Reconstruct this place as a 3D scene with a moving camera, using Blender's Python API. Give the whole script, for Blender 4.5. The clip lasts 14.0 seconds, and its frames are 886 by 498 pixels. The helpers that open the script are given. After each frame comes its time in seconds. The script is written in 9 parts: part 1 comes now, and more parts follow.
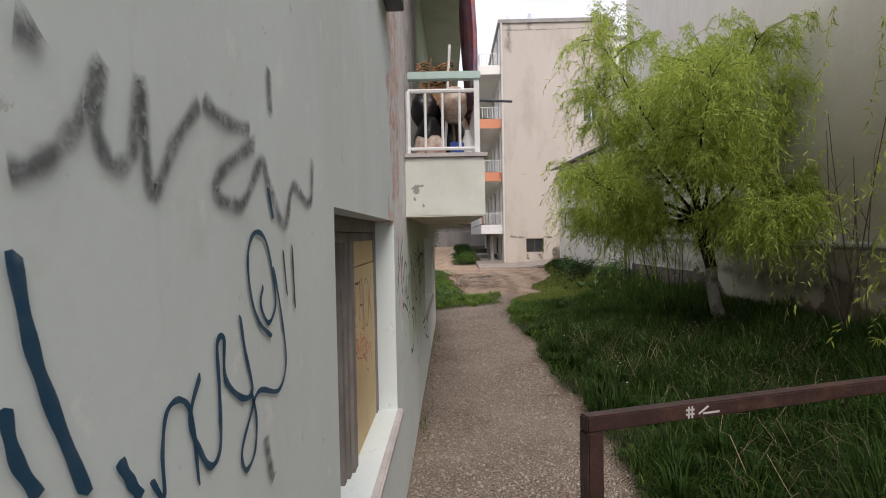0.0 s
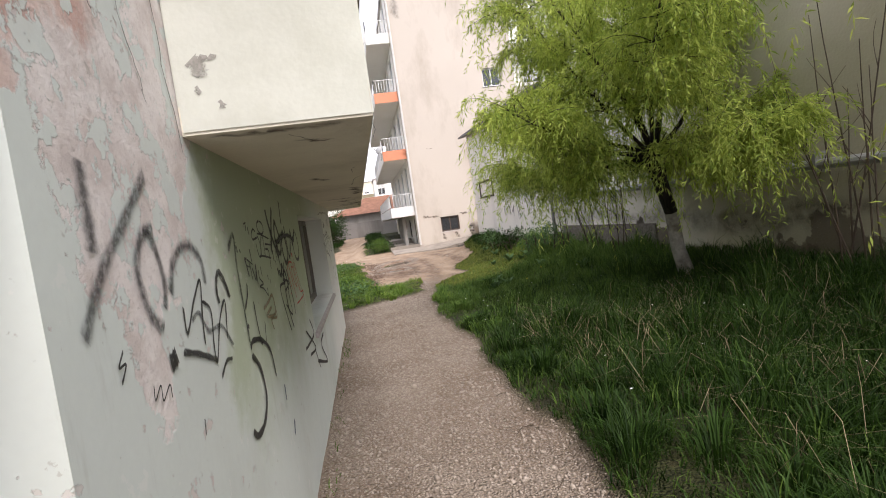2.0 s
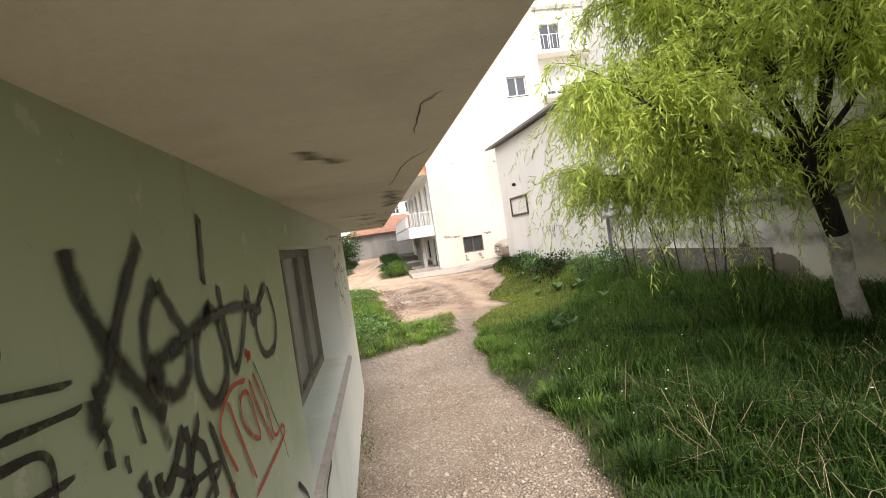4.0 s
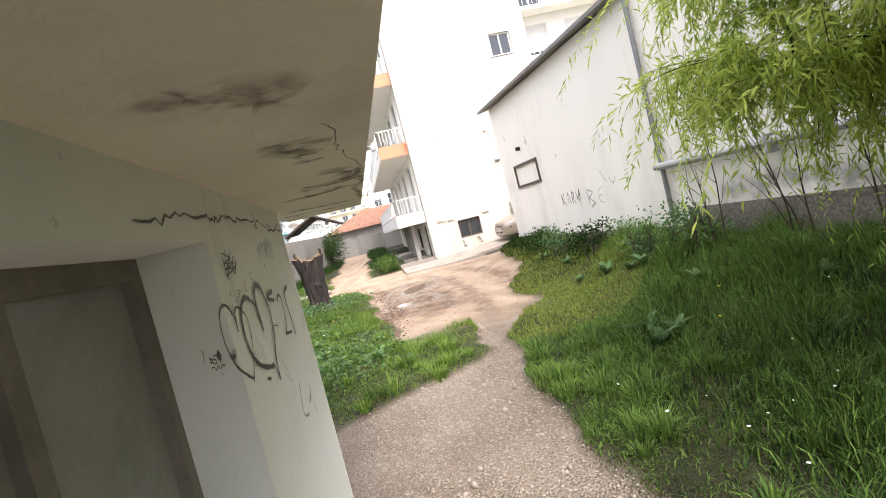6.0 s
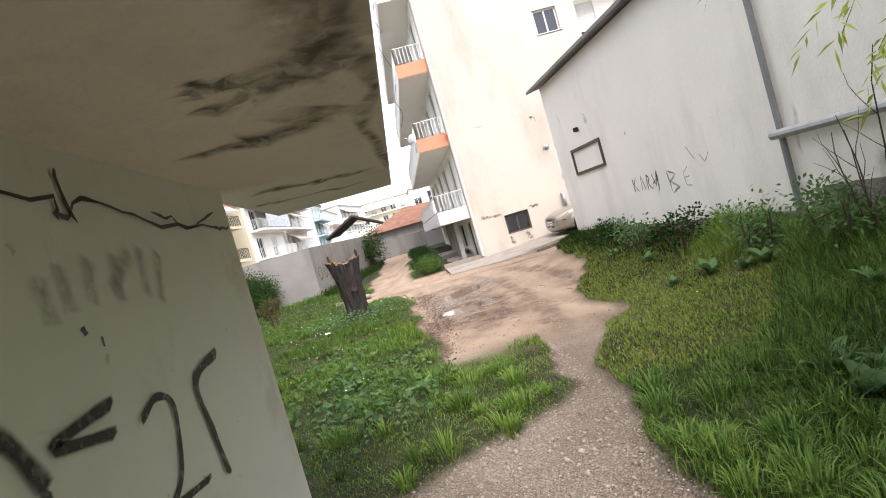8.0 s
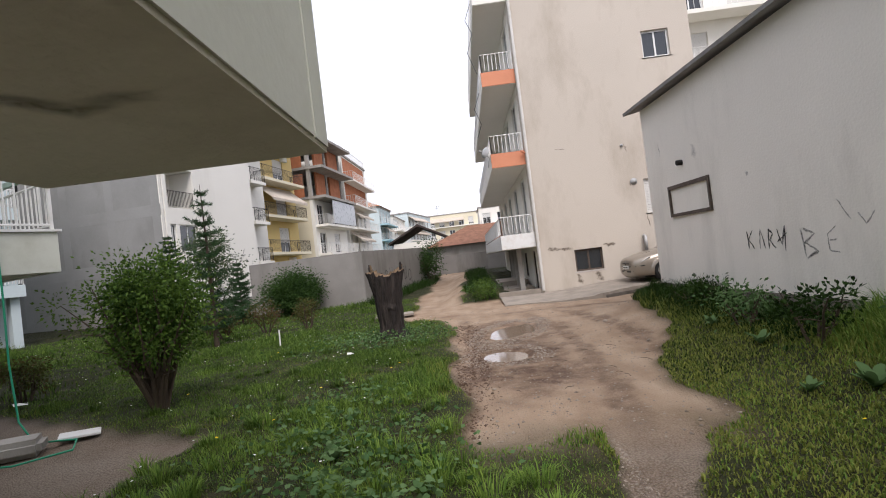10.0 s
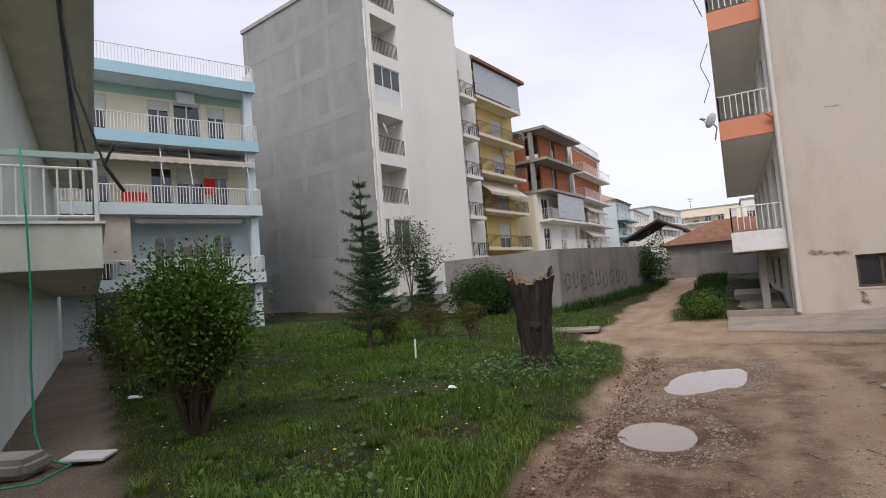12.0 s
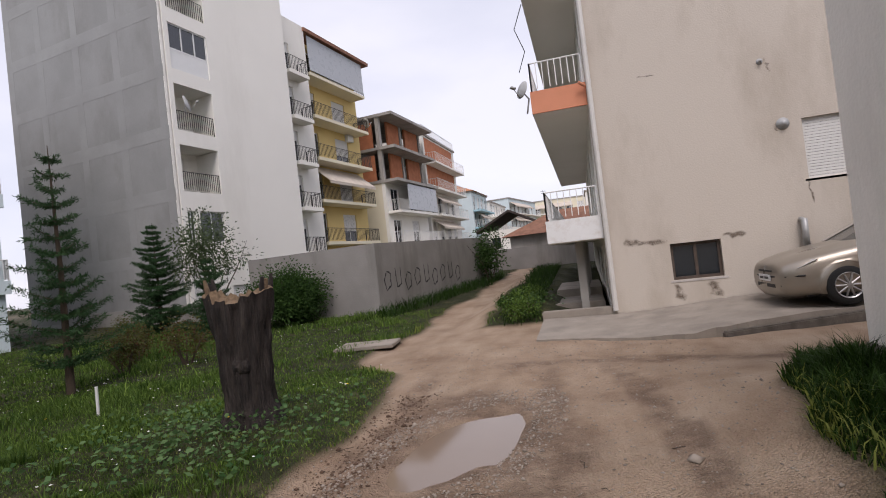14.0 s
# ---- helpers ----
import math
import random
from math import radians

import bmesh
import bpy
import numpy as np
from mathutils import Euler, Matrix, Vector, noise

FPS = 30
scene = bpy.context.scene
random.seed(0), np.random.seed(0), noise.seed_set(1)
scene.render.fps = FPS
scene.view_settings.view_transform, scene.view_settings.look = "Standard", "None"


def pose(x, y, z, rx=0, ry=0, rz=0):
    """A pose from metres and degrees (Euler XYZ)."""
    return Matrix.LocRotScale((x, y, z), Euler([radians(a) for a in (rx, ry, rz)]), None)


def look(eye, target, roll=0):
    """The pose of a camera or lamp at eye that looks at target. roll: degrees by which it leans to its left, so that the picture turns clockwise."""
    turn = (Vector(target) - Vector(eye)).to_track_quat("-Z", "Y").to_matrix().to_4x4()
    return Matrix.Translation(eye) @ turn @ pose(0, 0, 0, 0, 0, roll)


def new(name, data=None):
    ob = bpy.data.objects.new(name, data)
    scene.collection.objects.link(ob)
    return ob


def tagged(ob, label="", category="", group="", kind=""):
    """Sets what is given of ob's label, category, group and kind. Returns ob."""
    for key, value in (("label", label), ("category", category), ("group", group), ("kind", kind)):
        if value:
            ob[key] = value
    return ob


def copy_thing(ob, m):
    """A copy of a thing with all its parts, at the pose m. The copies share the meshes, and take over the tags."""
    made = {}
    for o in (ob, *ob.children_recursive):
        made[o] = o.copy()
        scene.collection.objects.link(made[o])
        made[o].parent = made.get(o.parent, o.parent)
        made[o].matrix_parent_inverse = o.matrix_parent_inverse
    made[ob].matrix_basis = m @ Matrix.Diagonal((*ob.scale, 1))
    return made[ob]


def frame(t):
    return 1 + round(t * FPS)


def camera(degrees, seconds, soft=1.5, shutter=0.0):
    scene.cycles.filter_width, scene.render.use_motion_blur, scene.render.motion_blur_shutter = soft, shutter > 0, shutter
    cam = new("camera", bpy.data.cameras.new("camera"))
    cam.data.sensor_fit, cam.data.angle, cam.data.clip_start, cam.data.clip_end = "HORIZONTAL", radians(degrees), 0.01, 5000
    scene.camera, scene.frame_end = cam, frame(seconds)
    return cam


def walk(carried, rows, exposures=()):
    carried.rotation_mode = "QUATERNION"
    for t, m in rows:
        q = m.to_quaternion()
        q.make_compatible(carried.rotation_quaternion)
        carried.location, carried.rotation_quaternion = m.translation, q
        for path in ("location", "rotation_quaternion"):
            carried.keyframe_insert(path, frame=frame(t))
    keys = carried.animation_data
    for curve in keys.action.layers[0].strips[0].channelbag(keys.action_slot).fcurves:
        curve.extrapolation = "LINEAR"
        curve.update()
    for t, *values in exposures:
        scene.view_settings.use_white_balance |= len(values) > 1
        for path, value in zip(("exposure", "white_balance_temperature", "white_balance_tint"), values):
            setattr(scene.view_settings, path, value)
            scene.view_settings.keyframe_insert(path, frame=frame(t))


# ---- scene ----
# ---- camera ----
cam = camera(80.0, 14.0, soft=1.0)
PATH = [
    (0, 0.012, 0.025, 1.725, 88.44, 1.07, 0.83),
    (0.5, -0.007, 0.861, 1.630, 85.52, 1.61, -1.69),
    (1, 0.052, 1.617, 1.420, 83.19, 4.89, -5.70),
    (1.5, 0.249, 1.942, 1.408, 83.00, 5.82, -10.33),
    (2, 0.184, 2.221, 1.507, 86.34, 8.16, -8.72),
    (2.5, 0.056, 2.631, 1.667, 89.04, 5.71, -5.73),
    (3, 0.082, 3.181, 1.644, 89.56, 5.96, -5.76),
    (3.5, 0.063, 3.811, 1.626, 89.66, 7.58, -6.56),
    (4, 0.052, 4.480, 1.622, 88.59, 8.31, -7.39),
    (6.5, 0.165, 7.919, 1.559, 86.73, 15.11, -9.12),
    (7, 0.194, 8.303, 1.567, 86.52, 15.40, -8.97),
    (7.5, 0.109, 8.892, 1.574, 87.09, 17.12, -7.70),
    (8, 0.176, 9.061, 1.565, 87.87, 16.05, -4.47),
    (10.5, 0.688, 11.357, 1.636, 91.58, 4.61, 4.62),
    (11, 1.106, 12.052, 1.652, 92.23, 5.04, 12.57),
    (11.5, 1.395, 13.047, 1.612, 93.60, 4.53, 25.27),
    (12, 1.720, 13.952, 1.593, 93.46, 4.64, 28.94),
    (12.5, 1.894, 14.873, 1.603, 92.31, 5.43, 26.09),
    (13, 2.140, 15.614, 1.552, 91.00, 7.42, 15.85),
    (13.5, 2.269, 16.391, 1.586, 91.25, 7.10, 14.82),
    (14, 2.499, 17.536, 1.611, 91.32, 6.57, 15.12),
]
walk(cam, [(t, pose(x, y, z, rx, ry, rz)) for t, x, y, z, rx, ry, rz in PATH],
     [(0.0, 0.82, 6500, 18), (0.5, 0.72, 6500, 18), (1.0, 1.1, 6500, 18), (2.0, 1.5, 6500, 18), (3.0, 1.0, 6500, 18), (3.5, 1.65, 6650, 17), (4.0, 2.15, 6800, 15), (6.5, 2.3, 6400, 16), (8.0, 1.85, 6400, 16), (10.5, 0.78, 6400, 17), (12.0, 0.55, 6400, 17), (14.0, 0.52, 6400, 20)])

# ---- light: overcast sky ----
world = bpy.data.worlds.new("overcast_sky")
scene.world = world
world.use_nodes = True
wn, wl = world.node_tree.nodes, world.node_tree.links
wn.clear()
w_out, w_bg = wn.new("ShaderNodeOutputWorld"), wn.new("ShaderNodeBackground")
w_sky, w_mix, w_noise = wn.new("ShaderNodeTexSky"), wn.new("ShaderNodeMix"), wn.new("ShaderNodeTexNoise")
w_ramp, w_map, w_co = wn.new("ShaderNodeValToRGB"), wn.new("ShaderNodeMapping"), wn.new("ShaderNodeTexCoord")
w_sky.sky_type, w_sky.sun_disc = "NISHITA", False
w_sky.sun_elevation, w_sky.sun_rotation = radians(52), radians(164)
w_mix.data_type = "RGBA"
w_mix.inputs["Factor"].default_value = 0.86
w_map.inputs["Scale"].default_value = (1.0, 1.0, 3.0)
w_noise.inputs["Scale"].default_value, w_noise.inputs["Detail"].default_value = 1.6, 5
w_ramp.color_ramp.elements[0].color = (5.4, 5.7, 6.3, 1)
w_ramp.color_ramp.elements[1].color = (7.0, 7.15, 7.4, 1)
w_ramp.color_ramp.elements[0].position, w_ramp.color_ramp.elements[1].position = 0.35, 0.65
wl.new(w_co.outputs["Generated"], w_map.inputs["Vector"])
wl.new(w_map.outputs["Vector"], w_noise.inputs["Vector"])
wl.new(w_noise.outputs["Fac"], w_ramp.inputs["Fac"])
wl.new(w_sky.outputs["Color"], w_mix.inputs["A"])
wl.new(w_ramp.outputs["Color"], w_mix.inputs["B"])
wl.new(w_mix.outputs["Result"], w_bg.inputs["Color"])
wl.new(w_bg.outputs["Background"], w_out.inputs["Surface"])
w_bg.inputs["Strength"].default_value = 0.1
sun_data = bpy.data.lights.new("sun", "SUN")
sun_data.energy, sun_data.angle, sun_data.color = 1.6, radians(30), (1.0, 0.96, 0.9)
sun = new("sun", sun_data)
sun.matrix_world = look((0, 0, 40), (-8, 28, 3))

# ---- materials ----
MATS = {}


def mat(name, col, rough=0.8, metal=0.0, var=0.15, scale=3.0, bump=0.3, fine=60.0, col2=None, stain=None, stain_scale=0.5, stain_amt=0.5,
        streak=0.0, spec=0.4, trans=0.0, alpha=1.0, each=0.0, stretch=1.0, deep=0.01):
    """A procedural surface: a base colour varied at two scales, stains, vertical streaks, relief, and a shift from object to object."""
    if name in MATS:
        return MATS[name]
    m = bpy.data.materials.new(name)
    m.use_nodes = True
    n, l = m.node_tree.nodes, m.node_tree.links
    p = n["Principled BSDF"]
    p.inputs["Roughness"].default_value, p.inputs["Metallic"].default_value = rough, metal
    p.inputs["Specular IOR Level"].default_value = spec
    if trans:
        p.inputs["Transmission Weight"].default_value = trans
    geo = n.new("ShaderNodeNewGeometry")
    big, small = n.new("ShaderNodeTexNoise"), n.new("ShaderNodeTexNoise")
    big.inputs["Scale"].default_value, big.inputs["Detail"].default_value = scale, 6
    small.inputs["Scale"].default_value, small.inputs["Detail"].default_value = fine, 4
    grainy = geo.outputs["Position"]
    if stretch != 1.0:
        sm_ = n.new("ShaderNodeMapping")
        sm_.inputs["Scale"].default_value = (1, 1, stretch)
        l.new(grainy, sm_.inputs["Vector"])
        grainy = sm_.outputs["Vector"]
    for k in (big, small):
        l.new(grainy, k.inputs["Vector"])
    c2 = col2 or tuple(c * (1 - var) for c in col)
    mix = n.new("ShaderNodeMix")
    mix.data_type = "RGBA"
    mix.inputs["A"].default_value, mix.inputs["B"].default_value = (*col, 1), (*c2, 1)
    ramp = n.new("ShaderNodeMapRange")
    ramp.inputs["From Min"].default_value, ramp.inputs["From Max"].default_value = 0.35, 0.65
    l.new(big.outputs["Fac"], ramp.inputs["Value"])
    l.new(ramp.outputs["Result"], mix.inputs["Factor"])
    out = mix.outputs["Result"]
    grain = n.new("ShaderNodeMix")
    grain.data_type, grain.blend_type = "RGBA", "MULTIPLY"
    grain.inputs["Factor"].default_value = min(1.0, var * 2.0)
    l.new(out, grain.inputs["A"])
    l.new(small.outputs["Color"], grain.inputs["B"])
    gr = n.new("ShaderNodeMapRange")
    gr.inputs["To Min"].default_value, gr.inputs["To Max"].default_value = 0.7, 1.25
    l.new(small.outputs["Fac"], gr.inputs["Value"])
    l.new(gr.outputs["Result"], grain.inputs["B"])
    out = grain.outputs["Result"]
    if stain:
        s = n.new("ShaderNodeTexNoise")
        s.inputs["Scale"].default_value, s.inputs["Detail"].default_value, s.inputs["Roughness"].default_value = stain_scale, 8, 0.65
        src = geo.outputs["Position"]
        if streak:
            mp = n.new("ShaderNodeMapping")
            mp.inputs["Scale"].default_value = (1, 1, 1 - streak)
            l.new(src, mp.inputs["Vector"])
            src = mp.outputs["Vector"]
        l.new(src, s.inputs["Vector"])
        r = n.new("ShaderNodeMapRange")
        r.inputs["From Min"].default_value, r.inputs["From Max"].default_value = 0.5, 0.72
        r.inputs["To Max"].default_value = stain_amt
        l.new(s.outputs["Fac"], r.inputs["Value"])
        sm = n.new("ShaderNodeMix")
        sm.data_type = "RGBA"
        sm.inputs["B"].default_value = (*stain, 1)
        l.new(r.outputs["Result"], sm.inputs["Factor"])
        l.new(out, sm.inputs["A"])
        out = sm.outputs["Result"]
    if each:
        oi = n.new("ShaderNodeObjectInfo")
        mr = n.new("ShaderNodeMapRange")
        mr.inputs["To Min"].default_value, mr.inputs["To Max"].default_value = 1 - each, 1 + each
        l.new(oi.outputs["Random"], mr.inputs["Value"])
        hv = n.new("ShaderNodeHueSaturation")
        l.new(mr.outputs["Result"], hv.inputs["Value"])
        l.new(out, hv.inputs["Color"])
        out = hv.outputs["Color"]
    l.new(out, p.inputs["Base Color"])
    if bump:
        b = n.new("ShaderNodeBump")
        b.inputs["Strength"].default_value, b.inputs["Distance"].default_value = bump, deep
        add = n.new("ShaderNodeMath")
        add.operation = "ADD"
        l.new(small.outputs["Fac"], add.inputs[0])
        l.new(big.outputs["Fac"], add.inputs[1])
        l.new(add.outputs["Value"], b.inputs["Height"])
        l.new(b.outputs["Normal"], p.inputs["Normal"])
    rr = n.new("ShaderNodeMapRange")
    rr.inputs["To Min"].default_value, rr.inputs["To Max"].default_value = max(0, rough - 0.12), min(1, rough + 0.1)
    l.new(big.outputs["Fac"], rr.inputs["Value"])
    l.new(rr.outputs["Result"], p.inputs["Roughness"])
    MATS[name] = m
    return m


def leaf_mat(name, col, col2, glow=0.35):
    """Leaves and blades: colour varied leaf by leaf, with light passing through."""
    if name in MATS:
        return MATS[name]
    m = bpy.data.materials.new(name)
    m.use_nodes = True
    n, l = m.node_tree.nodes, m.node_tree.links
    p = n["Principled BSDF"]
    p.inputs["Roughness"].default_value = 0.6
    p.inputs["Specular IOR Level"].default_value = 0.14
    geo, mix = n.new("ShaderNodeNewGeometry"), n.new("ShaderNodeMix")
    mix.data_type = "RGBA"
    mix.inputs["A"].default_value, mix.inputs["B"].default_value = (*col, 1), (*col2, 1)
    noi = n.new("ShaderNodeTexNoise")
    noi.inputs["Scale"].default_value, noi.inputs["Detail"].default_value = 1.1, 5
    l.new(geo.outputs["Position"], noi.inputs["Vector"])
    a = n.new("ShaderNodeMath")
    a.operation = "ADD"
    b = n.new("ShaderNodeMapRange")
    b.inputs["From Min"].default_value, b.inputs["From Max"].default_value = 0.35, 1.25
    l.new(geo.outputs["Random Per Island"], a.inputs[0])
    l.new(noi.outputs["Fac"], a.inputs[1])
    l.new(a.outputs["Value"], b.inputs["Value"])
    l.new(b.outputs["Result"], mix.inputs["Factor"])
    l.new(mix.outputs["Result"], p.inputs["Base Color"])
    tr, sh = n.new("ShaderNodeBsdfTranslucent"), n.new("ShaderNodeMixShader")
    l.new(mix.outputs["Result"], tr.inputs["Color"])
    sh.inputs["Fac"].default_value = glow
    l.new(p.outputs["BSDF"], sh.inputs[1])
    l.new(tr.outputs["BSDF"], sh.inputs[2])
    l.new(sh.outputs["Shader"], n["Material Output"].inputs["Surface"])
    MATS[name] = m
    return m


# walls and masonry
M_NEAR = mat("pale_mint_plaster", (0.63, 0.685, 0.65), 0.85, var=0.06, scale=1.2, bump=0.15, fine=45, stain=(0.42, 0.42, 0.36), stain_scale=0.9, stain_amt=0.35, streak=0.6)


def near_wall_material():
    """Mint paint over render; by the balcony it has come away and bares rough grey and pinkish plaster. Balcony shade
    and the brighter far end are put into the paint colour.
    """
    m = M_NEAR.copy()
    m.name = "peeling_mint_plaster"
    n, l = m.node_tree.nodes, m.node_tree.links
    p = n["Principled BSDF"]
    geo = n.new("ShaderNodeNewGeometry")
    xyz = n.new("ShaderNodeSeparateXYZ")
    l.new(geo.outputs["Position"], xyz.inputs["Vector"])

    def noise_of(scale, detail):
        k = n.new("ShaderNodeTexNoise")
        k.inputs["Scale"].default_value, k.inputs["Detail"].default_value, k.inputs["Roughness"].default_value = scale, detail, 0.65
        l.new(geo.outputs["Position"], k.inputs["Vector"])
        return k.outputs["Fac"]

    def math_of(op, a, b):
        k = n.new("ShaderNodeMath")
        k.operation = op
        for i, s in enumerate((a, b)):
            if isinstance(s, (int, float)):
                k.inputs[i].default_value = s
            else:
                l.new(s, k.inputs[i])
        return k.outputs["Value"]

    def ramp_of(src, lo, hi):
        k = n.new("ShaderNodeMapRange")
        k.interpolation_type = "SMOOTHSTEP"
        k.inputs["From Min"].default_value, k.inputs["From Max"].default_value = lo, hi
        l.new(src, k.inputs["Value"])
        return k.outputs["Result"]

    def mix_of(fac, a, b):
        k = n.new("ShaderNodeMix")
        k.data_type = "RGBA"
        l.new(fac, k.inputs["Factor"])
        for s, key in ((a, "A"), (b, "B")):
            if isinstance(s, tuple):
                k.inputs[key].default_value = (*s, 1)
            else:
                l.new(s, k.inputs[key])
        return k.outputs["Result"]

    wander = math_of("MULTIPLY", math_of("SUBTRACT", noise_of(3.4, 10), 0.5), 0.9)
    y, z = math_of("ADD", xyz.outputs["Y"], wander), math_of("ADD", xyz.outputs["Z"], wander)
    # the bared band narrows downwards: wide by the balcony, a strip of chips near the ground
    left = math_of("SUBTRACT", y, math_of("MULTIPLY", math_of("SUBTRACT", 1.75, xyz.outputs["Z"]), 0.22))
    right = math_of("ADD", y, math_of("MULTIPLY", math_of("SUBTRACT", 1.75, xyz.outputs["Z"]), 0.75))
    peel = math_of("MULTIPLY", math_of("MULTIPLY", ramp_of(left, 3.21, 3.23), ramp_of(right, 3.99, 3.96)), ramp_of(z, 1.02, 1.06))
    upper = math_of("MULTIPLY", math_of("MULTIPLY", ramp_of(z, 1.83, 1.85), ramp_of(y, 2.98, 3.0)), ramp_of(y, 4.0, 3.97))
    peel = math_of("MAXIMUM", peel, upper)
    held = ramp_of(noise_of(6.5, 12), 0.535, 0.55)
    peel = math_of("MULTIPLY", peel, math_of("SUBTRACT", 1.0, math_of("MULTIPLY", held, 0.92)))
    chips = math_of("MULTIPLY", ramp_of(noise_of(11, 12), 0.625, 0.635), math_of("MULTIPLY", ramp_of(y, 2.85, 3.3), ramp_of(y, 4.6, 4.1)))
    old = p.inputs["Base Color"].links[0].from_socket
    grey = mix_of(ramp_of(noise_of(5, 10), 0.42, 0.6), (0.76, 0.715, 0.69), (0.62, 0.555, 0.525))
    slope = math_of("SUBTRACT", z, math_of("MULTIPLY", math_of("SUBTRACT", xyz.outputs["Y"], 3.2), 0.62))
    pink = math_of("MULTIPLY", ramp_of(slope, 1.84, 1.92), ramp_of(y, 3.62, 3.45))
    grey = mix_of(math_of("MULTIPLY", pink, 0.9), grey, mix_of(ramp_of(noise_of(9, 8), 0.4, 0.6), (0.53, 0.335, 0.28), (0.66, 0.52, 0.465)))
    grey = mix_of(math_of("MULTIPLY", ramp_of(noise_of(60, 6), 0.56, 0.62), 0.3), grey, (0.46, 0.41, 0.385))
    grey = mix_of(ramp_of(noise_of(13, 12), 0.60, 0.61), grey, (0.70, 0.70, 0.67))
    # Shade under the balcony, painted in as a deeper green.
    balcony_shade = math_of("MULTIPLY", math_of("MULTIPLY", ramp_of(y, 3.95, 4.25), ramp_of(y, 8.2, 6.4)), ramp_of(z, 0.5, 1.3))
    old = mix_of(math_of("MULTIPLY", balcony_shade, 0.85), old, mix_of(noise_of(1.7, 6), (0.44, 0.52, 0.365), (0.38, 0.445, 0.30)))
    # Far end painted paler to stand for its brighter light.
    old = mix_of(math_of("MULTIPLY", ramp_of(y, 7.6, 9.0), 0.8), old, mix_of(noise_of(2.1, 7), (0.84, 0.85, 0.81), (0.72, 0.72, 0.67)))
    col = mix_of(math_of("MULTIPLY", ramp_of(noise_of(9, 10), 0.62, 0.65), 0.4), old, (0.72, 0.73, 0.7))
    col = mix_of(chips, col, (0.60, 0.56, 0.53))
    col = mix_of(peel, col, grey)
    col = mix_of(math_of("MULTIPLY", ramp_of(noise_of(2.3, 10), 0.60, 0.72), 0.25), col, (0.36, 0.33, 0.27))
    tall = n.new("ShaderNodeMapping")
    tall.inputs["Scale"].default_value = (1, 1, 0.16)
    l.new(geo.outputs["Position"], tall.inputs["Vector"])
    drip = n.new("ShaderNodeTexNoise")
    drip.inputs["Scale"].default_value, drip.inputs["Detail"].default_value, drip.inputs["Roughness"].default_value = 7, 9, 0.7
    l.new(tall.outputs["Vector"], drip.inputs["Vector"])
    col = mix_of(math_of("MULTIPLY", ramp_of(drip.outputs["Fac"], 0.58, 0.72), 0.22), col, (0.27, 0.25, 0.2))
    scuff = math_of("MULTIPLY", ramp_of(noise_of(16, 10), 0.655, 0.68), 0.4)
    col = mix_of(scuff, col, (0.30, 0.28, 0.24))
    l.new(col, p.inputs["Base Color"])
    bump = n.new("ShaderNodeBump")
    bump.inputs["Distance"].default_value = 0.012
    hgt = math_of("ADD", math_of("MULTIPLY", noise_of(45, 9), math_of("ADD", math_of("MULTIPLY", peel, 0.35), 0.05)), math_of("MULTIPLY", math_of("MAXIMUM", peel, chips), -0.3))
    l.new(hgt, bump.inputs["Height"])
    bump.inputs["Strength"].default_value = 0.9
    l.new(bump.outputs["Normal"], p.inputs["Normal"])
    return m


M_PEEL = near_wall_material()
M_PARAPET = mat("pale_green_parapet_paint", (0.62, 0.63, 0.555), 0.8, var=0.07, scale=2, bump=0.1, stain=(0.36, 0.36, 0.28), stain_scale=1.6, stain_amt=0.45)
M_SOFFIT = mat("weathered_soffit_plaster", (0.74, 0.695, 0.58), 0.9, var=0.1, scale=1.5, bump=0.4, stain=(0.36, 0.32, 0.25), stain_scale=1.1, stain_amt=0.5)
M_SILL = mat("worn_stone_sill", (0.5, 0.46, 0.43), 0.7, var=0.2, scale=8, bump=0.5, stain=(0.28, 0.26, 0.25), stain_scale=7, stain_amt=0.7)
M_BEIGE = mat("beige_gable_render", (0.52, 0.464, 0.396), 0.9, var=0.05, scale=0.4, bump=0.5, fine=30, stain=(0.33, 0.275, 0.215), stain_scale=0.7, stain_amt=0.6, streak=0.6)
M_HOUSE = mat("dull_white_render", (0.86, 0.81, 0.735), 0.9, var=0.06, scale=0.5, bump=0.5, fine=30, stain=(0.40, 0.38, 0.32), stain_scale=0.5, stain_amt=0.45, streak=0.7)


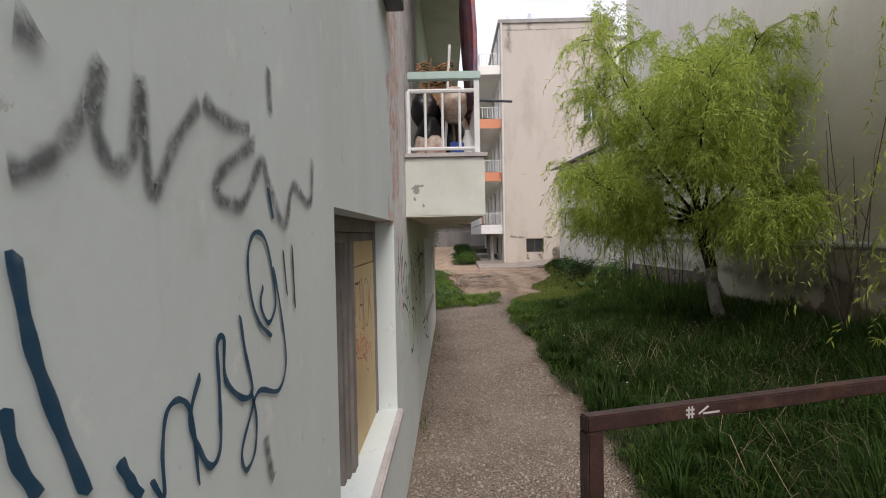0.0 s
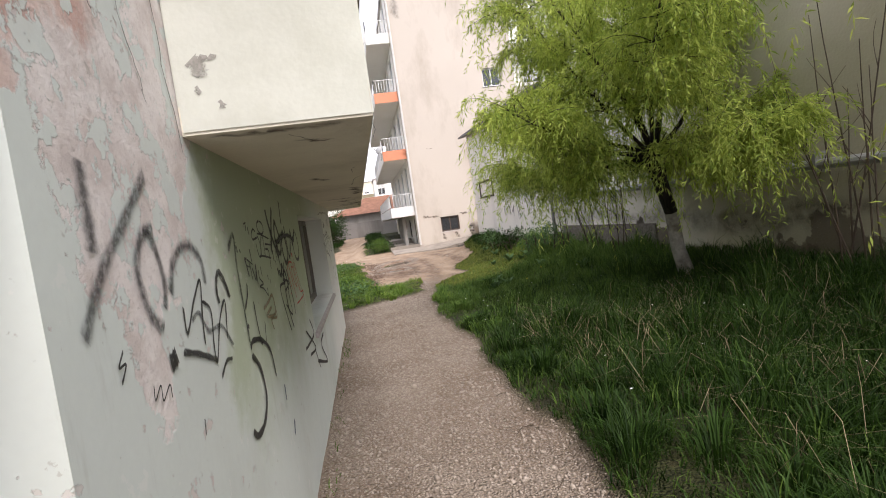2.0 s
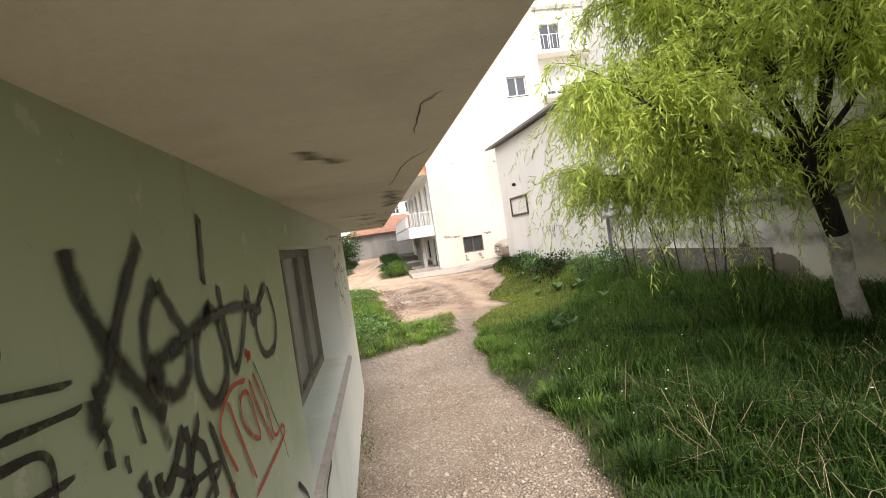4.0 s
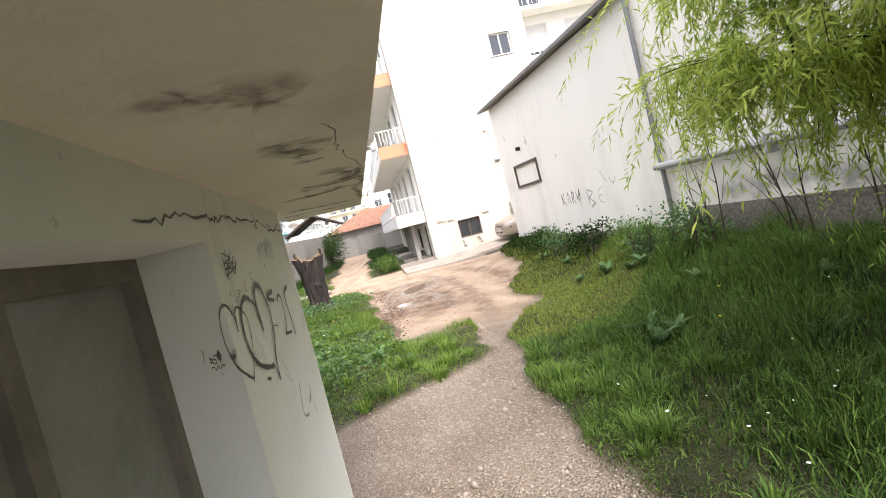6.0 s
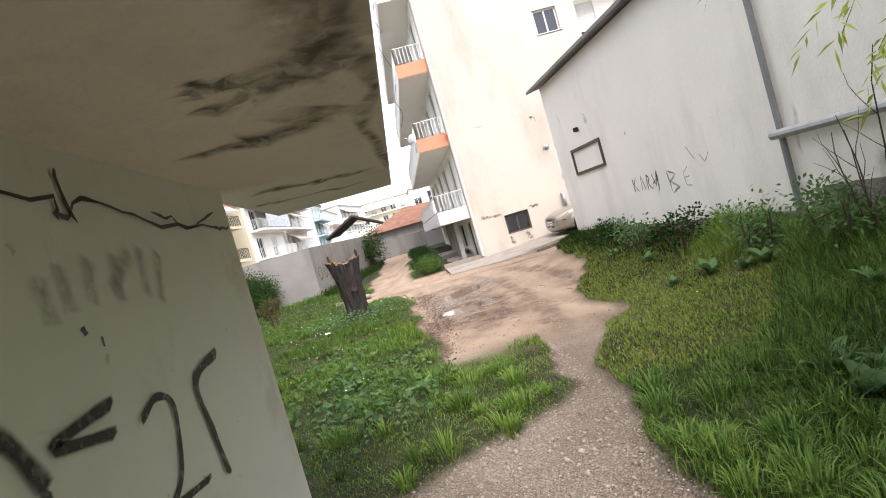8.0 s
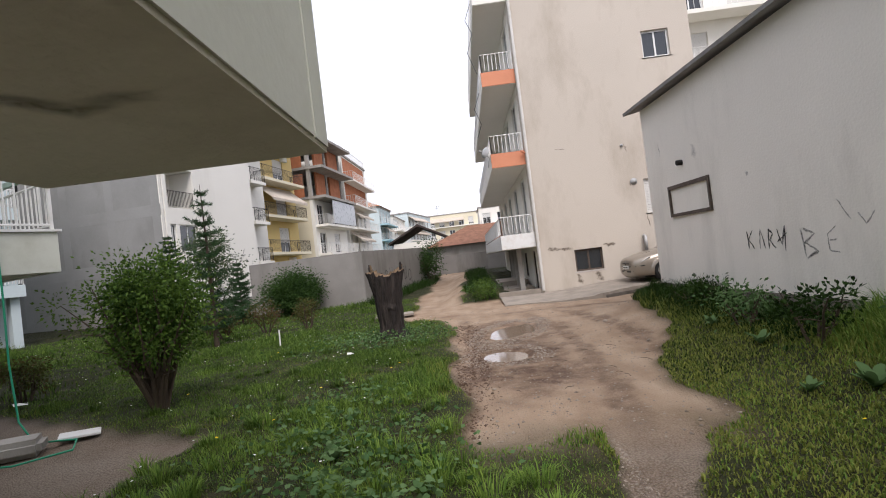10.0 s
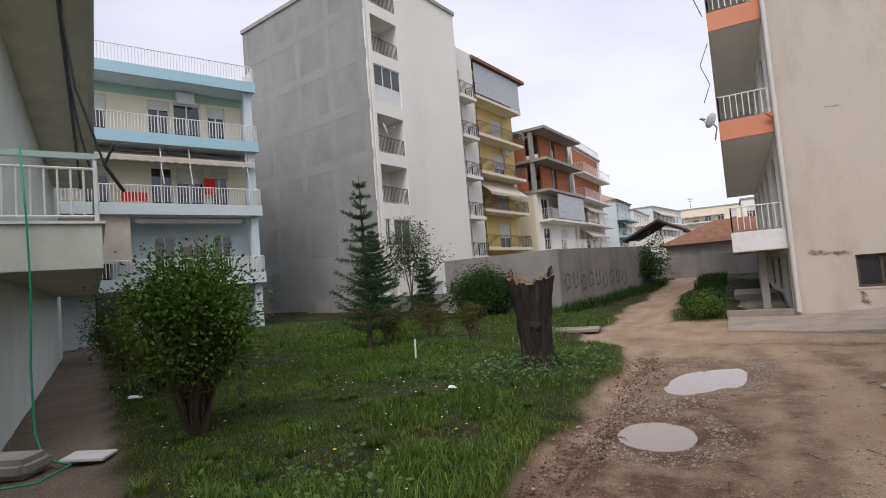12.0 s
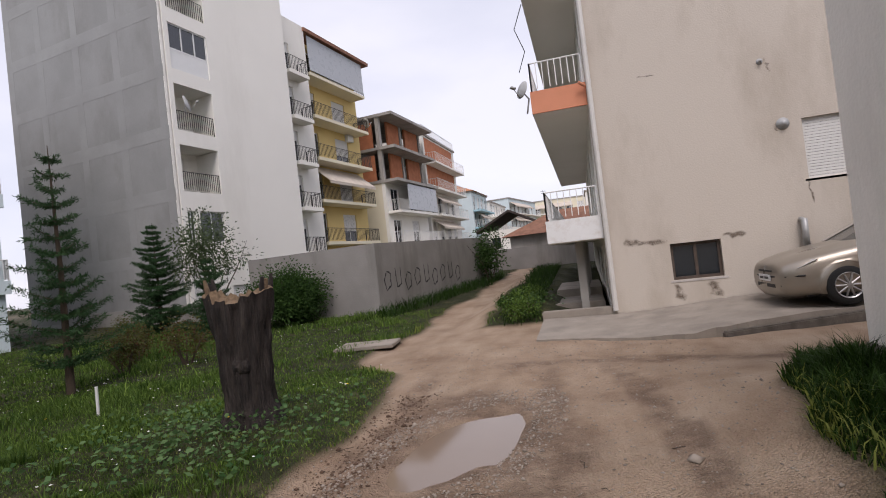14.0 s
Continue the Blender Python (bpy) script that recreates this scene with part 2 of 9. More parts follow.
def yellowed_shaded_wall_material():
    """Dull white render, yellowed towards the willow and darkened there for the tree's shade, bare brown-grey in ragged
    patches at its foot.
    """
    m = M_HOUSE.copy()
    m.name = "yellowed_flaking_render"
    n, l = m.node_tree.nodes, m.node_tree.links
    p = n["Principled BSDF"]
    geo, xyz = n.new("ShaderNodeNewGeometry"), n.new("ShaderNodeSeparateXYZ")
    l.new(geo.outputs["Position"], xyz.inputs["Vector"])

    def noise_of(scale, detail):
        k = n.new("ShaderNodeTexNoise")
        k.inputs["Scale"].default_value, k.inputs["Detail"].default_value, k.inputs["Roughness"].default_value = scale, detail, 0.6
        l.new(geo.outputs["Position"], k.inputs["Vector"])
        return k.outputs["Fac"]

    def mixed(src, add, gain, lo, hi, colour, most, base):
        s, r, k = n.new("ShaderNodeMath"), n.new("ShaderNodeMapRange"), n.new("ShaderNodeMix")
        s.operation = "MULTIPLY_ADD"
        l.new(add, s.inputs[0])
        s.inputs[1].default_value = gain
        l.new(src, s.inputs[2])
        r.inputs["From Min"].default_value, r.inputs["From Max"].default_value, r.inputs["To Max"].default_value = lo, hi, most
        l.new(s.outputs["Value"], r.inputs["Value"])
        k.data_type = "RGBA"
        l.new(r.outputs["Result"], k.inputs["Factor"])
        l.new(base, k.inputs["A"])
        k.inputs["B"].default_value = (*colour, 1)
        return k.outputs["Result"]

    col = p.inputs["Base Color"].links[0].from_socket
    up = n.new("ShaderNodeMath")
    up.operation = "ADD"
    l.new(xyz.outputs["Y"], up.inputs[0])
    l.new(xyz.outputs["Z"], up.inputs[1])
    # The willow's shade is put into this olive tone, fading with height.
    col = mixed(up.outputs["Value"], noise_of(0.6, 6), 3.0, 15.0, 11.5, (0.41, 0.375, 0.265), 0.94, col)
    col = mixed(xyz.outputs["Z"], noise_of(1.1, 9), 2.6, 1.95, 1.9, (0.15, 0.122, 0.09), 0.92, col)
    col = mixed(xyz.outputs["Z"], noise_of(2.3, 9), 1.2, 0.98, 0.94, (0.105, 0.085, 0.065), 0.85, col)
    l.new(col, p.inputs["Base Color"])
    return m


M_YELLOWED_SHADED = yellowed_shaded_wall_material()
M_PLINTH = mat("pebble_dash_plinth", (0.27, 0.235, 0.20), 0.95, var=0.45, scale=22, bump=1.0, fine=70, deep=0.03, stain=(0.13, 0.11, 0.09), stain_scale=2, stain_amt=0.5)
M_GREY = mat("bare_grey_render", (0.265, 0.265, 0.255), 0.95, var=0.12, scale=0.5, bump=0.5, fine=12, stain=(0.185, 0.18, 0.17), stain_scale=0.5, stain_amt=0.7, streak=0.5)
M_GREYSTRIP = mat("grey_render_over_frame", (0.28, 0.28, 0.27), 0.95, var=0.1, scale=0.6, bump=0.4, fine=12, stain=(0.2, 0.2, 0.19), stain_scale=0.5, stain_amt=0.5)
M_WHITE = mat("white_facade_paint", (0.80, 0.775, 0.71), 0.85, var=0.04, scale=0.3, bump=0.2, stain=(0.5, 0.47, 0.4), stain_scale=0.3, stain_amt=0.3, streak=0.7)
M_YELLOW = mat("yellow_facade_paint", (0.70, 0.53, 0.22), 0.85, var=0.08, scale=0.4, bump=0.2)
M_CREAM = mat("cream_facade_paint", (0.72, 0.66, 0.50), 0.85, var=0.06, scale=0.4, bump=0.2)
M_BRICK = mat("orange_hollow_brick", (0.46, 0.17, 0.08), 0.9, var=0.2, scale=2, bump=0.5, fine=15)
M_CONC = mat("raw_concrete", (0.36, 0.34, 0.31), 0.9, var=0.18, scale=1.5, bump=0.5, stain=(0.17, 0.16, 0.14), stain_scale=0.8, stain_amt=0.6, streak=0.8)
M_CONCWALL = mat("grey_boundary_concrete", (0.27, 0.255, 0.235), 0.95, var=0.15, scale=1.0, bump=0.7, fine=25, stain=(0.12, 0.11, 0.09), stain_scale=0.7, stain_amt=0.7, streak=0.8)
M_APRON = mat("cracked_concrete_apron", (0.30, 0.26, 0.215), 0.95, var=0.2, scale=2, bump=0.8, fine=40, stain=(0.16, 0.14, 0.12), stain_scale=1.2, stain_amt=0.6)
M_BLUEFASCIA = mat("sky_blue_fascia_paint", (0.36, 0.56, 0.62), 0.7, var=0.06, scale=1, bump=0.15)
M_PALEBLUE = mat("pale_blue_white_paint", (0.55, 0.63, 0.64), 0.8, var=0.05, scale=1, bump=0.15, stain=(0.4, 0.42, 0.4), stain_scale=0.6, stain_amt=0.3)
M_GREENBAND = mat("sage_green_wall_paint", (0.33, 0.45, 0.39), 0.85, var=0.06, scale=1, bump=0.15)
M_ORANGE = mat("coral_orange_paint", (0.62, 0.25, 0.14), 0.8, var=0.1, scale=1, bump=0.2)
M_TILE = mat("brown_roof_tile", (0.27, 0.13, 0.08), 0.85, var=0.3, scale=3, bump=0.8, fine=8)
M_TERRA = mat("terracotta_roof_tile", (0.45, 0.2, 0.1), 0.85, var=0.25, scale=3, bump=0.8, fine=8)
M_EAVE = mat("grey_roof_sheet", (0.22, 0.21, 0.2), 0.7, var=0.2, scale=3, bump=0.3)
# metal, glass, small things
M_RAIL = mat("white_rail_paint", (0.72, 0.72, 0.70), 0.5, var=0.05, bump=0.05, stain=(0.42, 0.33, 0.25), stain_scale=5, stain_amt=0.35)
M_MINT = mat("mint_rail_paint", (0.42, 0.56, 0.50), 0.5, var=0.08, bump=0.1, stain=(0.3, 0.3, 0.25), stain_scale=5, stain_amt=0.3)
M_DARKRAIL = mat("dark_iron_rail", (0.06, 0.055, 0.05), 0.5, metal=0.4, var=0.2, bump=0.1)
M_BROWNRAIL = mat("brown_painted_steel", (0.045, 0.022, 0.018), 0.5, metal=0.1, var=0.3, scale=8, bump=0.3, stain=(0.12, 0.06, 0.04), stain_scale=10, stain_amt=0.5)
M_GLASS = mat("dark_window_glass", (0.02, 0.024, 0.028), 0.06, var=0.1, bump=0, spec=0.9)
M_FRAMEW = mat("white_window_frame", (0.70, 0.70, 0.68), 0.45, var=0.04, bump=0.05)
M_FRAMEB = mat("brown_wood_frame", (0.09, 0.065, 0.05), 0.6, var=0.3, scale=10, bump=0.3)
M_FRAMEG = mat("dark_grey_metal_frame", (0.075, 0.08, 0.09), 0.5, metal=0.2, var=0.12, bump=0.1, stain=(0.13, 0.12, 0.1), stain_scale=3, stain_amt=0.3)
M_PANELG = mat("slate_grey_metal_panel", (0.13, 0.15, 0.165), 0.5, var=0.1, bump=0.08, stain=(0.11, 0.11, 0.11), stain_scale=2, stain_amt=0.4)
M_PLY = mat("yellowed_plywood_board", (0.60, 0.455, 0.25), 0.75, var=0.1, scale=1.5, bump=0.15, stain=(0.36, 0.26, 0.14), stain_scale=1.5, stain_amt=0.4)
M_OLDFRAME = mat("weathered_grey_brown_frame", (0.22, 0.195, 0.17), 0.7, var=0.25, scale=6, bump=0.3, stain=(0.1, 0.09, 0.08), stain_scale=4, stain_amt=0.6)
M_SHUTTER = mat("white_roller_shutter", (0.62, 0.61, 0.58), 0.55, var=0.05, bump=0.05)
M_PIPEW = mat("white_plastic_pipe", (0.60, 0.58, 0.54), 0.5, var=0.08, bump=0.05, stain=(0.35, 0.32, 0.27), stain_scale=2, stain_amt=0.4)
M_PIPEG = mat("grey_metal_pipe", (0.40, 0.40, 0.39), 0.5, metal=0.3, var=0.15, bump=0.1, stain=(0.15, 0.14, 0.13), stain_scale=3, stain_amt=0.5)
M_FABRIC = mat("beige_awning_cloth", (0.55, 0.48, 0.40), 0.9, var=0.12, scale=2, bump=0.2, stain=(0.35, 0.28, 0.22), stain_scale=1.5, stain_amt=0.4)
M_BLACK = mat("black_plastic", (0.012, 0.012, 0.014), 0.35, var=0.3, scale=10, bump=0.5)
M_DISH = mat("grey_satellite_dish", (0.42, 0.42, 0.41), 0.5, var=0.1, bump=0.05)
M_RED = mat("red_cloth", (0.62, 0.03, 0.02), 0.8, var=0.15, bump=0.1)
M_REDPL = mat("dark_red_plastic", (0.30, 0.04, 0.03), 0.5, var=0.15, bump=0.05)
# Near-black that stands for unlit depth behind openings; also the sooty flue.
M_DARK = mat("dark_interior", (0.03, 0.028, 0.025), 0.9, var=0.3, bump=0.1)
# natural
M_BARK = mat("rough_dark_bark", (0.034, 0.025, 0.021), 0.95, var=0.5, scale=22, bump=1.0, fine=60, col2=(0.014, 0.011, 0.01), stain=(0.10, 0.082, 0.068), stain_scale=14, stain_amt=0.45, streak=0.85, stretch=0.14, deep=0.03)
M_CUT = mat("split_pale_wood", (0.20, 0.135, 0.08), 0.9, var=0.4, scale=20, bump=0.8)
M_LIMEBARK = mat("whitewashed_bark", (0.34, 0.32, 0.28), 0.95, var=0.4, scale=9, bump=1.0, fine=45, stain=(0.1, 0.08, 0.06), stain_scale=5, stain_amt=0.9)
M_TWIG = mat("brown_twig", (0.09, 0.065, 0.045), 0.9, var=0.3, bump=0.4)
L_WILLOW = leaf_mat("willow_leaf", (0.17, 0.275, 0.05), (0.53, 0.61, 0.14), 0.5)
L_WILLOWY = leaf_mat("yellow_willow_leaf", (0.20, 0.29, 0.05), (0.42, 0.46, 0.10), 0.45)
# Blade tone dark enough to carry the shade by willow and walls.
L_SHADEGRASS = leaf_mat("shaded_grass_blade", (0.006, 0.018, 0.003), (0.030, 0.066, 0.010), 0.2)
L_LAWN = leaf_mat("lawn_blade", (0.045, 0.12, 0.02), (0.20, 0.30, 0.055), 0.3)
# Lighter copy for the rank grass in open light.
L_LITGRASS = leaf_mat("lit_lush_blade", (0.026, 0.08, 0.015), (0.155, 0.25, 0.052), 0.3)
# Turf tone darkened to stand for dimmer light.
L_TURF = leaf_mat("dimmed_turf_blade", (0.018, 0.05, 0.009), (0.095, 0.155, 0.028), 0.25)
L_MOSSY = leaf_mat("yellowed_short_blade", (0.085, 0.135, 0.025), (0.25, 0.275, 0.062), 0.3)
L_DRY = leaf_mat("dry_grass_stalk", (0.13, 0.095, 0.055), (0.30, 0.245, 0.155), 0.2)
L_WEED = leaf_mat("broad_weed_leaf", (0.045, 0.11, 0.035), (0.12, 0.20, 0.075), 0.3)
L_BUSH = leaf_mat("bush_leaf", (0.02, 0.052, 0.009), (0.095, 0.165, 0.026), 0.28)
L_FIR = leaf_mat("fir_needle", (0.018, 0.05, 0.02), (0.04, 0.085, 0.03), 0.1)
L_DARKBUSH = leaf_mat("dark_hedge_leaf", (0.018, 0.045, 0.012), (0.045, 0.09, 0.02), 0.2)
L_OLIVE = leaf_mat("grey_green_leaf", (0.04, 0.065, 0.028), (0.085, 0.115, 0.05), 0.25)
L_ROSE = leaf_mat("reddish_rose_leaf", (0.09, 0.035, 0.02), (0.09, 0.11, 0.03), 0.3)
L_DAISY = leaf_mat("daisy_petal", (0.75, 0.75, 0.7), (0.85, 0.85, 0.8), 0.2)
L_DANDY = leaf_mat("dandelion_petal", (0.75, 0.5, 0.02), (0.85, 0.62, 0.03), 0.2)


# ---- mesh helpers ----
class Geo:
    """Gathers vertices and faces of one mesh."""

    def __init__(self):
        self.v, self.f = [], []

    def add(self, verts, faces):
        k = len(self.v)
        self.v.extend(verts)
        self.f.extend([tuple(i + k for i in f) for f in faces])
        return self

    def box(self, x0, y0, z0, x1, y1, z1, c=0.0):
        """A box; c: chamfer of the edges."""
        x0, x1, y0, y1, z0, z1 = min(x0, x1), max(x0, x1), min(y0, y1), max(y0, y1), min(z0, z1), max(z0, z1)
        if c <= 0:
            return self.add([(x0, y0, z0), (x1, y0, z0), (x1, y1, z0), (x0, y1, z0), (x0, y0, z1), (x1, y0, z1), (x1, y1, z1), (x0, y1, z1)],
                            [(0, 3, 2, 1), (4, 5, 6, 7), (0, 1, 5, 4), (1, 2, 6, 5), (2, 3, 7, 6), (3, 0, 4, 7)])
        bm = bmesh.new()
        bmesh.ops.create_cube(bm, size=1.0)
        for w in bm.verts:
            w.co = Vector((x0 + (w.co.x + 0.5) * (x1 - x0), y0 + (w.co.y + 0.5) * (y1 - y0), z0 + (w.co.z + 0.5) * (z1 - z0)))
        c = min(c, 0.45 * min(x1 - x0, y1 - y0, z1 - z0))
        bmesh.ops.bevel(bm, geom=list(bm.edges), offset=c, segments=2, affect="EDGES")
        bm.verts.index_update()
        self.add([tuple(w.co) for w in bm.verts], [tuple(w.index for w in f.verts) for f in bm.faces])
        bm.free()
        return self

    def tube(self, pts, r, n=8, cap=True):
        """A round bar along points; r: one radius or one per point."""
        pts = [Vector(p) for p in pts]
        rs = r if isinstance(r, (list, tuple)) else [r] * len(pts)
        verts, faces = [], []
        for i, p in enumerate(pts):
            d = (pts[min(i + 1, len(pts) - 1)] - pts[max(i - 1, 0)]).normalized()
            a = d.orthogonal().normalized() if i == 0 else (a - d * a.dot(d)).normalized()
            b = d.cross(a)
            for k in range(n):
                t = 2 * math.pi * k / n
                verts.append(tuple(p + rs[i] * (math.cos(t) * a + math.sin(t) * b)))
        for i in range(len(pts) - 1):
            for k in range(n):
                faces.append((i * n + k, i * n + (k + 1) % n, (i + 1) * n + (k + 1) % n, (i + 1) * n + k))
        if cap:
            faces.append(tuple(range(n - 1, -1, -1)))
            faces.append(tuple((len(pts) - 1) * n + k for k in range(n)))
        return self.add(verts, faces)

    def prism(self, outline, y0, y1):
        """An outline of (x, z) pushed from y0 to y1."""
        n = len(outline)
        v = [(x, y0, z) for x, z in outline] + [(x, y1, z) for x, z in outline]
        f = [tuple(range(n)), tuple(range(2 * n - 1, n - 1, -1))] + [(i, n + i, n + (i + 1) % n, (i + 1) % n) for i in range(n)]
        return self.add(v, f)

    def lathe(self, prof, at=(0, 0, 0), n=24, axis="z"):
        """A turned shape from (radius, height) pairs."""
        v, f = [], []
        for r, h in prof:
            for k in range(n):
                t = 2 * math.pi * k / n
                p = (r * math.cos(t), r * math.sin(t), h)
                if axis == "y":
                    p = (p[0], p[2], p[1])
                if axis == "x":
                    p = (p[2], p[0], p[1])
                v.append((p[0] + at[0], p[1] + at[1], p[2] + at[2]))
        for i in range(len(prof) - 1):
            for k in range(n):
                f.append((i * n + k, i * n + (k + 1) % n, (i + 1) * n + (k + 1) % n, (i + 1) * n + k))
        return self.add(v, f)

    def data(self, name, material, smooth=False):
        me = bpy.data.meshes.new(name)
        me.from_pydata(self.v, [], self.f)
        if material:
            me.materials.append(material)
        bm = bmesh.new()
        bm.from_mesh(me)
        bmesh.ops.recalc_face_normals(bm, faces=bm.faces)
        bm.to_mesh(me)
        bm.free()
        if smooth:
            me.shade_smooth()
        me.update()
        return me


def put(name, geo, material, parent=None, label="", smooth=False):
    """One mesh object, under parent where one is given."""
    ob = new(name, geo.data(name, material, smooth))
    if parent:
        ob.parent = parent
    if label:
        tagged(ob, label)
    return ob


def root(name, m, label, category, group="", kind=""):
    """An Empty at a thing's base."""
    ob = new(name)
    ob.empty_display_size = 0.2
    ob.matrix_world = m
    return tagged(ob, label, category, group, kind)


def pierced(g, u0, u1, z0, z1, y0, y1, holes):
    """A wall along local x with rectangular openings (u0, u1, z0, z1) right through it."""
    us = sorted({u0, u1, *[h[0] for h in holes], *[h[1] for h in holes]})
    for a, b in zip(us, us[1:]):
        cuts = sorted((h[2], h[3]) for h in holes if h[0] <= a + 1e-6 and h[1] >= b - 1e-6)
        z = z0
        for c, d in cuts:
            if c > z + 1e-6:
                g.box(a, y0, z, b, y1, c)
            z = max(z, d)
        if z1 > z + 1e-6:
            g.box(a, y0, z, b, y1, z1)
    return g


def window(parent, x, z, w, h, y, frame_mat, depth=0.07, panes=2, name="window", shutter=0.0, sill=True, glass=None):
    """A window in an opening whose lower left corner is (x, z): frame, panes, sill and a part-lowered shutter. y: the frame's outer face."""
    g = Geo()
    t = 0.06
    g.box(x, y, z, x + t, y + depth, z + h).box(x + w - t, y, z, x + w, y + depth, z + h)
    g.box(x + t, y, z, x + w - t, y + depth, z + t).box(x + t, y, z + h - t, x + w - t, y + depth, z + h)
    for i in range(1, panes):
        c = x + w * i / panes
        g.box(c - t * 0.5, y + 0.005, z + t, c + t * 0.5, y + depth - 0.005, z + h - t)
    ob = put(name, g, frame_mat, parent)
    for i in range(panes):
        a, b = x + w * i / panes + t * 0.5, x + w * (i + 1) / panes - t * 0.5
        put("pane", Geo().box(a, y + depth * 0.5, z + t, b, y + depth * 0.5 + 0.006, z + h - t), glass or M_GLASS, ob)
    if sill:
        put("sill", Geo().box(x - 0.06, y - 0.1, z - 0.045, x + w + 0.06, y + depth, z - 0.004), M_SILL, ob)
    if shutter > 0:
        s = Geo()
        k = max(2, int(h * shutter / 0.055))
        for i in range(k):
            zz = z + h - (i + 1) * h * shutter / k
            s.box(x + 0.02, y - 0.022, zz + 0.004, x + w - 0.02, y - 0.006, zz + h * shutter / k - 0.002)
        put("shutter", s, M_SHUTTER, ob)
    return ob


def railing(parent, pts, z0, z1, gap, bar, material, name="railing", label="", posts=True, mid=False):
    """A rail along a line of (x, y): a top and bottom bar, and uprights that are sub-parts where posts is set."""
    g = Geo()
    line = [Vector((*p, 0)) for p in pts]
    tops, feet = Geo(), []
    for a, b in zip(line, line[1:]):
        tops.tube([(a.x, a.y, z1), (b.x, b.y, z1)], bar * 1.5, 6)
        feet.append(Geo().tube([(a.x, a.y, z0), (b.x, b.y, z0)], bar * 1.2, 6))
        if mid:
            feet.append(Geo().tube([(a.x, a.y, z1 - 0.16), (b.x, b.y, z1 - 0.16)], bar * 1.2, 6))
    ob_geo = tops
    ups = []
    for a, b in zip(line, line[1:]):
        k = max(1, round((b - a).length / gap))
        for i in range(k + 1):
            p = a.lerp(b, i / k)
            ups.append((p.x, p.y, i in (0, k)))
    if posts:
        ob = put(name, ob_geo, material, parent, label)
        for low_bar in feet:
            put("lower_bar", low_bar, material, ob)
        top = z1 - 0.16 if mid else z1
        thin = Geo().tube([(0, 0, z0), (0, 0, top)], bar, 6).data("bar", material)
        stout = Geo().tube([(0, 0, z0 - 0.08), (0, 0, z1)], bar * 1.7, 6).data("post", material)
        for x, y, e in ups:
            o = new("post" if e else "bar", stout if e else thin)
            o.parent, o.location = ob, (x, y, 0)
        return ob
    for x, y, e in ups:
        w = bar * (1.5 if e else 0.9)
        ob_geo.box(x - w, y - w, z0 - (0.06 if e else 0), x + w, y + w, z1)
    return put(name, ob_geo, material, parent, label)

# ---- ground: one sheet with gravel path, muddy road and puddle hollows ----
HOUSE_X, HOUSE_Y, HOUSE_SLOPE = 4.66, 22.65, 0.062


def house_x(y):
    """The outer wall line of the low house."""
    return HOUSE_X + (HOUSE_Y - y) * HOUSE_SLOPE


def step(a, b, x):
    t = np.clip((x - a) / (b - a), 0, 1)
    return t * t * (3 - 2 * t)


def wob(x, y, s, k=0.0):
    """A cheap smooth wobble for edges."""
    return (np.sin(x * s + 1.3 + k) * np.cos(y * s * 0.83 - 0.7 + k) + 0.6 * np.sin(x * s * 2.3 - y * s * 1.9 + k) + 0.35 * np.sin(x * s * 5.1 + y * s * 4.3)) / 1.95


PUDDLES = [(0.89, 19.48, 0.38, 0.5, 0.2), (1.2, 22.2, 0.4, 0.98, -0.3)]


def path_mask(x, y):
    e = 0.10 * wob(x, y, 2.3)
    right = 1.26 + 0.4 * step(11.8, 13.6, y) + 0.6 * step(13.6, 15.4, y) - 0.05 * step(8, 10, y)
    left = -0.6 + 1.8 * step(12.1, 13.5, y) + 0.25 * step(13.5, 15.2, y)
    m = step(-0.07, 0.07, x - left + e) * step(-0.07, 0.07, right - x + e)
    out = (x + 5.5) * 0.465 + (y - 16.6) * 0.885
    side = step(-0.2, 0.2, 1.15 - out + e) * step(0.0, 0.3, -2.6 - x + 2 * e) * step(13.0, 14.5, y)
    return np.clip(m * step(16.6, 15.0, y) + side, 0, 1)


def mud_mask(x, y):
    e = 0.28 * wob(x, y, 1.1, 2.0)
    left = 0.35 - 0.35 * step(16, 19, y) - 0.4 * step(22.5, 26, y) - 1.3 * step(24.5, 27, y)
    left = np.where(y > 28, -1.6 - 0.02 * (y - 28) + 0.5 * step(30, 45, y), left)
    right = np.minimum(2.6 + 1.5 * step(16.5, 22.5, y) + 0.8 * step(22.5, 25, y), 40.0)
    right = np.where(y > 23.5, np.minimum(right + (y - 23.5) * 6, 9.0), right)
    right = np.where((y > 25.0) & (y < 29.4), 14.0, right)
    right = np.where(y > 29.4, -0.1 + 0.05 * (y - 29.4) + 0.25 * wob(x, y, 1.0), right)
    a = step(14.6, 16.4, y + e)
    return a * step(-0.12, 0.12, x - left + e) * step(-0.16, 0.16, right - x + e)


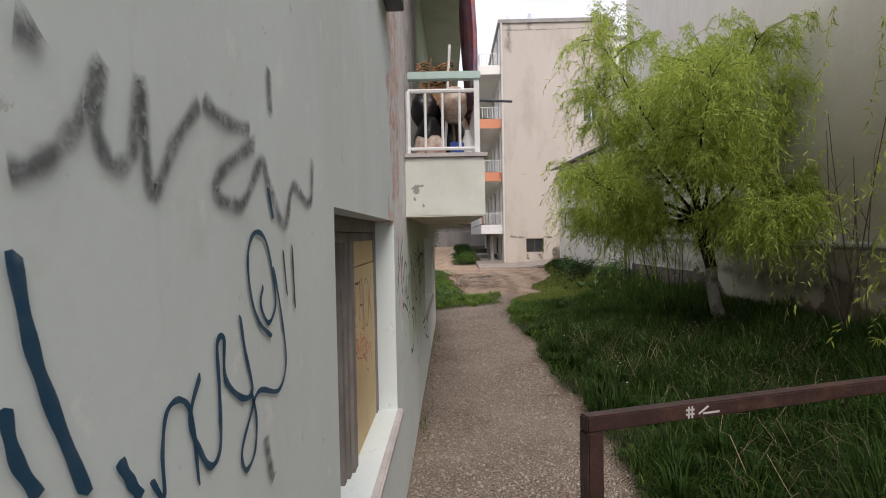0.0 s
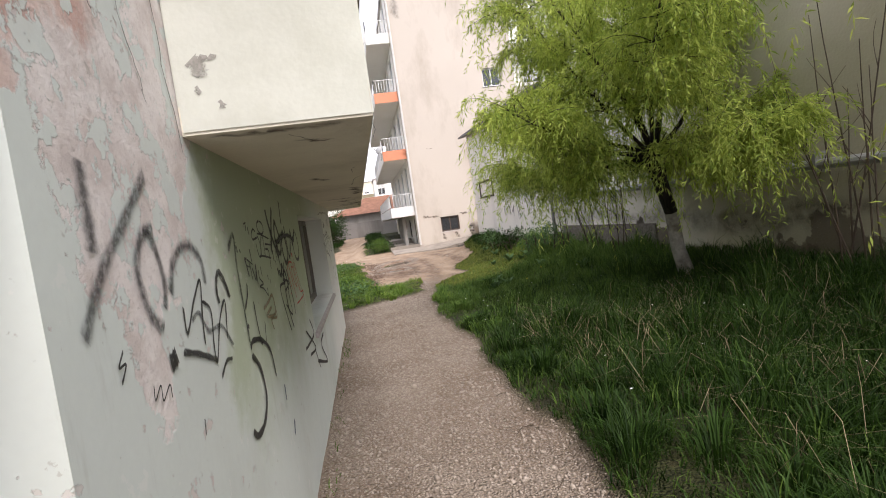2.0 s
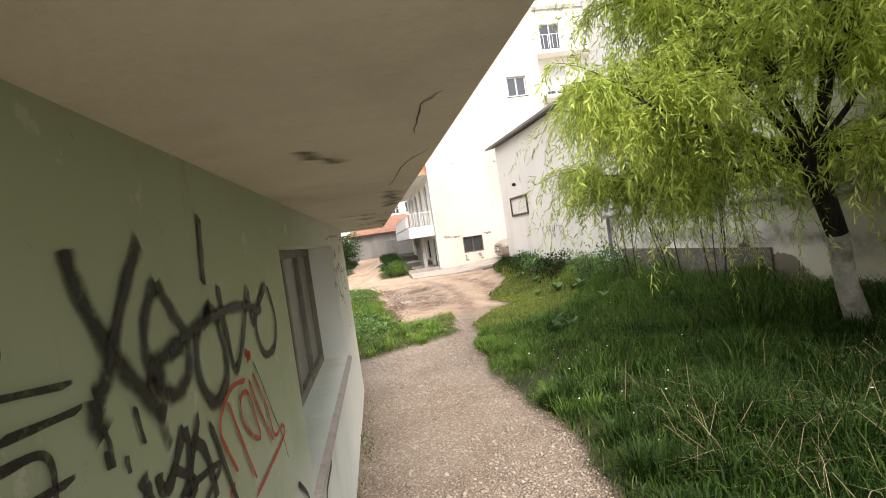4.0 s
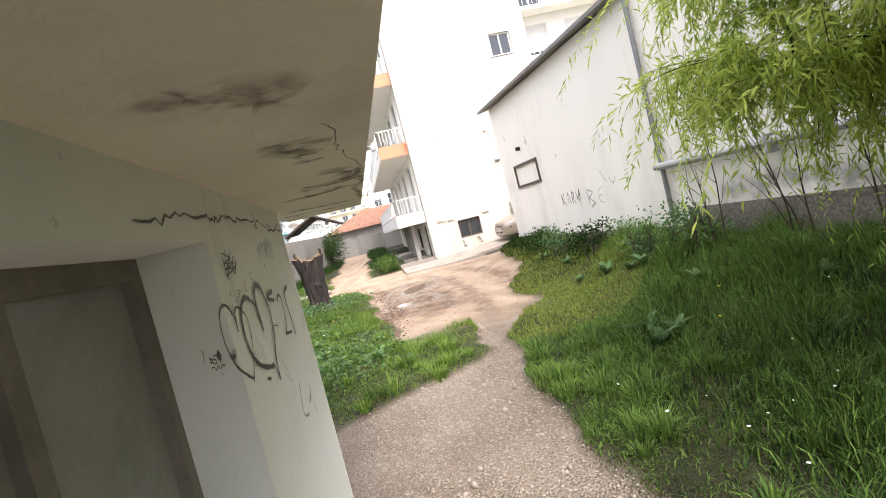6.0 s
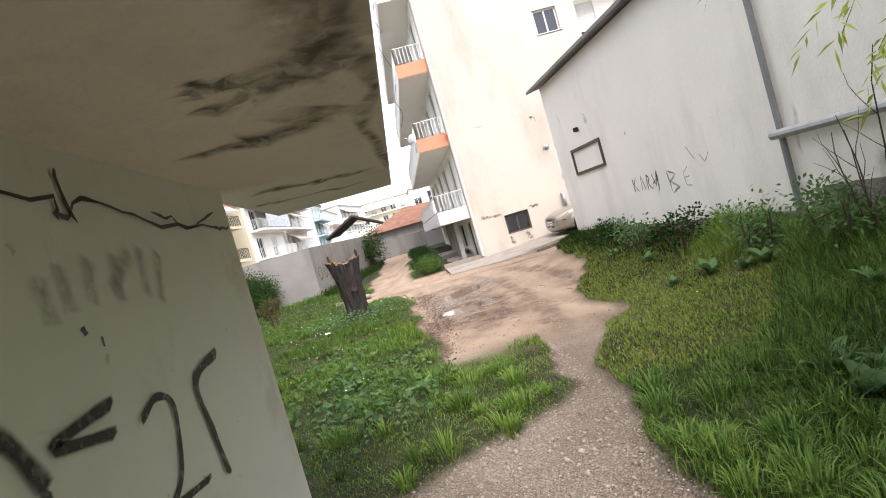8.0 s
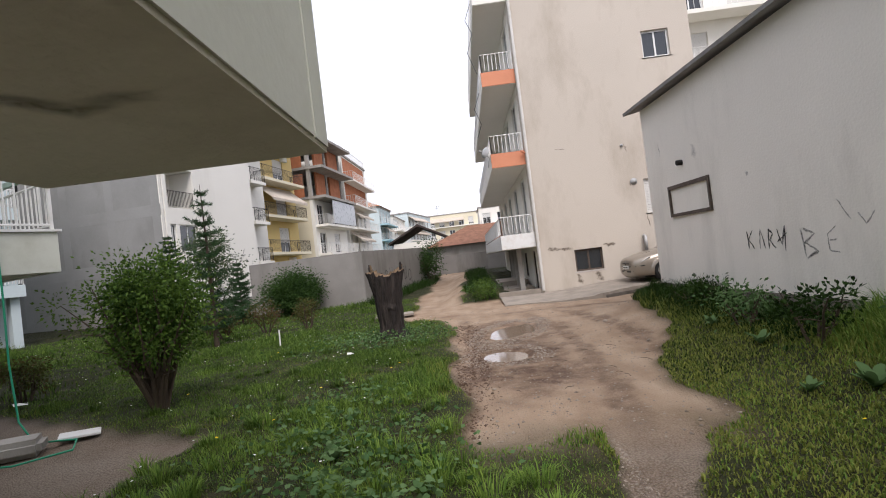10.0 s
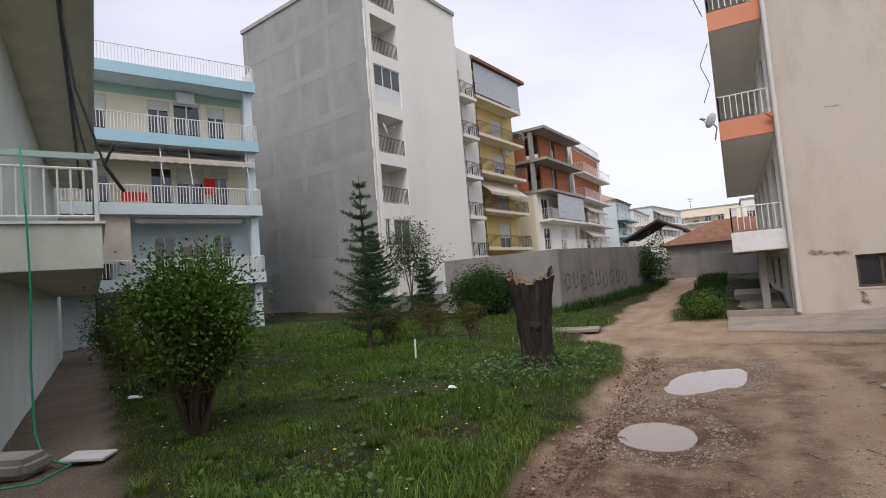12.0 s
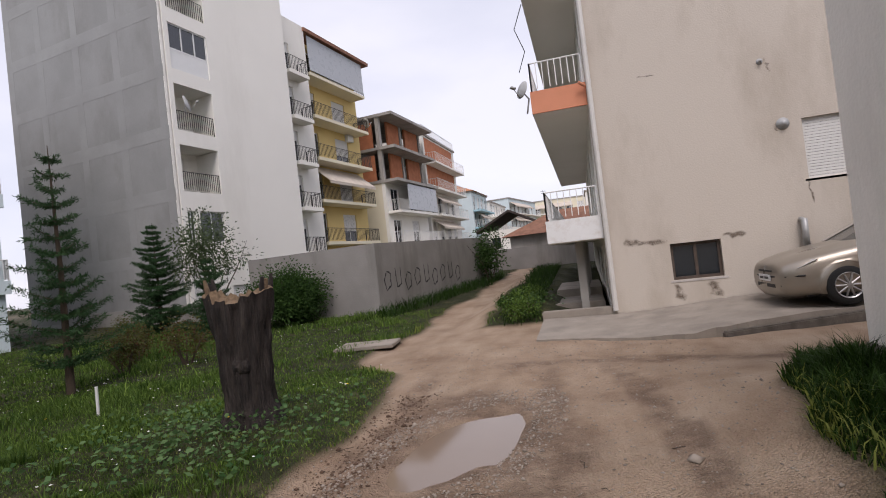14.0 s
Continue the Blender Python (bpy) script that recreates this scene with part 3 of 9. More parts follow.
def height(x, y):
    z = 0.02 * wob(x, y, 0.9) + 0.012 * wob(x, y, 2.7, 1.0)
    z = z + 0.28 * step(2.0, 0.2, house_x(y) - x) * step(-4, 4, y) * step(25, 22.5, y)
    z = z + 0.55 * step(28, 46, y) + 0.02 * np.clip(y - 46, 0, 60)
    z = z + 0.3 * step(1.6, 0.6, np.abs(x - 0.75)) * step(29.0, 31.0, y) * step(46, 40, y)
    z = z - 0.05 * path_mask(x, y) - 0.05 * mud_mask(x, y)
    for px, py, a, b, tilt in PUDDLES:
        c, s = math.cos(tilt), math.sin(tilt)
        u, v = c * (x - px) + s * (y - py), -s * (x - px) + c * (y - py)
        d = np.sqrt((u / a) ** 2 + (v / b) ** 2) + 0.12 * wob(x, y, 3.1)
        z = z - 0.07 * step(1.35, 0.6, d)
    for off in (0.15, 1.55):
        rut = np.abs(x - (0.45 + off + 0.35 * np.sin(y * 0.22)))
        z = z - 0.03 * step(0.22, 0.05, rut) * step(15.5, 17, y) * step(27, 24, y)
    return z


def wet_mask(x, y):
    """Soaked earth round the puddles and along the tyre tracks."""
    e = 0.35 * wob(x, y, 1.9, 5.0)
    d = np.sqrt(((x - 0.95) / 1.0) ** 2 + ((y - 19.2) / 2.5) ** 2)
    m = step(1.25, 0.75, d + e)
    d = np.sqrt(((x - 1.3) / 1.0) ** 2 + ((y - 22.3) / 1.5) ** 2)
    m = np.maximum(m, 0.75 * step(1.25, 0.8, d + e))
    for c, amp in ((0.12, 0.25), (1.75, 0.4), (2.6, 0.6)):
        t = np.abs(x - c - amp * np.sin((y - 15.0) * 0.3))
        m = np.maximum(m, 0.75 * step(0.2, 0.09, t + 0.1 * wob(x, y, 4.0)) * step(14.8, 16.2, y) * step(26.5, 23.5, y))
    t = np.abs(y - 25.2 - 0.25 * np.sin(x * 0.8))
    return np.maximum(m, 0.7 * step(0.28, 0.08, t + 0.12 * wob(x, y, 3.0)) * step(0.5, 1.5, x))


def ground_material():
    m = bpy.data.materials.new("earth_gravel_and_mud")
    m.use_nodes = True
    n, l = m.node_tree.nodes, m.node_tree.links
    p = n["Principled BSDF"]
    p.inputs["Specular IOR Level"].default_value = 0.18
    geo = n.new("ShaderNodeNewGeometry")

    def noise_of(scale, detail=6, rough=0.6):
        k = n.new("ShaderNodeTexNoise")
        k.inputs["Scale"].default_value, k.inputs["Detail"].default_value, k.inputs["Roughness"].default_value = scale, detail, rough
        l.new(geo.outputs["Position"], k.inputs["Vector"])
        return k.outputs["Fac"]

    def ramp_of(src, stops):
        r = n.new("ShaderNodeValToRGB")
        while len(r.color_ramp.elements) < len(stops):
            r.color_ramp.elements.new(0.5)
        for e, (pos, c) in zip(r.color_ramp.elements, stops):
            e.position, e.color = pos, (*c, 1)
        l.new(src, r.inputs["Fac"])
        return r.outputs["Color"]

    def mixed(fac, a, b, mode="MIX"):
        k = n.new("ShaderNodeMix")
        k.data_type, k.blend_type = "RGBA", mode
        for src, key in ((fac, "Factor"), (a, "A"), (b, "B")):
            if isinstance(src, float):
                k.inputs[key].default_value = src
            else:
                l.new(src, k.inputs[key])
        return k.outputs["Result"]

    vor = n.new("ShaderNodeTexVoronoi")
    vor.inputs["Scale"].default_value = 55
    l.new(geo.outputs["Position"], vor.inputs["Vector"])
    soil = ramp_of(noise_of(2.2), [(0.3, (0.022, 0.022, 0.010)), (0.55, (0.04, 0.045, 0.016)), (0.75, (0.10, 0.085, 0.045))])
    stones = ramp_of(vor.outputs["Distance"], [(0.0, (0.40, 0.34, 0.28)), (0.45, (0.25, 0.195, 0.15)), (0.8, (0.115, 0.085, 0.062))])
    dust = ramp_of(noise_of(1.1), [(0.35, (0.21, 0.155, 0.11)), (0.65, (0.35, 0.29, 0.23))])
    gravel = mixed(0.55, dust, stones)
    mud = ramp_of(noise_of(0.9, 8, 0.65), [(0.32, (0.30, 0.195, 0.125)), (0.5, (0.52, 0.375, 0.255)), (0.68, (0.62, 0.48, 0.345))])
    lane = n.new("ShaderNodeMapping")
    lane.inputs["Scale"].default_value = (1.5, 0.5, 1)
    l.new(geo.outputs["Position"], lane.inputs["Vector"])
    tread = n.new("ShaderNodeTexNoise")
    tread.inputs["Scale"].default_value, tread.inputs["Detail"].default_value = 1.5, 6
    l.new(lane.outputs["Vector"], tread.inputs["Vector"])
    worn = ramp_of(tread.outputs["Fac"], [(0.34, (0.27, 0.18, 0.12)), (0.52, (0.43, 0.31, 0.215)), (0.68, (0.54, 0.41, 0.30))])
    mud = mixed(0.45, mud, worn)
    aw = n.new("ShaderNodeAttribute")
    aw.attribute_name = "wet"
    cut = n.new("ShaderNodeMath")
    cut.operation = "MULTIPLY"
    patchy = n.new("ShaderNodeMapRange")
    patchy.inputs["From Min"].default_value, patchy.inputs["From Max"].default_value = 0.38, 0.56
    patchy.inputs["To Min"].default_value, patchy.inputs["To Max"].default_value = 0.35, 1.0
    l.new(noise_of(3.0, 8, 0.7), patchy.inputs["Value"])
    l.new(aw.outputs["Fac"], cut.inputs[0])
    l.new(patchy.outputs["Result"], cut.inputs[1])
    soaked = ramp_of(noise_of(5.0, 8, 0.7), [(0.3, (0.075, 0.043, 0.028)), (0.55, (0.15, 0.088, 0.058)), (0.75, (0.23, 0.15, 0.10))])
    mud = mixed(cut.outputs["Value"], mud, soaked)
    mud = mixed(0.22, mud, stones)
    ap, am = n.new("ShaderNodeAttribute"), n.new("ShaderNodeAttribute")
    ap.attribute_name, am.attribute_name = "path", "mud"
    col = mixed(ap.outputs["Fac"], soil, gravel)
    col = mixed(am.outputs["Fac"], col, mud)
    l.new(col, p.inputs["Base Color"])
    wet = n.new("ShaderNodeMapRange")
    wet.inputs["From Min"].default_value, wet.inputs["From Max"].default_value = 0.4, 0.6
    wet.inputs["To Min"].default_value, wet.inputs["To Max"].default_value = 0.72, 0.98
    l.new(noise_of(0.8), wet.inputs["Value"])
    l.new(wet.outputs["Result"], p.inputs["Roughness"])
    b = n.new("ShaderNodeBump")
    b.inputs["Strength"].default_value, b.inputs["Distance"].default_value = 1.0, 0.03
    s = n.new("ShaderNodeMath")
    s.operation = "SUBTRACT"
    l.new(noise_of(18, 6), s.inputs[0])
    l.new(vor.outputs["Distance"], s.inputs[1])
    l.new(s.outputs["Value"], b.inputs["Height"])
    l.new(b.outputs["Normal"], p.inputs["Normal"])
    return m


M_GROUND = ground_material()


def ground_sheets():
    """A fine grid in the yard, split into ground, path and road, inside a coarse sheet that runs to the horizon."""
    xs = np.concatenate([[-3000, -400, -80, -45], np.arange(-34, -8, 0.5), np.arange(-8, 8, 0.09), np.arange(8, 14, 0.5), [30, 80, 400, 3000]])
    ys = np.concatenate([[-3000, -400, -60, -15], np.arange(-6, 1.5, 0.3), np.arange(1.5, 30, 0.1), np.arange(30, 56, 0.35), [70, 100, 160, 400, 3000]])
    X, Y = np.meshgrid(xs, ys)
    Z = height(X, Y)
    P, M = path_mask(X, Y), mud_mask(X, Y)
    nx, ny = len(xs), len(ys)
    V = np.stack([X, Y, Z], -1).reshape(-1, 3)
    i = np.arange(nx * ny).reshape(ny, nx)
    F = np.stack([i[:-1, :-1], i[:-1, 1:], i[1:, 1:], i[1:, :-1]], -1).reshape(-1, 4)
    pm, mm = P.reshape(-1)[F].mean(1), M.reshape(-1)[F].mean(1)
    kinds = np.where(mm > 0.5, 2, np.where(pm > 0.5, 1, 0))
    names = [("ground", "damp earth under rough grass, running to the horizon", "ground"),
             ("path", "trodden grey-brown gravel path beside the house wall", "path"),
             ("road", "muddy brown dirt track with tyre ruts and stones", "road")]
    for k, (name, label, cat) in enumerate(names):
        f = F[kinds == k]
        used, inv = np.unique(f, return_inverse=True)
        me = bpy.data.meshes.new(name)
        me.from_pydata(V[used].tolist(), [], inv.reshape(-1, 4).tolist())
        for key, src in (("path", P), ("mud", M), ("wet", wet_mask(X, Y))):
            a = me.attributes.new(key, "FLOAT", "POINT")
            a.data.foreach_set("value", src.reshape(-1)[used].astype(np.float32))
        me.materials.append(M_GROUND)
        me.shade_smooth()
        tagged(new(name, me), label, cat, kind="structure")


ground_sheets()
M_WATER = mat("muddy_puddle_water", (0.22, 0.16, 0.115), 0.05, var=0.05, scale=1, bump=0.0, spec=0.5)
for px, py, a, b, tilt in PUDDLES:
    base = float(height(np.array(px), np.array(py)))
    g = Geo()
    ring = [(1.45 * a * math.cos(t), 1.45 * b * math.sin(t), 0.0) for t in np.linspace(0, 2 * math.pi, 40, endpoint=False)]
    g.add(ring, [tuple(range(40))])
    w = put("water", g, M_WATER)
    w.matrix_world = pose(px, py, base + 0.035, 0, 0, math.degrees(tilt))
    tagged(w, "shallow brown rain puddle reflecting the sky in the track", "puddle", "puddles on the track", "structure")

# ---- the house beside the path ----
WX = -0.32
m_west = pose(WX, 0, 0, 0, 0, 90)   # local x runs along the path, local y into the house
# The unseen top's height is set for the shade it throws.
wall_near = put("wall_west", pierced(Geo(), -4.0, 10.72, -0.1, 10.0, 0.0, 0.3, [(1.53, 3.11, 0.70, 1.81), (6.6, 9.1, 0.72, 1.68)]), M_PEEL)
wall_near.matrix_world = m_west
tagged(wall_near, "pale mint plastered house wall covered with graffiti", "wall", kind="structure")
wall_end = put("wall_north", Geo().box(-8.0, 10.42, -0.1, -0.63, 10.72, 10.0), M_NEAR)
tagged(wall_end, "pale mint plastered end wall of the house", "wall", kind="structure")
put_back = put("wall_south", Geo().box(-8.0, -4.0, -0.1, -0.63, -3.7, 10.0), M_NEAR)
tagged(put_back, "pale mint plastered back wall of the house", "wall", kind="structure")
# Roof and far wall: unseen, added to keep daylight out of the rooms.
roof_near = put("roof", Geo().box(-8.3, -4.0, 10.002, -0.32, 10.72, 10.2), M_CONC)
tagged(roof_near, "unseen flat concrete roof added to keep light out of the plastered house", "roof", kind="structure")
wall_back = put("wall_east", Geo().box(-8.3, -4.0, -0.1, -8.002, 10.72, 10.0), M_NEAR)
tagged(wall_back, "unseen mint plastered far wall added to close the house against light", "wall", kind="structure")
win1 = root("window_1", m_west, "recessed opening with a grey metal leaf and a plywood board", "window", kind="structure")
g = Geo().box(1.53, 0.11, 0.70, 1.60, 0.2, 1.81).box(3.04, 0.11, 0.70, 3.11, 0.2, 1.81).box(1.6, 0.11, 1.745, 3.04, 0.2, 1.81).box(1.6, 0.125, 1.70, 3.04, 0.2, 1.742).box(2.28, 0.10, 0.70, 2.36, 0.195, 1.70)
g.box(2.16, 0.12, 0.70, 2.20, 0.19, 1.70).box(2.22, 0.11, 0.70, 2.26, 0.19, 1.70)
put("window_frame", g, M_OLDFRAME, win1)
put("metal_leaf", Geo().box(1.6, 0.145, 0.70, 2.16, 0.18, 1.70, 0.004), M_PANELG, win1, "slate grey painted metal leaf")
board_1 = put("board", Geo().box(2.36, 0.115, 0.70, 3.04, 0.135, 1.577, 0.003), M_PLY, win1, "yellowed plywood board with black and red writing")
board_2 = put("board", Geo().box(2.36, 0.117, 1.582, 3.04, 0.137, 1.70, 0.003), M_PLY, win1)
# Dark sheet so the gaps between the boards read as unlit.
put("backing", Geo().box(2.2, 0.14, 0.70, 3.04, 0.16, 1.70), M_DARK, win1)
head = Geo().lathe([(0.0, -0.003), (0.004, -0.003), (0.006, 0.0), (0.006, 0.001)], (0, 0, 0), 10, "y").data("screw", M_PIPEG)
for on, u, zz in ((board_1, 2.385, 1.54), (board_1, 2.385, 1.32), (board_1, 2.385, 1.05), (board_1, 2.385, 0.80), (board_1, 3.015, 1.54), (board_1, 3.015, 1.25), (board_1, 3.015, 0.95), (board_1, 3.015, 0.76), (board_2, 2.385, 1.665), (board_2, 3.015, 1.665)):
    o = new("screw", head)
    o.parent, o.location = on, (u, 0.1135 if on is board_1 else 0.1155, zz)
put("window_sill", Geo().box(1.50, -0.035, 0.655, 3.14, 0.11, 0.698, 0.008), M_SILL, win1, "worn grey stone sill with flaking paint")
win2 = root("window_2", m_west, "recessed window with grey metal frame and dusty panes", "window", kind="structure")
window(win2, 6.6, 0.72, 2.5, 0.96, 0.2, M_OLDFRAME, panes=4, name="window_frame", sill=False, glass=mat("dusty_grey_pane", (0.30, 0.30, 0.285), 0.5, var=0.2, scale=3, bump=0.1, stain=(0.1, 0.1, 0.1), stain_scale=2, stain_amt=0.6))
put("window_sill", Geo().box(6.56, -0.03, 0.67, 9.14, 0.2, 0.716, 0.008), M_SILL, win2)

# the long balcony over the path
m_balc = m_west @ pose(3.96, 0, 0, 0, 0, 0.55) @ pose(-3.96, 0, 0)   # it draws in a little along the path
balc = root("balcony", m_balc, "long pale green balcony with cracked soffit and white rail", "balcony")
BY0, BY1, BD = 3.96, 11.8, 0.595
put("soffit", Geo().box(BY0 + 0.004, -BD + 0.004, 1.86, BY1 - 0.004, -0.002, 1.95), M_SOFFIT, balc, "stained and cracked grey-beige soffit")
put("parapet", Geo().box(BY0, -BD, 1.864, BY0 + 0.10, -0.002, 2.30, 0.006), M_PARAPET, balc, "pale green parapet with flaked paint")
put("parapet", Geo().box(BY0 + 0.10, -BD, 1.864, BY1 - 0.1, -BD + 0.1, 2.30, 0.006), M_PARAPET, balc)
put("parapet", Geo().box(BY1 - 0.1, -BD, 1.864, BY1, -0.002, 2.30, 0.006), M_PARAPET, balc)
put("floor_slab", Geo().box(BY0 + 0.1, -BD + 0.1, 2.1, BY1 - 0.1, -0.002, 2.25), M_CONC, balc)
put("coping", Geo().box(BY0 - 0.02, -BD - 0.02, 2.302, BY0 + 0.12, -0.002, 2.33), M_SILL, balc)
put("coping", Geo().box(BY0 + 0.12, -BD - 0.02, 2.302, BY1, -BD + 0.12, 2.33), M_SILL, balc)
railing(balc, [(BY0 + 0.05, -0.03), (BY0 + 0.05, -BD + 0.05)], 2.37, 2.80, 0.125, 0.011, M_RAIL, label="white painted steel rail")
railing(balc, [(BY0 + 0.05, -BD + 0.05), (BY1 - 0.05, -BD + 0.05)], 2.37, 2.80, 0.125, 0.011, M_RAIL)
put("handrail", Geo().box(BY0 + 0.02, -BD + 0.02, 2.88, BY0 + 0.08, -0.03, 2.94, 0.006), M_MINT, balc, "mint green timber handrail")
put("handrail", Geo().box(BY0 + 0.08, -BD + 0.02, 2.88, BY1 - 0.05, -BD + 0.08, 2.94, 0.006), M_MINT, balc)
for yy in (BY0 + 0.05, BY0 + 2.5, BY0 + 5.0, BY1 - 0.05):
    put("post", Geo().box(yy - 0.018, -BD + 0.03, 2.33, yy + 0.018, -BD + 0.07, 2.88), M_RAIL, balc)
upper = root("balcony", m_balc, "upper balcony slab with beige soffit over the path", "balcony")
put("slab", Geo().box(BY0, -BD, 4.75, BY1, -0.002, 5.1, 0.006), M_PARAPET, upper)

# ---- wing of the house at the garden path ----
m_wing = pose(-5.5, 16.6, 0, 0, 0, 152.3)   # local x runs along the garden path, local y away from the garden
wing = root("house_wing", m_wing @ pose(0, 0, 0, 0, 0, 0), "pale mint house wing with balconies beside the garden", "house")
put("wall", Geo().box(0.0, 0.0, -0.2, 16.0, 7.5, 9.0), M_NEAR, wing)
for z0, soffit in ((2.1, 2.0), (5.75, 5.6)):
    b = put("balcony", Geo().box(0.06, -1.08, z0, 14.0, -0.002, z0 + 0.16), M_SOFFIT, wing, "grey-beige balcony soffit")
    put("parapet", Geo().box(-0.03, -1.12, z0 - 0.02, 0.06, -0.002, z0 + 0.52, 0.006), M_PARAPET, b, "pale green parapet")
    put("parapet", Geo().box(0.06, -1.12, z0 - 0.02, 14.0, -1.04, z0 + 0.52, 0.006), M_PARAPET, b)
    put("coping", Geo().box(-0.06, -1.16, z0 + 0.522, 0.09, -0.002, z0 + 0.555).box(0.09, -1.16, z0 + 0.522, 14.0, -1.0, z0 + 0.555), M_RAIL, b)
    railing(wing, [(0.01, -0.05), (0.01, -1.08), (13.9, -1.08)], z0 + 0.62, z0 + 1.2, 0.13, 0.012, M_RAIL)
    put("handrail", Geo().box(-0.02, -1.1, z0 + 1.32, 0.04, -0.03, z0 + 1.39).box(0.04, -1.1, z0 + 1.32, 13.9, -1.04, z0 + 1.39), M_MINT, wing, "mint green timber handrail")
put("rail_post", Geo().box(-0.01, -1.09, 2.6, 0.03, -1.05, 3.45).box(-0.01, -0.05, 2.6, 0.03, -0.01, 3.45), M_RAIL, wing)
put("drain_channel", Geo().tube([(0.3, -0.75, 5.72), (13.9, -0.75, 5.72)], 0.03, 8), M_FRAMEG, wing)
put("wall_pipe", Geo().tube([(-0.06, 0.35, 2.6), (-0.06, 0.35, 6.5)], 0.035, 8), M_PIPEW, wing)
put("awning_arm", Geo().tube([(0.7, -0.75, 5.7), (0.9, -0.9, 4.6), (1.25, -1.2, 3.65)], 0.018, 6).tube([(1.25, -1.2, 3.65), (0.4, -1.3, 3.75)], 0.02, 6).tube([(1.25, -1.2, 3.65), (1.9, -1.45, 3.4)], 0.03, 6), M_FRAMEG, wing, "black awning arm hanging from the soffit")
put("awning_arm", Geo().tube([(2.6, -0.75, 5.7), (2.9, -0.9, 4.6), (3.3, -1.1, 3.7)], 0.018, 6), M_FRAMEG, wing)
put("corner_post", Geo().box(-0.09, -0.02, -0.2, -0.002, 0.1, 2.08), M_PIPEG, wing)

# ---- the low house on the other side of the grass ----
ang = math.degrees(math.atan2(1, -HOUSE_SLOPE))
m_low = pose(HOUSE_X, HOUSE_Y, 0, 0, 0, -90 - math.degrees(math.atan(HOUSE_SLOPE)) + 2 * math.degrees(math.atan(HOUSE_SLOPE)))
low = root("low_house", m_low, "dull white rendered low house with a projecting eave", "house")
put("wall", Geo().box(7.4, 0, -0.2, 27.0, 0.3, 9.0), M_YELLOWED_SHADED, low, "yellowed render darkened for willow shade, bare and flaking at its foot")
put("wall", Geo().box(7.4, 0.3, 4.3, 7.7, 9.0, 9.0), M_HOUSE, low)
put("wall", Geo().box(0, 0, -0.2, 7.4, 0.3, 4.38), M_HOUSE, low, "dull white render with stains and faded graffiti")
put("wall", Geo().box(0.002, 0.3, -0.2, 0.3, 9.0, 4.38), M_HOUSE, low)
put("wall", Geo().box(26.7, 0.3, -0.2, 27.0, 9.0, 9.0), M_HOUSE, low)
put("plinth", Geo().box(7.7, -0.035, -0.2, 11.6, -0.002, 0.82), M_PLINTH, low, "grey pebble-dashed plinth")
put("plinth", Geo().box(0.0, -0.02, -0.2, 7.7, -0.002, 0.55), M_PLINTH, low)
put("roof", Geo().add([(-0.35, -0.25, 4.385), (7.39, -0.25, 4.385), (7.39, 9.3, 6.2), (-0.35, 9.3, 6.2), (-0.35, -0.25, 4.45), (7.39, -0.25, 4.45), (7.39, 9.3, 6.27), (-0.35, 9.3, 6.27)],
                      [(0, 3, 2, 1), (4, 5, 6, 7), (0, 1, 5, 4), (1, 2, 6, 5), (2, 3, 7, 6), (3, 0, 4, 7)]), M_EAVE, low, "thin grey roof edge")
fr = Geo().box(0.95, -0.04, 2.47, 2.52, -0.002, 2.54).box(0.95, -0.04, 1.92, 2.52, -0.002, 1.98).box(0.95, -0.04, 1.98, 1.0, -0.002, 2.47).box(2.47, -0.04, 1.98, 2.52, -0.002, 2.47)
put("blocked_window", fr, mat("weathered_brown_timber", (0.13, 0.10, 0.08), 0.85, var=0.4, scale=8, bump=0.6), low, "weathered timber frame of a walled-up window")
# pipes
put("downpipe", Geo().tube([(7.35, -0.07, 4.4), (7.35, -0.07, 0.3)], 0.04, 10), mat("dull_zinc_pipe", (0.24, 0.24, 0.24), 0.5, metal=0.3, var=0.15, bump=0.1), low, "grey metal downpipe")
put("pipe", Geo().tube([(7.25, -0.11, 1.55), (12.0, -0.11, 1.5), (26.5, -0.11, 1.36)], 0.06, 10), M_PIPEG, low, "grey horizontal wall pipe")
for u in (9.5, 12.0, 15, 18, 21, 24):
    put("bracket", Geo().box(u - 0.02, -0.175, 1.38, u + 0.02, -0.003, 1.62), M_PIPEG, low)
put("flue", Geo().lathe([(0.0, -0.10), (0.05, -0.10), (0.055, 0.0)], (1.6, 0, 2.93), 12, "y"), M_DARK, low, "sooty flue outlet")

# ---- beige apartment block with its blind gable ----
BX, BYY = 2.92, 29.4
block = root("apartment_block", pose(BX, BYY, 0), "beige rendered apartment block with a blind gable and corner balconies", "building")
TOP = 13.25
put("wall", pierced(Geo(), 0, 6.2, -0.3, TOP, 0, 0.3, [(1.28, 2.25, 0.66, 1.42), (3.95, 4.72, 2.4, 3.6), (4.5, 5.45, 7.8, 8.75)]), M_BEIGE, block, "beige gable render with rust and soot stains")
side_holes = []
for z in (2.15, 5.1, 8.05, 11.0):
    for u in (1.0, 4.0, 7.0, 10.0, 13.0):
        side_holes.append((u, u + 1.3, z, z + 2.2))
side_holes += [(0.35, 1.15, 0.1, 1.55), (3.0, 4.2, 0.5, 1.5), (6.0, 7.2, 0.5, 1.5)]
# local x of the side wall runs along the road
m_side = pose(0, 0.3, 0, 0, 0, 90)
sw = put("wall", pierced(Geo(), 0, 15.5, -0.3, TOP, -0.3, 0.0, side_holes), M_WHITE, block, "grey-white balcony side wall")
sw.matrix_local = m_side
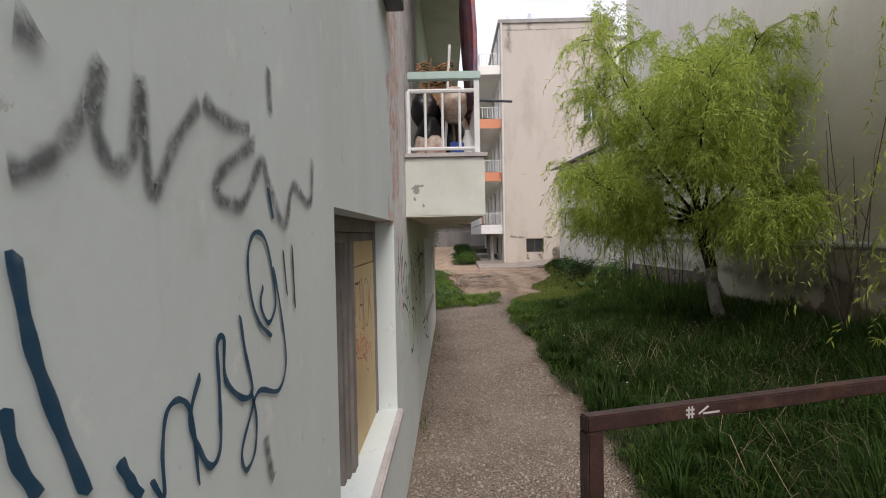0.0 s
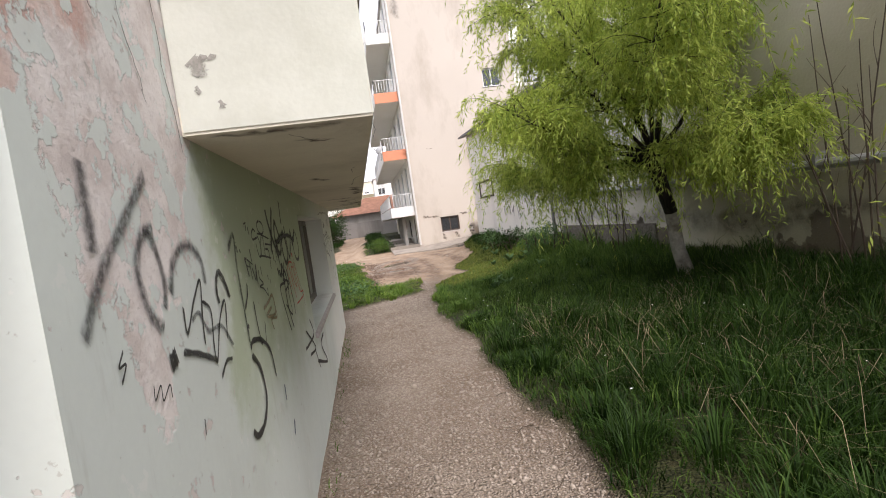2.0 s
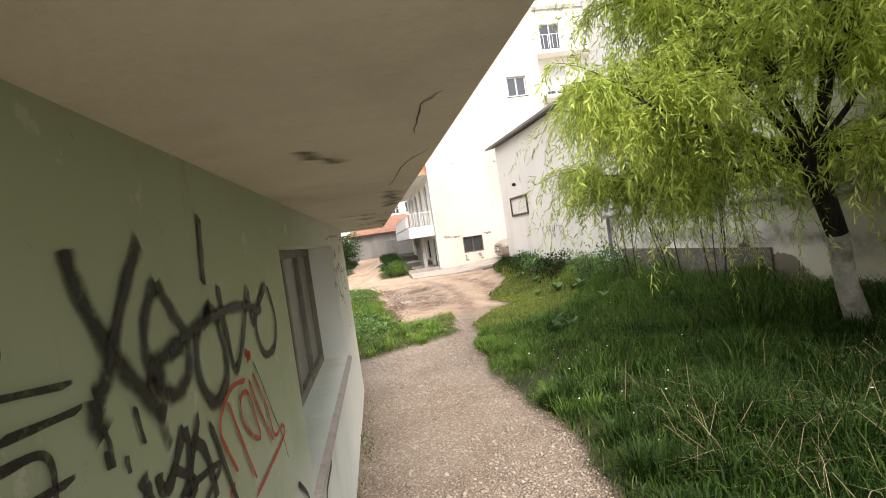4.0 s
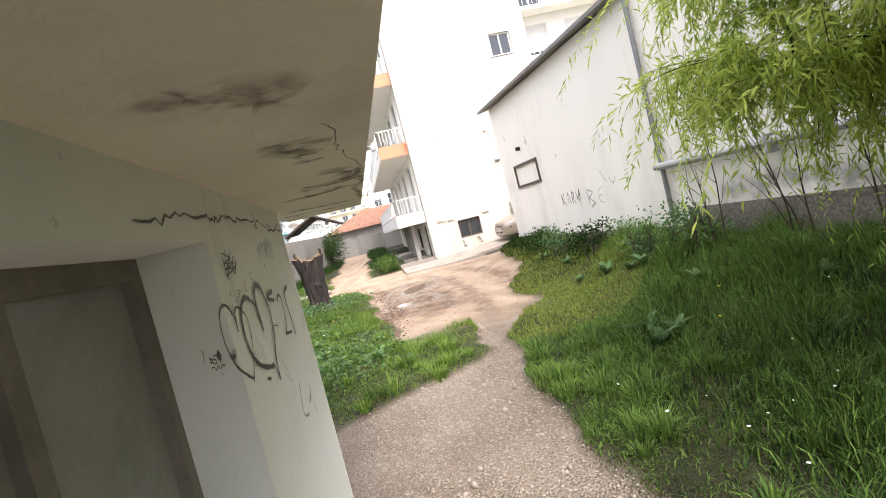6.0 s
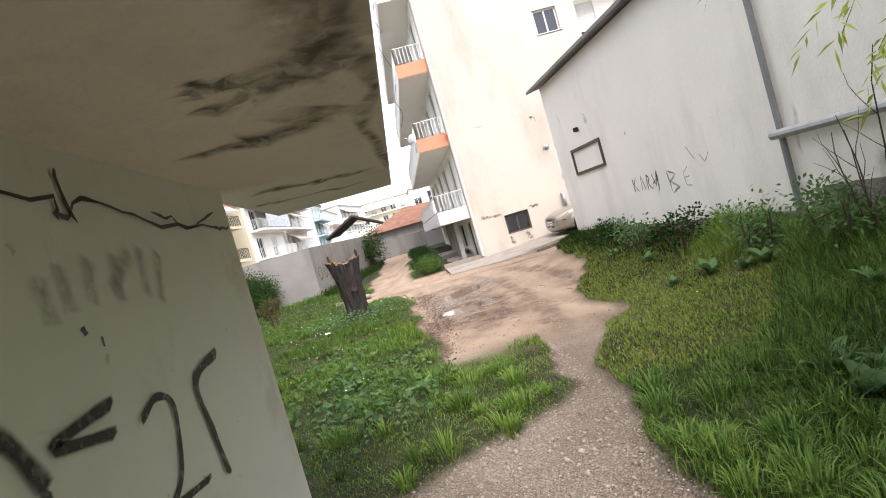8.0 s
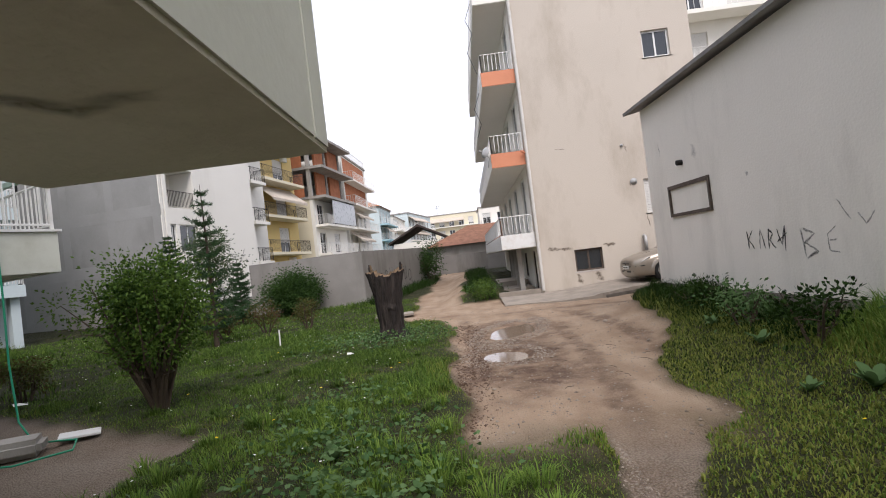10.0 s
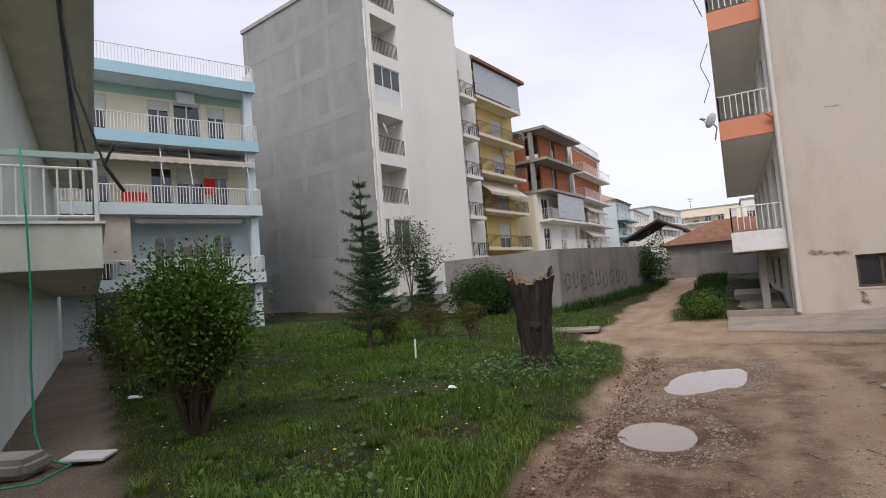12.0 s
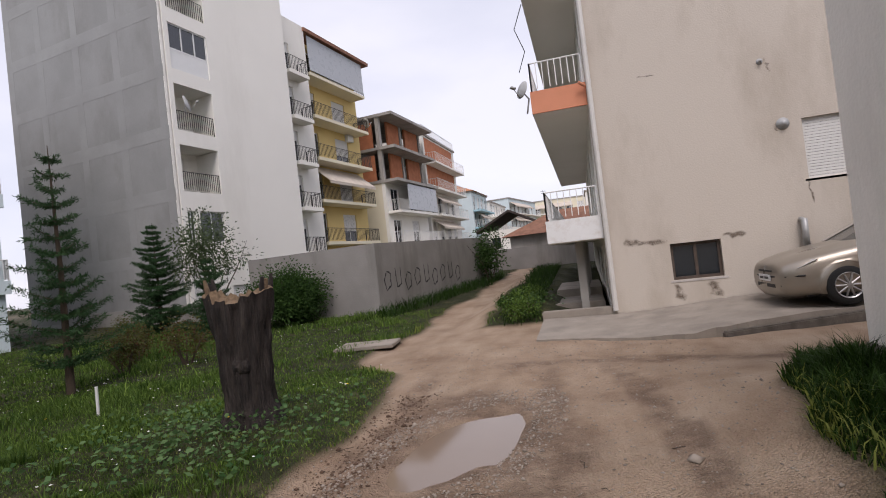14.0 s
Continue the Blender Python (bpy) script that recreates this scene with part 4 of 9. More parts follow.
put("roof", Geo().box(-0.1, -0.08, TOP + 0.002, 6.3, 15.9, TOP + 0.2), M_CONC, block)
put("wall", Geo().box(0.31, 15.5, -0.3, 6.2, 15.8, TOP), M_BEIGE, block)
put("wall", Geo().box(5.9, 0.31, -0.3, 6.2, 15.5, TOP), M_BEIGE, block)
put("roof_house", Geo().prism([(1.9, TOP + 0.2), (4.4, TOP + 0.2), (4.3, TOP + 0.4), (3.0, TOP + 0.85)], 2.0, 6.0), M_CONC, block)
window(block, 1.28, 0.66, 0.97, 0.76, 0.09, M_FRAMEB, panes=2, name="window")
window(block, 3.95, 2.4, 0.77, 1.2, 0.1, M_FRAMEW, panes=1, name="window", shutter=1.0)
window(block, 4.5, 7.8, 0.95, 0.95, 0.1, M_FRAMEW, panes=2, name="window")
put("downpipe", Geo().tube([(0.06, -0.075, TOP), (0.06, -0.075, 0.15)], 0.055, 10), M_PIPEW, block, "white plastic downpipe at the corner")
for i, z in enumerate((1.70, 4.62, 7.55, 10.5)):
    front = M_RAIL if i == 0 else (M_ORANGE if i < 3 else M_WHITE)
    bb = put("balcony", Geo().box(-1.18, 0.1, z, -0.003, 15.0, z + 0.18), M_WHITE, block, "projecting concrete balcony slab")
    put("parapet", Geo().box(-1.2, 0.06, z + 0.02, -0.003, 0.14, z + 0.52), front, bb, "white painted parapet" if i == 0 else "coral orange parapet")
    put("parapet", Geo().box(-1.2, 0.14, z + 0.02, -1.12, 15.0, z + 0.52), M_RAIL if i == 0 else M_WHITE, bb)
    railing(block, [(-0.05, 0.1), (-1.16, 0.1), (-1.16, 15.0)], z + 0.58, z + 1.16, 0.14, 0.011, M_RAIL, posts=False, mid=(i in (0, 1)))
for k, h in enumerate(side_holes):
    o = window(block, h[0], h[2], h[1] - h[0], h[3] - h[2], -0.12, M_FRAMEW if h[2] > 1.6 else M_FRAMEB, panes=2 if h[2] > 1.6 else 1, name="window" if h[2] > 1.6 else "door", sill=False, shutter=(0.0, 0.6, 1.0, 0.3)[k % 4] if h[2] > 1.6 else 0)
    o.matrix_local = m_side @ pose(0, 0, 0, 0, 0, 0)
put("step", Geo().box(-1.5, 0.0, -0.1, 0.0, 0.3, 0.22, 0.02), M_APRON, block)

def apron_mesh():
    """A cast slab with a broken front edge, climbing gently away from the track."""
    r, rows = random.Random(4), 7
    xs = [1.45 + 0.16 * i for i in range(70)]
    v, f = [], []
    for x in xs:
        edge = (27.3 - 0.75 * min(1.0, (x - 1.45) / 2.6) if x < 4.05 else 26.55 + 0.24 * (x - 4.05)) + r.uniform(-0.05, 0.05)
        rise = 0.17 * float(step(3.0, 5.8, np.array(x)))
        for k in range(rows + 1):
            q = k / rows
            z = rise + 0.075 * q + 0.008 * r.uniform(-1, 1) - (0.012 if k == 0 and x < 4.05 else 0.0)
            v.append((x, edge + (29.385 - edge) * q, z))
        v.append((x, edge - 0.01, -0.3))
    m = rows + 2
    for i in range(len(xs) - 1):
        for k in range(rows):
            a = i * m + k
            f.append((a, a + m, a + m + 1, a + 1))
        f.append((i * m + m - 1, (i + 1) * m + m - 1, (i + 1) * m, i * m))
    return Geo().add(v, f)


apron = put("apron", apron_mesh(), M_APRON)
tagged(apron, "cracked grey concrete apron along the gable wall", "pavement", kind="structure")

# ---- concrete boundary walls ----
def wall_run(name, pts, h, t, material, label):
    g = Geo()
    for (x0, y0), (x1, y1) in zip(pts, pts[1:]):
        d = Vector((x1 - x0, y1 - y0, 0))
        n = Vector((-d.y, d.x, 0)).normalized() * t
        z0, z1 = float(height(np.array(x0), np.array(y0))), float(height(np.array(x1), np.array(y1)))
        v = []
        for px, py, zt in ((x0, y0, h[0]), (x1, y1, h[1])):
            v += [(px, py, -0.3), (px + n.x, py + n.y, -0.3), (px + n.x, py + n.y, zt), (px, py, zt)]
        g.add(v, [(0, 1, 2, 3), (7, 6, 5, 4), (0, 4, 5, 1), (1, 5, 6, 2), (2, 6, 7, 3), (3, 7, 4, 0)])
    return tagged(put(name, g, material), label, "wall", kind="structure")


wall_run("wall_yard_front", [(-9.5, 34.5), (-4.1, 33.6)], (2.45, 2.45), 0.2, M_CONCWALL, "weathered grey concrete boundary wall")
wall_run("wall_yard_side", [(-4.1, 33.6), (-1.9, 42.0)], (2.45, 2.5), 0.2, M_CONCWALL, "weathered grey concrete wall with graffiti along the track")
wall_run("wall_yard_low", [(-21.0, 37.9), (-9.3, 35.4)], (1.0, 1.0), 0.2, M_CONCWALL, "low brown-stained concrete garden wall")
wall_run("wall_track_end", [(-3.2, 50.0), (6.0, 49.0)], (1.9, 1.9), 0.2, M_CONCWALL, "old stained concrete wall across the end of the track")
wall_run("wall_track_side", [(-1.9, 42.2), (-2.8, 50.0)], (2.5, 2.2), 0.2, M_CONCWALL, "green-stained concrete wall beside the track")


# ---- apartment buildings round the yard ----
def facade_block(name, label, m, width, depth, top, front, side, cat="building"):
    b = root(name, m, label, cat)
    put("wall", Geo().box(0.002, 0.3, -0.3, 0.3, depth, top), side, b)
    put("wall", Geo().box(width - 0.3, 0.3, -0.3, width - 0.002, depth, top), side, b)
    put("wall", Geo().box(0.3, depth - 0.3, -0.3, width - 0.3, depth, top), side, b)
    put("roof", Geo().box(-0.15, -0.15, top + 0.002, width + 0.15, depth + 0.15, top + 0.22), M_CONC, b)
    return b


def loggias(b, width, top, front, cols, floors, depth=1.2):
    """A front wall with recessed balconies."""
    holes = [(u, u + w, z, z + h) for u, w in cols for z, h in floors]
    put("wall", pierced(Geo(), 0, width, -0.3, top, 0, 0.3, holes), front, b)
    return holes


def balcony_row(b, x0, x1, z, out, fascia, railmat, slab=0.22, rail=0.95, posts=False, gap=0.13, label=""):
    o = put("balcony", Geo().box(x0, -out, z - slab, x1, -0.003, z), fascia, b, label)
    railing(b, [(x0 + 0.05, -0.05), (x0 + 0.05, -out + 0.05), (x1 - 0.05, -out + 0.05), (x1 - 0.05, -0.05)], z + 0.08, z + rail, gap, 0.012, railmat, posts=posts)
    return o


def awning(b, x0, x1, z, out, drop, material):
    """A sloped cloth awning with a wavy hanging edge."""
    v, f = [], []
    n = max(4, int((x1 - x0) / 0.12))
    for i in range(n + 1):
        x = x0 + (x1 - x0) * i / n
        w = 0.03 * math.sin(i * 1.9)
        v += [(x, -0.02, z), (x, -out, z - drop), (x, -out, z - drop - 0.2 + w), (x, -0.02, z + 0.012), (x, -out - 0.012, z - drop + 0.012), (x, -out - 0.012, z - drop - 0.2 + w)]
    for i in range(n):
        a, c = i * 6, i * 6 + 6
        for p, q in ((0, 1), (1, 2), (4, 3), (5, 4), (2, 5), (3, 0)):
            f.append((a + p, c + p, c + q, a + q))
    return put("awning", Geo().add(v, f), material, b, "sun-bleached beige awning")


def dish(b, x, y, z, r=0.4, turn=0.0):
    g = Geo().lathe([(0.0, 0.0), (r * 0.5, 0.018 * r / 0.4), (r, 0.07 * r / 0.4), (r * 1.01, 0.085 * r / 0.4), (r * 0.5, 0.035 * r / 0.4), (0.0, 0.015)], n=20, axis="y")
    g.tube([(0, 0.0, 0), (0, 0.25, -0.15), (0, 0.25, -0.5)], 0.02, 6).tube([(0, 0.0, -r * 0.9), (0, -r * 0.9, -r * 0.2)], 0.012, 5).box(-0.04, -r - 0.06, -r * 0.25, 0.04, -r + 0.06, -r * 0.05)
    o = put("satellite_dish", g, M_DISH, b, "grey satellite dish on a bracket", smooth=True)
    o.matrix_local = pose(x, y, z, -15, 0, turn)
    return o


def ac_unit(b, x, y, z):
    g = Geo().box(x, y - 0.3, z, x + 0.8, y, z + 0.55, 0.02).lathe([(0.0, -0.01), (0.2, -0.01), (0.22, 0.0)], (x + 0.32, y - 0.3, z + 0.28), 16, "y")
    return put("air_conditioner", g, M_FRAMEW, b, "white wall air conditioner")


# blue-banded building
m_blue = pose(-18.5, 32.6, 0.15, 0, 0, 66)
blue = root("blue_balcony_building", m_blue, "apartment building with sky blue balcony bands and white rails", "building")
LB, S = 22.0, 1.5
blue_floors = [2.45, 5.75, 8.95]
holes = []
for z in blue_floors:
    for u, w in ((-2.0, 0.85), (-3.55, 1.25), (-4.65, 0.95), (-7.3, 1.0), (-9.6, 1.0), (-11.6, 1.3), (-14.0, 1.0), (-17.0, 1.3)):
        holes.append((u, u + w, z + 0.02, z + 2.15))
holes += [(-2.1, -1.3, 0.75, 1.85), (-7.0, -4.9, 0.75, 1.9), (-10.6, -9.7, 0.05, 2.1)]
put("wall", pierced(Geo(), -LB, 0, -0.4, 2.2, S, S + 0.3, [h for h in holes if h[2] < 2]), M_PALEBLUE, blue)
for i, z in enumerate(blue_floors):
    put("wall", pierced(Geo(), -LB, -0.35, z - 0.2, z + 2.3, S, S + 0.3, [h for h in holes if abs(h[2] - z) < 0.1]), (M_PALEBLUE, M_CREAM, M_CREAM)[i], blue)
    put("wall_band", Geo().box(-LB, S + 0.01, z + 2.3, -0.35, S + 0.3, z + 3.1), (M_PALEBLUE, M_PALEBLUE, M_GREENBAND)[i], blue)
put("wall", Geo().box(-0.33, S + 0.3, -0.4, -0.05, 11.0, 11.9), M_PALEBLUE, blue)
put("column", Geo().box(-0.5, 0.25, -0.4, -0.15, 0.6, 11.9), M_PALEBLUE, blue)
put("column", Geo().box(-8.4, 0.25, -0.4, -9.35, 0.6, 2.25), M_PALEBLUE, blue)
for i, z in enumerate(blue_floors + [12.0]):
    fm = M_BLUEFASCIA if i >= 2 else M_PALEBLUE
    put("balcony", Geo().box(-LB, 0.12, z - 0.3, 0, 11.0 if i == 3 else S - 0.003, z - 0.02), M_PALEBLUE, blue)
    put("fascia", Geo().box(-LB, 0.0, z - 0.35, 0, 0.118, z + 0.16), fm, blue, "sky blue painted band" if i >= 2 else "pale blue painted band")
    railing(blue, [(-LB, 0.06), (-0.05, 0.06), (-0.05, S + (9 if i == 3 else 0))], z + 0.22, z + 0.95, 0.13, 0.016, M_RAIL, posts=False)
for k, h in enumerate(holes):
    window(blue, h[0], h[2], h[1] - h[0], h[3] - h[2], S + 0.08, M_FRAMEW if h[2] > 2 else M_FRAMEB, panes=2, sill=False, shutter=(0.0, 0.25, 0.0, 0.2, 0.35)[k % 5])
awning(blue, -17.0, -0.3, 8.55, 1.45, 0.55, M_FABRIC).location = (0, S, 0)
put("awning", Geo().box(-8.2, 0.2, 3.3, -5.7, 0.24, 5.35), M_FABRIC, blue, "lowered beige sun blind")
aw2 = awning(blue, -5.5, -0.9, 5.35, 0.3, 0.1, M_FABRIC)
aw2.location = (0, 0.62, 0)
ac_unit(blue, -3.4, S, 11.05)
ac_unit(blue, -8.2, S, 11.05)
for u in (-0.6, -3.2, -4.4, -7.4):
    put("awning_arm", Geo().tube([(u, 0.2, 8.5), (u, 0.05, 7.6), (u + 0.08, 0.02, 6.8)], 0.025, 6), M_RAIL, blue)
put("towel", Geo().box(-2.35, 1.2, 6.6, -1.85, 1.23, 7.4), M_RED, blue, "bright red towel")
put("towel", Geo().box(-6.0, 0.14, 6.0, -5.0, 0.17, 6.4), M_RED, blue, "red cloth on the rail")

# grey and white tall building
m_white = pose(-15.0, 37.8, 0, 0, 0, 81.95)
tall = root("tall_white_building", m_white, "tall white building with a bare grey blind side wall", "building")
WW, DEP, HT = 8.7, 12.0, 20.0
lofts = [0.15, 3.1, 5.95, 8.85, 11.75, 14.65, 17.55]
tall_holes = [(0.25, 2.5, z + 0.25, z + 2.45) for z in lofts[2:]] + [(0.3, 0.75, lofts[1] + 0.7, lofts[1] + 2.2), (1.0, 2.5, lofts[1] + 0.7, lofts[1] + 2.2)] + [(0.25, 1.0, lofts[0] + 0.8, lofts[0] + 2.4), (2.6, 5.2, 0.4, 1.6)]
put("wall", pierced(Geo(), 0.0, WW, -0.3, HT, 0, 0.3, tall_holes), M_WHITE, tall, "smooth off-white facade")
put("wall", Geo().box(0.001, 0.301, -0.3, 0.3, DEP, HT), M_GREY, tall, "bare grey rendered blind wall")
put("wall", Geo().box(WW - 0.3, 0.301, -0.3, WW - 0.001, DEP, HT), M_WHITE, tall)
put("wall", Geo().box(0.3, DEP - 0.3, -0.3, WW - 0.3, DEP, HT), M_WHITE, tall)
put("roof", Geo().box(-0.1, -0.1, HT + 0.002, WW + 0.1, DEP + 0.1, HT + 0.25), M_CONC, tall)
for z in lofts:
    put("render_strip", Geo().box(-0.006, 0.25, z - 0.15, 0.0, DEP, z + 0.45), M_GREYSTRIP, tall)
for y in (0.3, 3.1, 6.0, 8.9, 11.5):
    for za, zb in zip(lofts, lofts[1:] + [HT]):
        put("render_strip", Geo().box(-0.005, y, za + 0.45, 0.0, y + 0.5, zb - 0.15), M_GREYSTRIP, tall)
put("downpipe", Geo().tube([(-0.07, 0.1, HT), (-0.07, 0.1, 0)], 0.06, 8), M_PIPEW, tall)
put("chimney", Geo().box(2.0, 8.0, HT + 0.25, 2.6, 8.6, HT + 1.2).box(3.4, 9.4, HT + 0.25, 4.0, 10.0, HT + 1.0), M_BRICK, tall)
for i, h in enumerate(tall_holes):
    if h[1] - h[0] > 2 and h[2] > 4.5:
        put("loggia", Geo().box(h[0] - 0.1, 1.5, h[2] - 0.2, h[1] + 0.1, 1.6, h[3] + 0.1).box(h[0] - 0.1, 0.302, h[2] - 0.2, h[1] + 0.1, 1.5, h[2] - 0.02).box(h[0] - 0.1, 0.302, h[3] + 0.02, h[1] + 0.1, 1.5, h[3] + 0.12)
            .box(h[1] + 0.02, 0.302, h[2], h[1] + 0.1, 1.5, h[3]).box(h[0] - 0.1, 0.302, h[2], h[0] - 0.02, 1.5, h[3]), M_WHITE, tall)
        window(tall, h[0] + 0.15, h[2] + 0.02, 0.9, 2.0, 1.42, M_FRAMEB, panes=1, sill=False)
        if i in (2,):
            window(tall, h[0], h[2] + 0.95, h[1] - h[0], h[3] - h[2] - 0.95, 0.05, M_FRAMEW, panes=3, sill=False)
            put("infill", Geo().box(h[0], 0.06, h[2], h[1], 0.14, h[2] + 0.95), M_FRAMEW, tall)
        else:
            railing(tall, [(h[0], 0.1), (h[1], 0.1)], h[2] + 0.1, h[2] + 0.95, 0.12, 0.012, M_DARKRAIL, posts=False)
    else:
        window(tall, h[0], h[2], h[1] - h[0], h[3] - h[2], 0.1, M_FRAMEW, panes=2 if h[2] > 1 else 1, shutter=0 if h[2] > 1 else 1.0)
dish(tall, 0.9, -0.1, lofts[3] + 1.6, 0.4, 30)

# narrow recessed part with small balconies, then the yellow building
mid = root("white_recess_building", m_white @ pose(WW + 0.02, 1.0, 0), "narrow white recessed facade with small balconies", "building")
put("wall", pierced(Geo(), 0, 3.5, -0.3, 18.6, 0, 0.3, [(0.9, 1.7, z + 0.1, z + 2.2) for z in lofts[1:6]]), M_WHITE, mid)
for z in lofts[1:6]:
    window(mid, 0.9, z + 0.1, 0.8, 2.1, 0.1, M_FRAMEW, panes=1, sill=False, shutter=0.3)
    balcony_row(mid, 0.4, 2.4, z, 0.9, M_WHITE, M_DARKRAIL, gap=0.15)
m_yel = pose(-15.6, 50.3, 0.3, 0, 0, 81.95)
yel = facade_block("yellow_building", "yellow apartment building with cream balconies and awnings", m_yel, 8.0, 10.0, 18.6, M_YELLOW, M_CREAM)
yh = [(u, u + w, z + 0.05, z + 2.2) for z in (0.6, 3.55, 6.5, 9.45, 12.4, 15.35) for u, w in ((1.0, 1.3), (4.4, 1.8))]
put("wall", pierced(Geo(), 0, 8.0, -0.3, 18.6, 0, 0.3, yh), M_YELLOW, yel)
for k, h in enumerate(yh):
    window(yel, h[0], h[2], h[1] - h[0], h[3] - h[2], 0.1, M_FRAMEW, panes=2, sill=False, shutter=(0.3, 0.9, 0.0, 0.6)[k % 4])
for i, z in enumerate((0.6, 3.55, 6.5, 9.45, 12.4, 15.35)):
    balcony_row(yel, 0.3, 7.4, z, 1.3, M_CREAM, M_DARKRAIL, gap=0.16, label="cream balcony slab with dark rail")
awning(yel, 0.8, 7.0, 9.1, 1.6, 1.3, M_FABRIC)
put("glazing", Geo().box(0.35, -1.28, 15.5, 7.35, -1.22, 17.9), mat("frosted_balcony_screen", (0.42, 0.44, 0.46), 0.3, var=0.05, bump=0.05), yel, "grey translucent balcony screens")
put("roof", Geo().box(-0.2, -1.5, 18.0, 8.2, -0.16, 18.25), M_TILE, yel)
for z, u in ((14.6, 0.4), (11.6, 5.8), (2.6, 5.5)):
    ac_unit(yel, u, -0.02, z)
dish(yel, 7.5, -1.2, 13.2, 0.4, 60)

# unfinished brick-topped building
m_org = pose(-13.6, 60.7, 0.4, 0, 0, 84)
org = root("brick_topped_building", m_org, "part-built concrete and orange brick storeys over white floors", "building")
put("wall", Geo().box(0.002, 0.3, -0.3, 0.3, 9.0, 8.6), M_CREAM, org)
oh = [(u, u + 1.6, z, z + 2.1) for z in (0.4, 3.3, 6.1) for u in (1.0, 5.0)]
put("wall", pierced(Geo(), 0, 9.0, -0.3, 8.6, 0, 0.3, oh), M_WHITE, org)
for k, h in enumerate(oh):
    window(org, h[0], h[2], 1.6, 2.1, 0.1, M_FRAMEW, panes=2, sill=False, shutter=(0, 0.5)[k % 2])
for z in (8.6, 11.5, 14.4):
    put("floor_slab", Geo().box(-0.1, -1.4, z, 9.2, 9.0, z + 0.25), M_CONC, org, "raw concrete floor slab")
for z in (8.85, 11.75):
    for x, y in ((0.02, 0.0), (0.02, 3.0), (0.02, 6.5), (4.3, 0.0), (8.7, 0.0), (8.7, 6.5)):
        put("column", Geo().box(x, y, z, x + 0.35, y + 0.35, z + 2.65), M_CONC, org)
    for y0, y1 in ((0.45, 2.9), (3.5, 6.4)):
        put("brick_infill", Geo().box(0.08, y0 + 0.35, z + 0.01, 0.28, y1, z + 2.3), M_BRICK, org, "orange hollow-brick infill")
    put("brick_infill", Geo().box(1.9, 0.1, z + 0.01, 4.25, 0.3, z + 2.64), M_BRICK, org)
    put("brick_infill", Geo().box(5.6, 0.1, z + 0.01, 8.6, 0.3, z + 2.64), M_BRICK, org)
    # Dark sheet standing for the unlit depth of the open storey.
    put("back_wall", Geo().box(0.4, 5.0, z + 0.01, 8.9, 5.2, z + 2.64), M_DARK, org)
for z in (3.3, 6.1):
    balcony_row(org, 0.2, 8.8, z, 1.3, M_WHITE, M_RAIL, gap=0.18)
put("glazing", Geo().box(2.0, -1.28, 6.2, 8.8, -1.22, 8.5), MATS["frosted_balcony_screen"], org)
awning(org, 0.5, 8.0, 3.0, 1.5, 1.0, M_FABRIC)

# further street fronts
def far_block(name, label, x, y, turn, w, d, top, wallm, floors, fascia, seed, brick=False):
    b = facade_block(name, label, pose(x, y, 0.5, 0, 0, turn), w, d, top, wallm, wallm)
    rnd = random.Random(seed)
    hs = []
    for i in range(floors):
        z = 0.5 + i * (top - 0.6) / floors
        u = 0.6
        while u + 1.5 < w:
            hs.append((u, u + 1.4, z + 0.1, z + 2.1))
            u += 2.6
    put("wall", pierced(Geo(), 0, w, -0.3, top, 0, 0.3, hs), wallm, b)
    side = [(2.0, 3.2, 0.5 + i * (top - 0.6) / floors + 0.9, 0.5 + i * (top - 0.6) / floors + 2.1) for i in range(floors)]
    for h in hs:
        window(b, h[0], h[2], 1.4, h[3] - h[2], 0.12, M_FRAMEW, panes=2, sill=False, shutter=rnd.choice((0, 0, 0.4, 0.8)))
    for i in range(1, floors):
        z = 0.5 + i * (top - 0.6) / floors
        balcony_row(b, 0.2, w - 0.2, z, 1.2, fascia, M_RAIL, gap=0.3)
        if rnd.random() < 0.5:
            awning(b, 0.5, w * 0.7, z + 2.3, 1.3, 0.9, M_FABRIC)
    return b


b5 = far_block("white_street_building", "white apartment building with awnings and roof rail", -12.6, 70.6, 88, 12.0, 9, 14.6, M_WHITE, 5, M_WHITE, 1)
railing(b5, [(0, 9), (0, 0), (12, 0)], 14.9, 15.7, 0.3, 0.02, M_RAIL, posts=False)
put("brick_infill", Geo().box(0.5, -0.01, 9.5, 11, -0.004, 14.4), M_BRICK, b5)
far_block("neighbouring_block", "white apartment block with plain balconies behind the gable", 9.6, 38.5, 0, 12.0, 9, 15.0, M_WHITE, 5, M_WHITE, 8)
far_block("blue_fronted_building", "pale blue building with a terracotta roof", -12.3, 92.0, 88, 10.0, 9, 10.5, M_PALEBLUE, 4, M_BLUEFASCIA, 2)
gb = root("gabled_roof", pose(-12.3, 92.0, 11.2, 0, 0, 88), "terracotta hipped roof on the pale blue building", "roof")
put("tiles", Geo().add([(-0.3, -0.4, 0.03), (10.3, -0.4, 0.03), (10.3, 9.4, 0.03), (-0.3, 9.4, 0.03), (3.5, 4.5, 2.2), (6.5, 4.5, 2.2)], [(0, 1, 5, 4), (1, 2, 5), (2, 3, 4, 5), (3, 0, 4), (3, 2, 1, 0)]), M_TERRA, gb)
far_block("distant_white_building", "distant white apartment building", -11.8, 104.0, 89, 16.0, 10, 10.0, M_WHITE, 4, M_WHITE, 3)
far_block("distant_grey_building", "distant pale apartment building", -11.0, 122.0, 80, 20.0, 10, 12.0, M_PALEBLUE, 4, M_WHITE, 4)
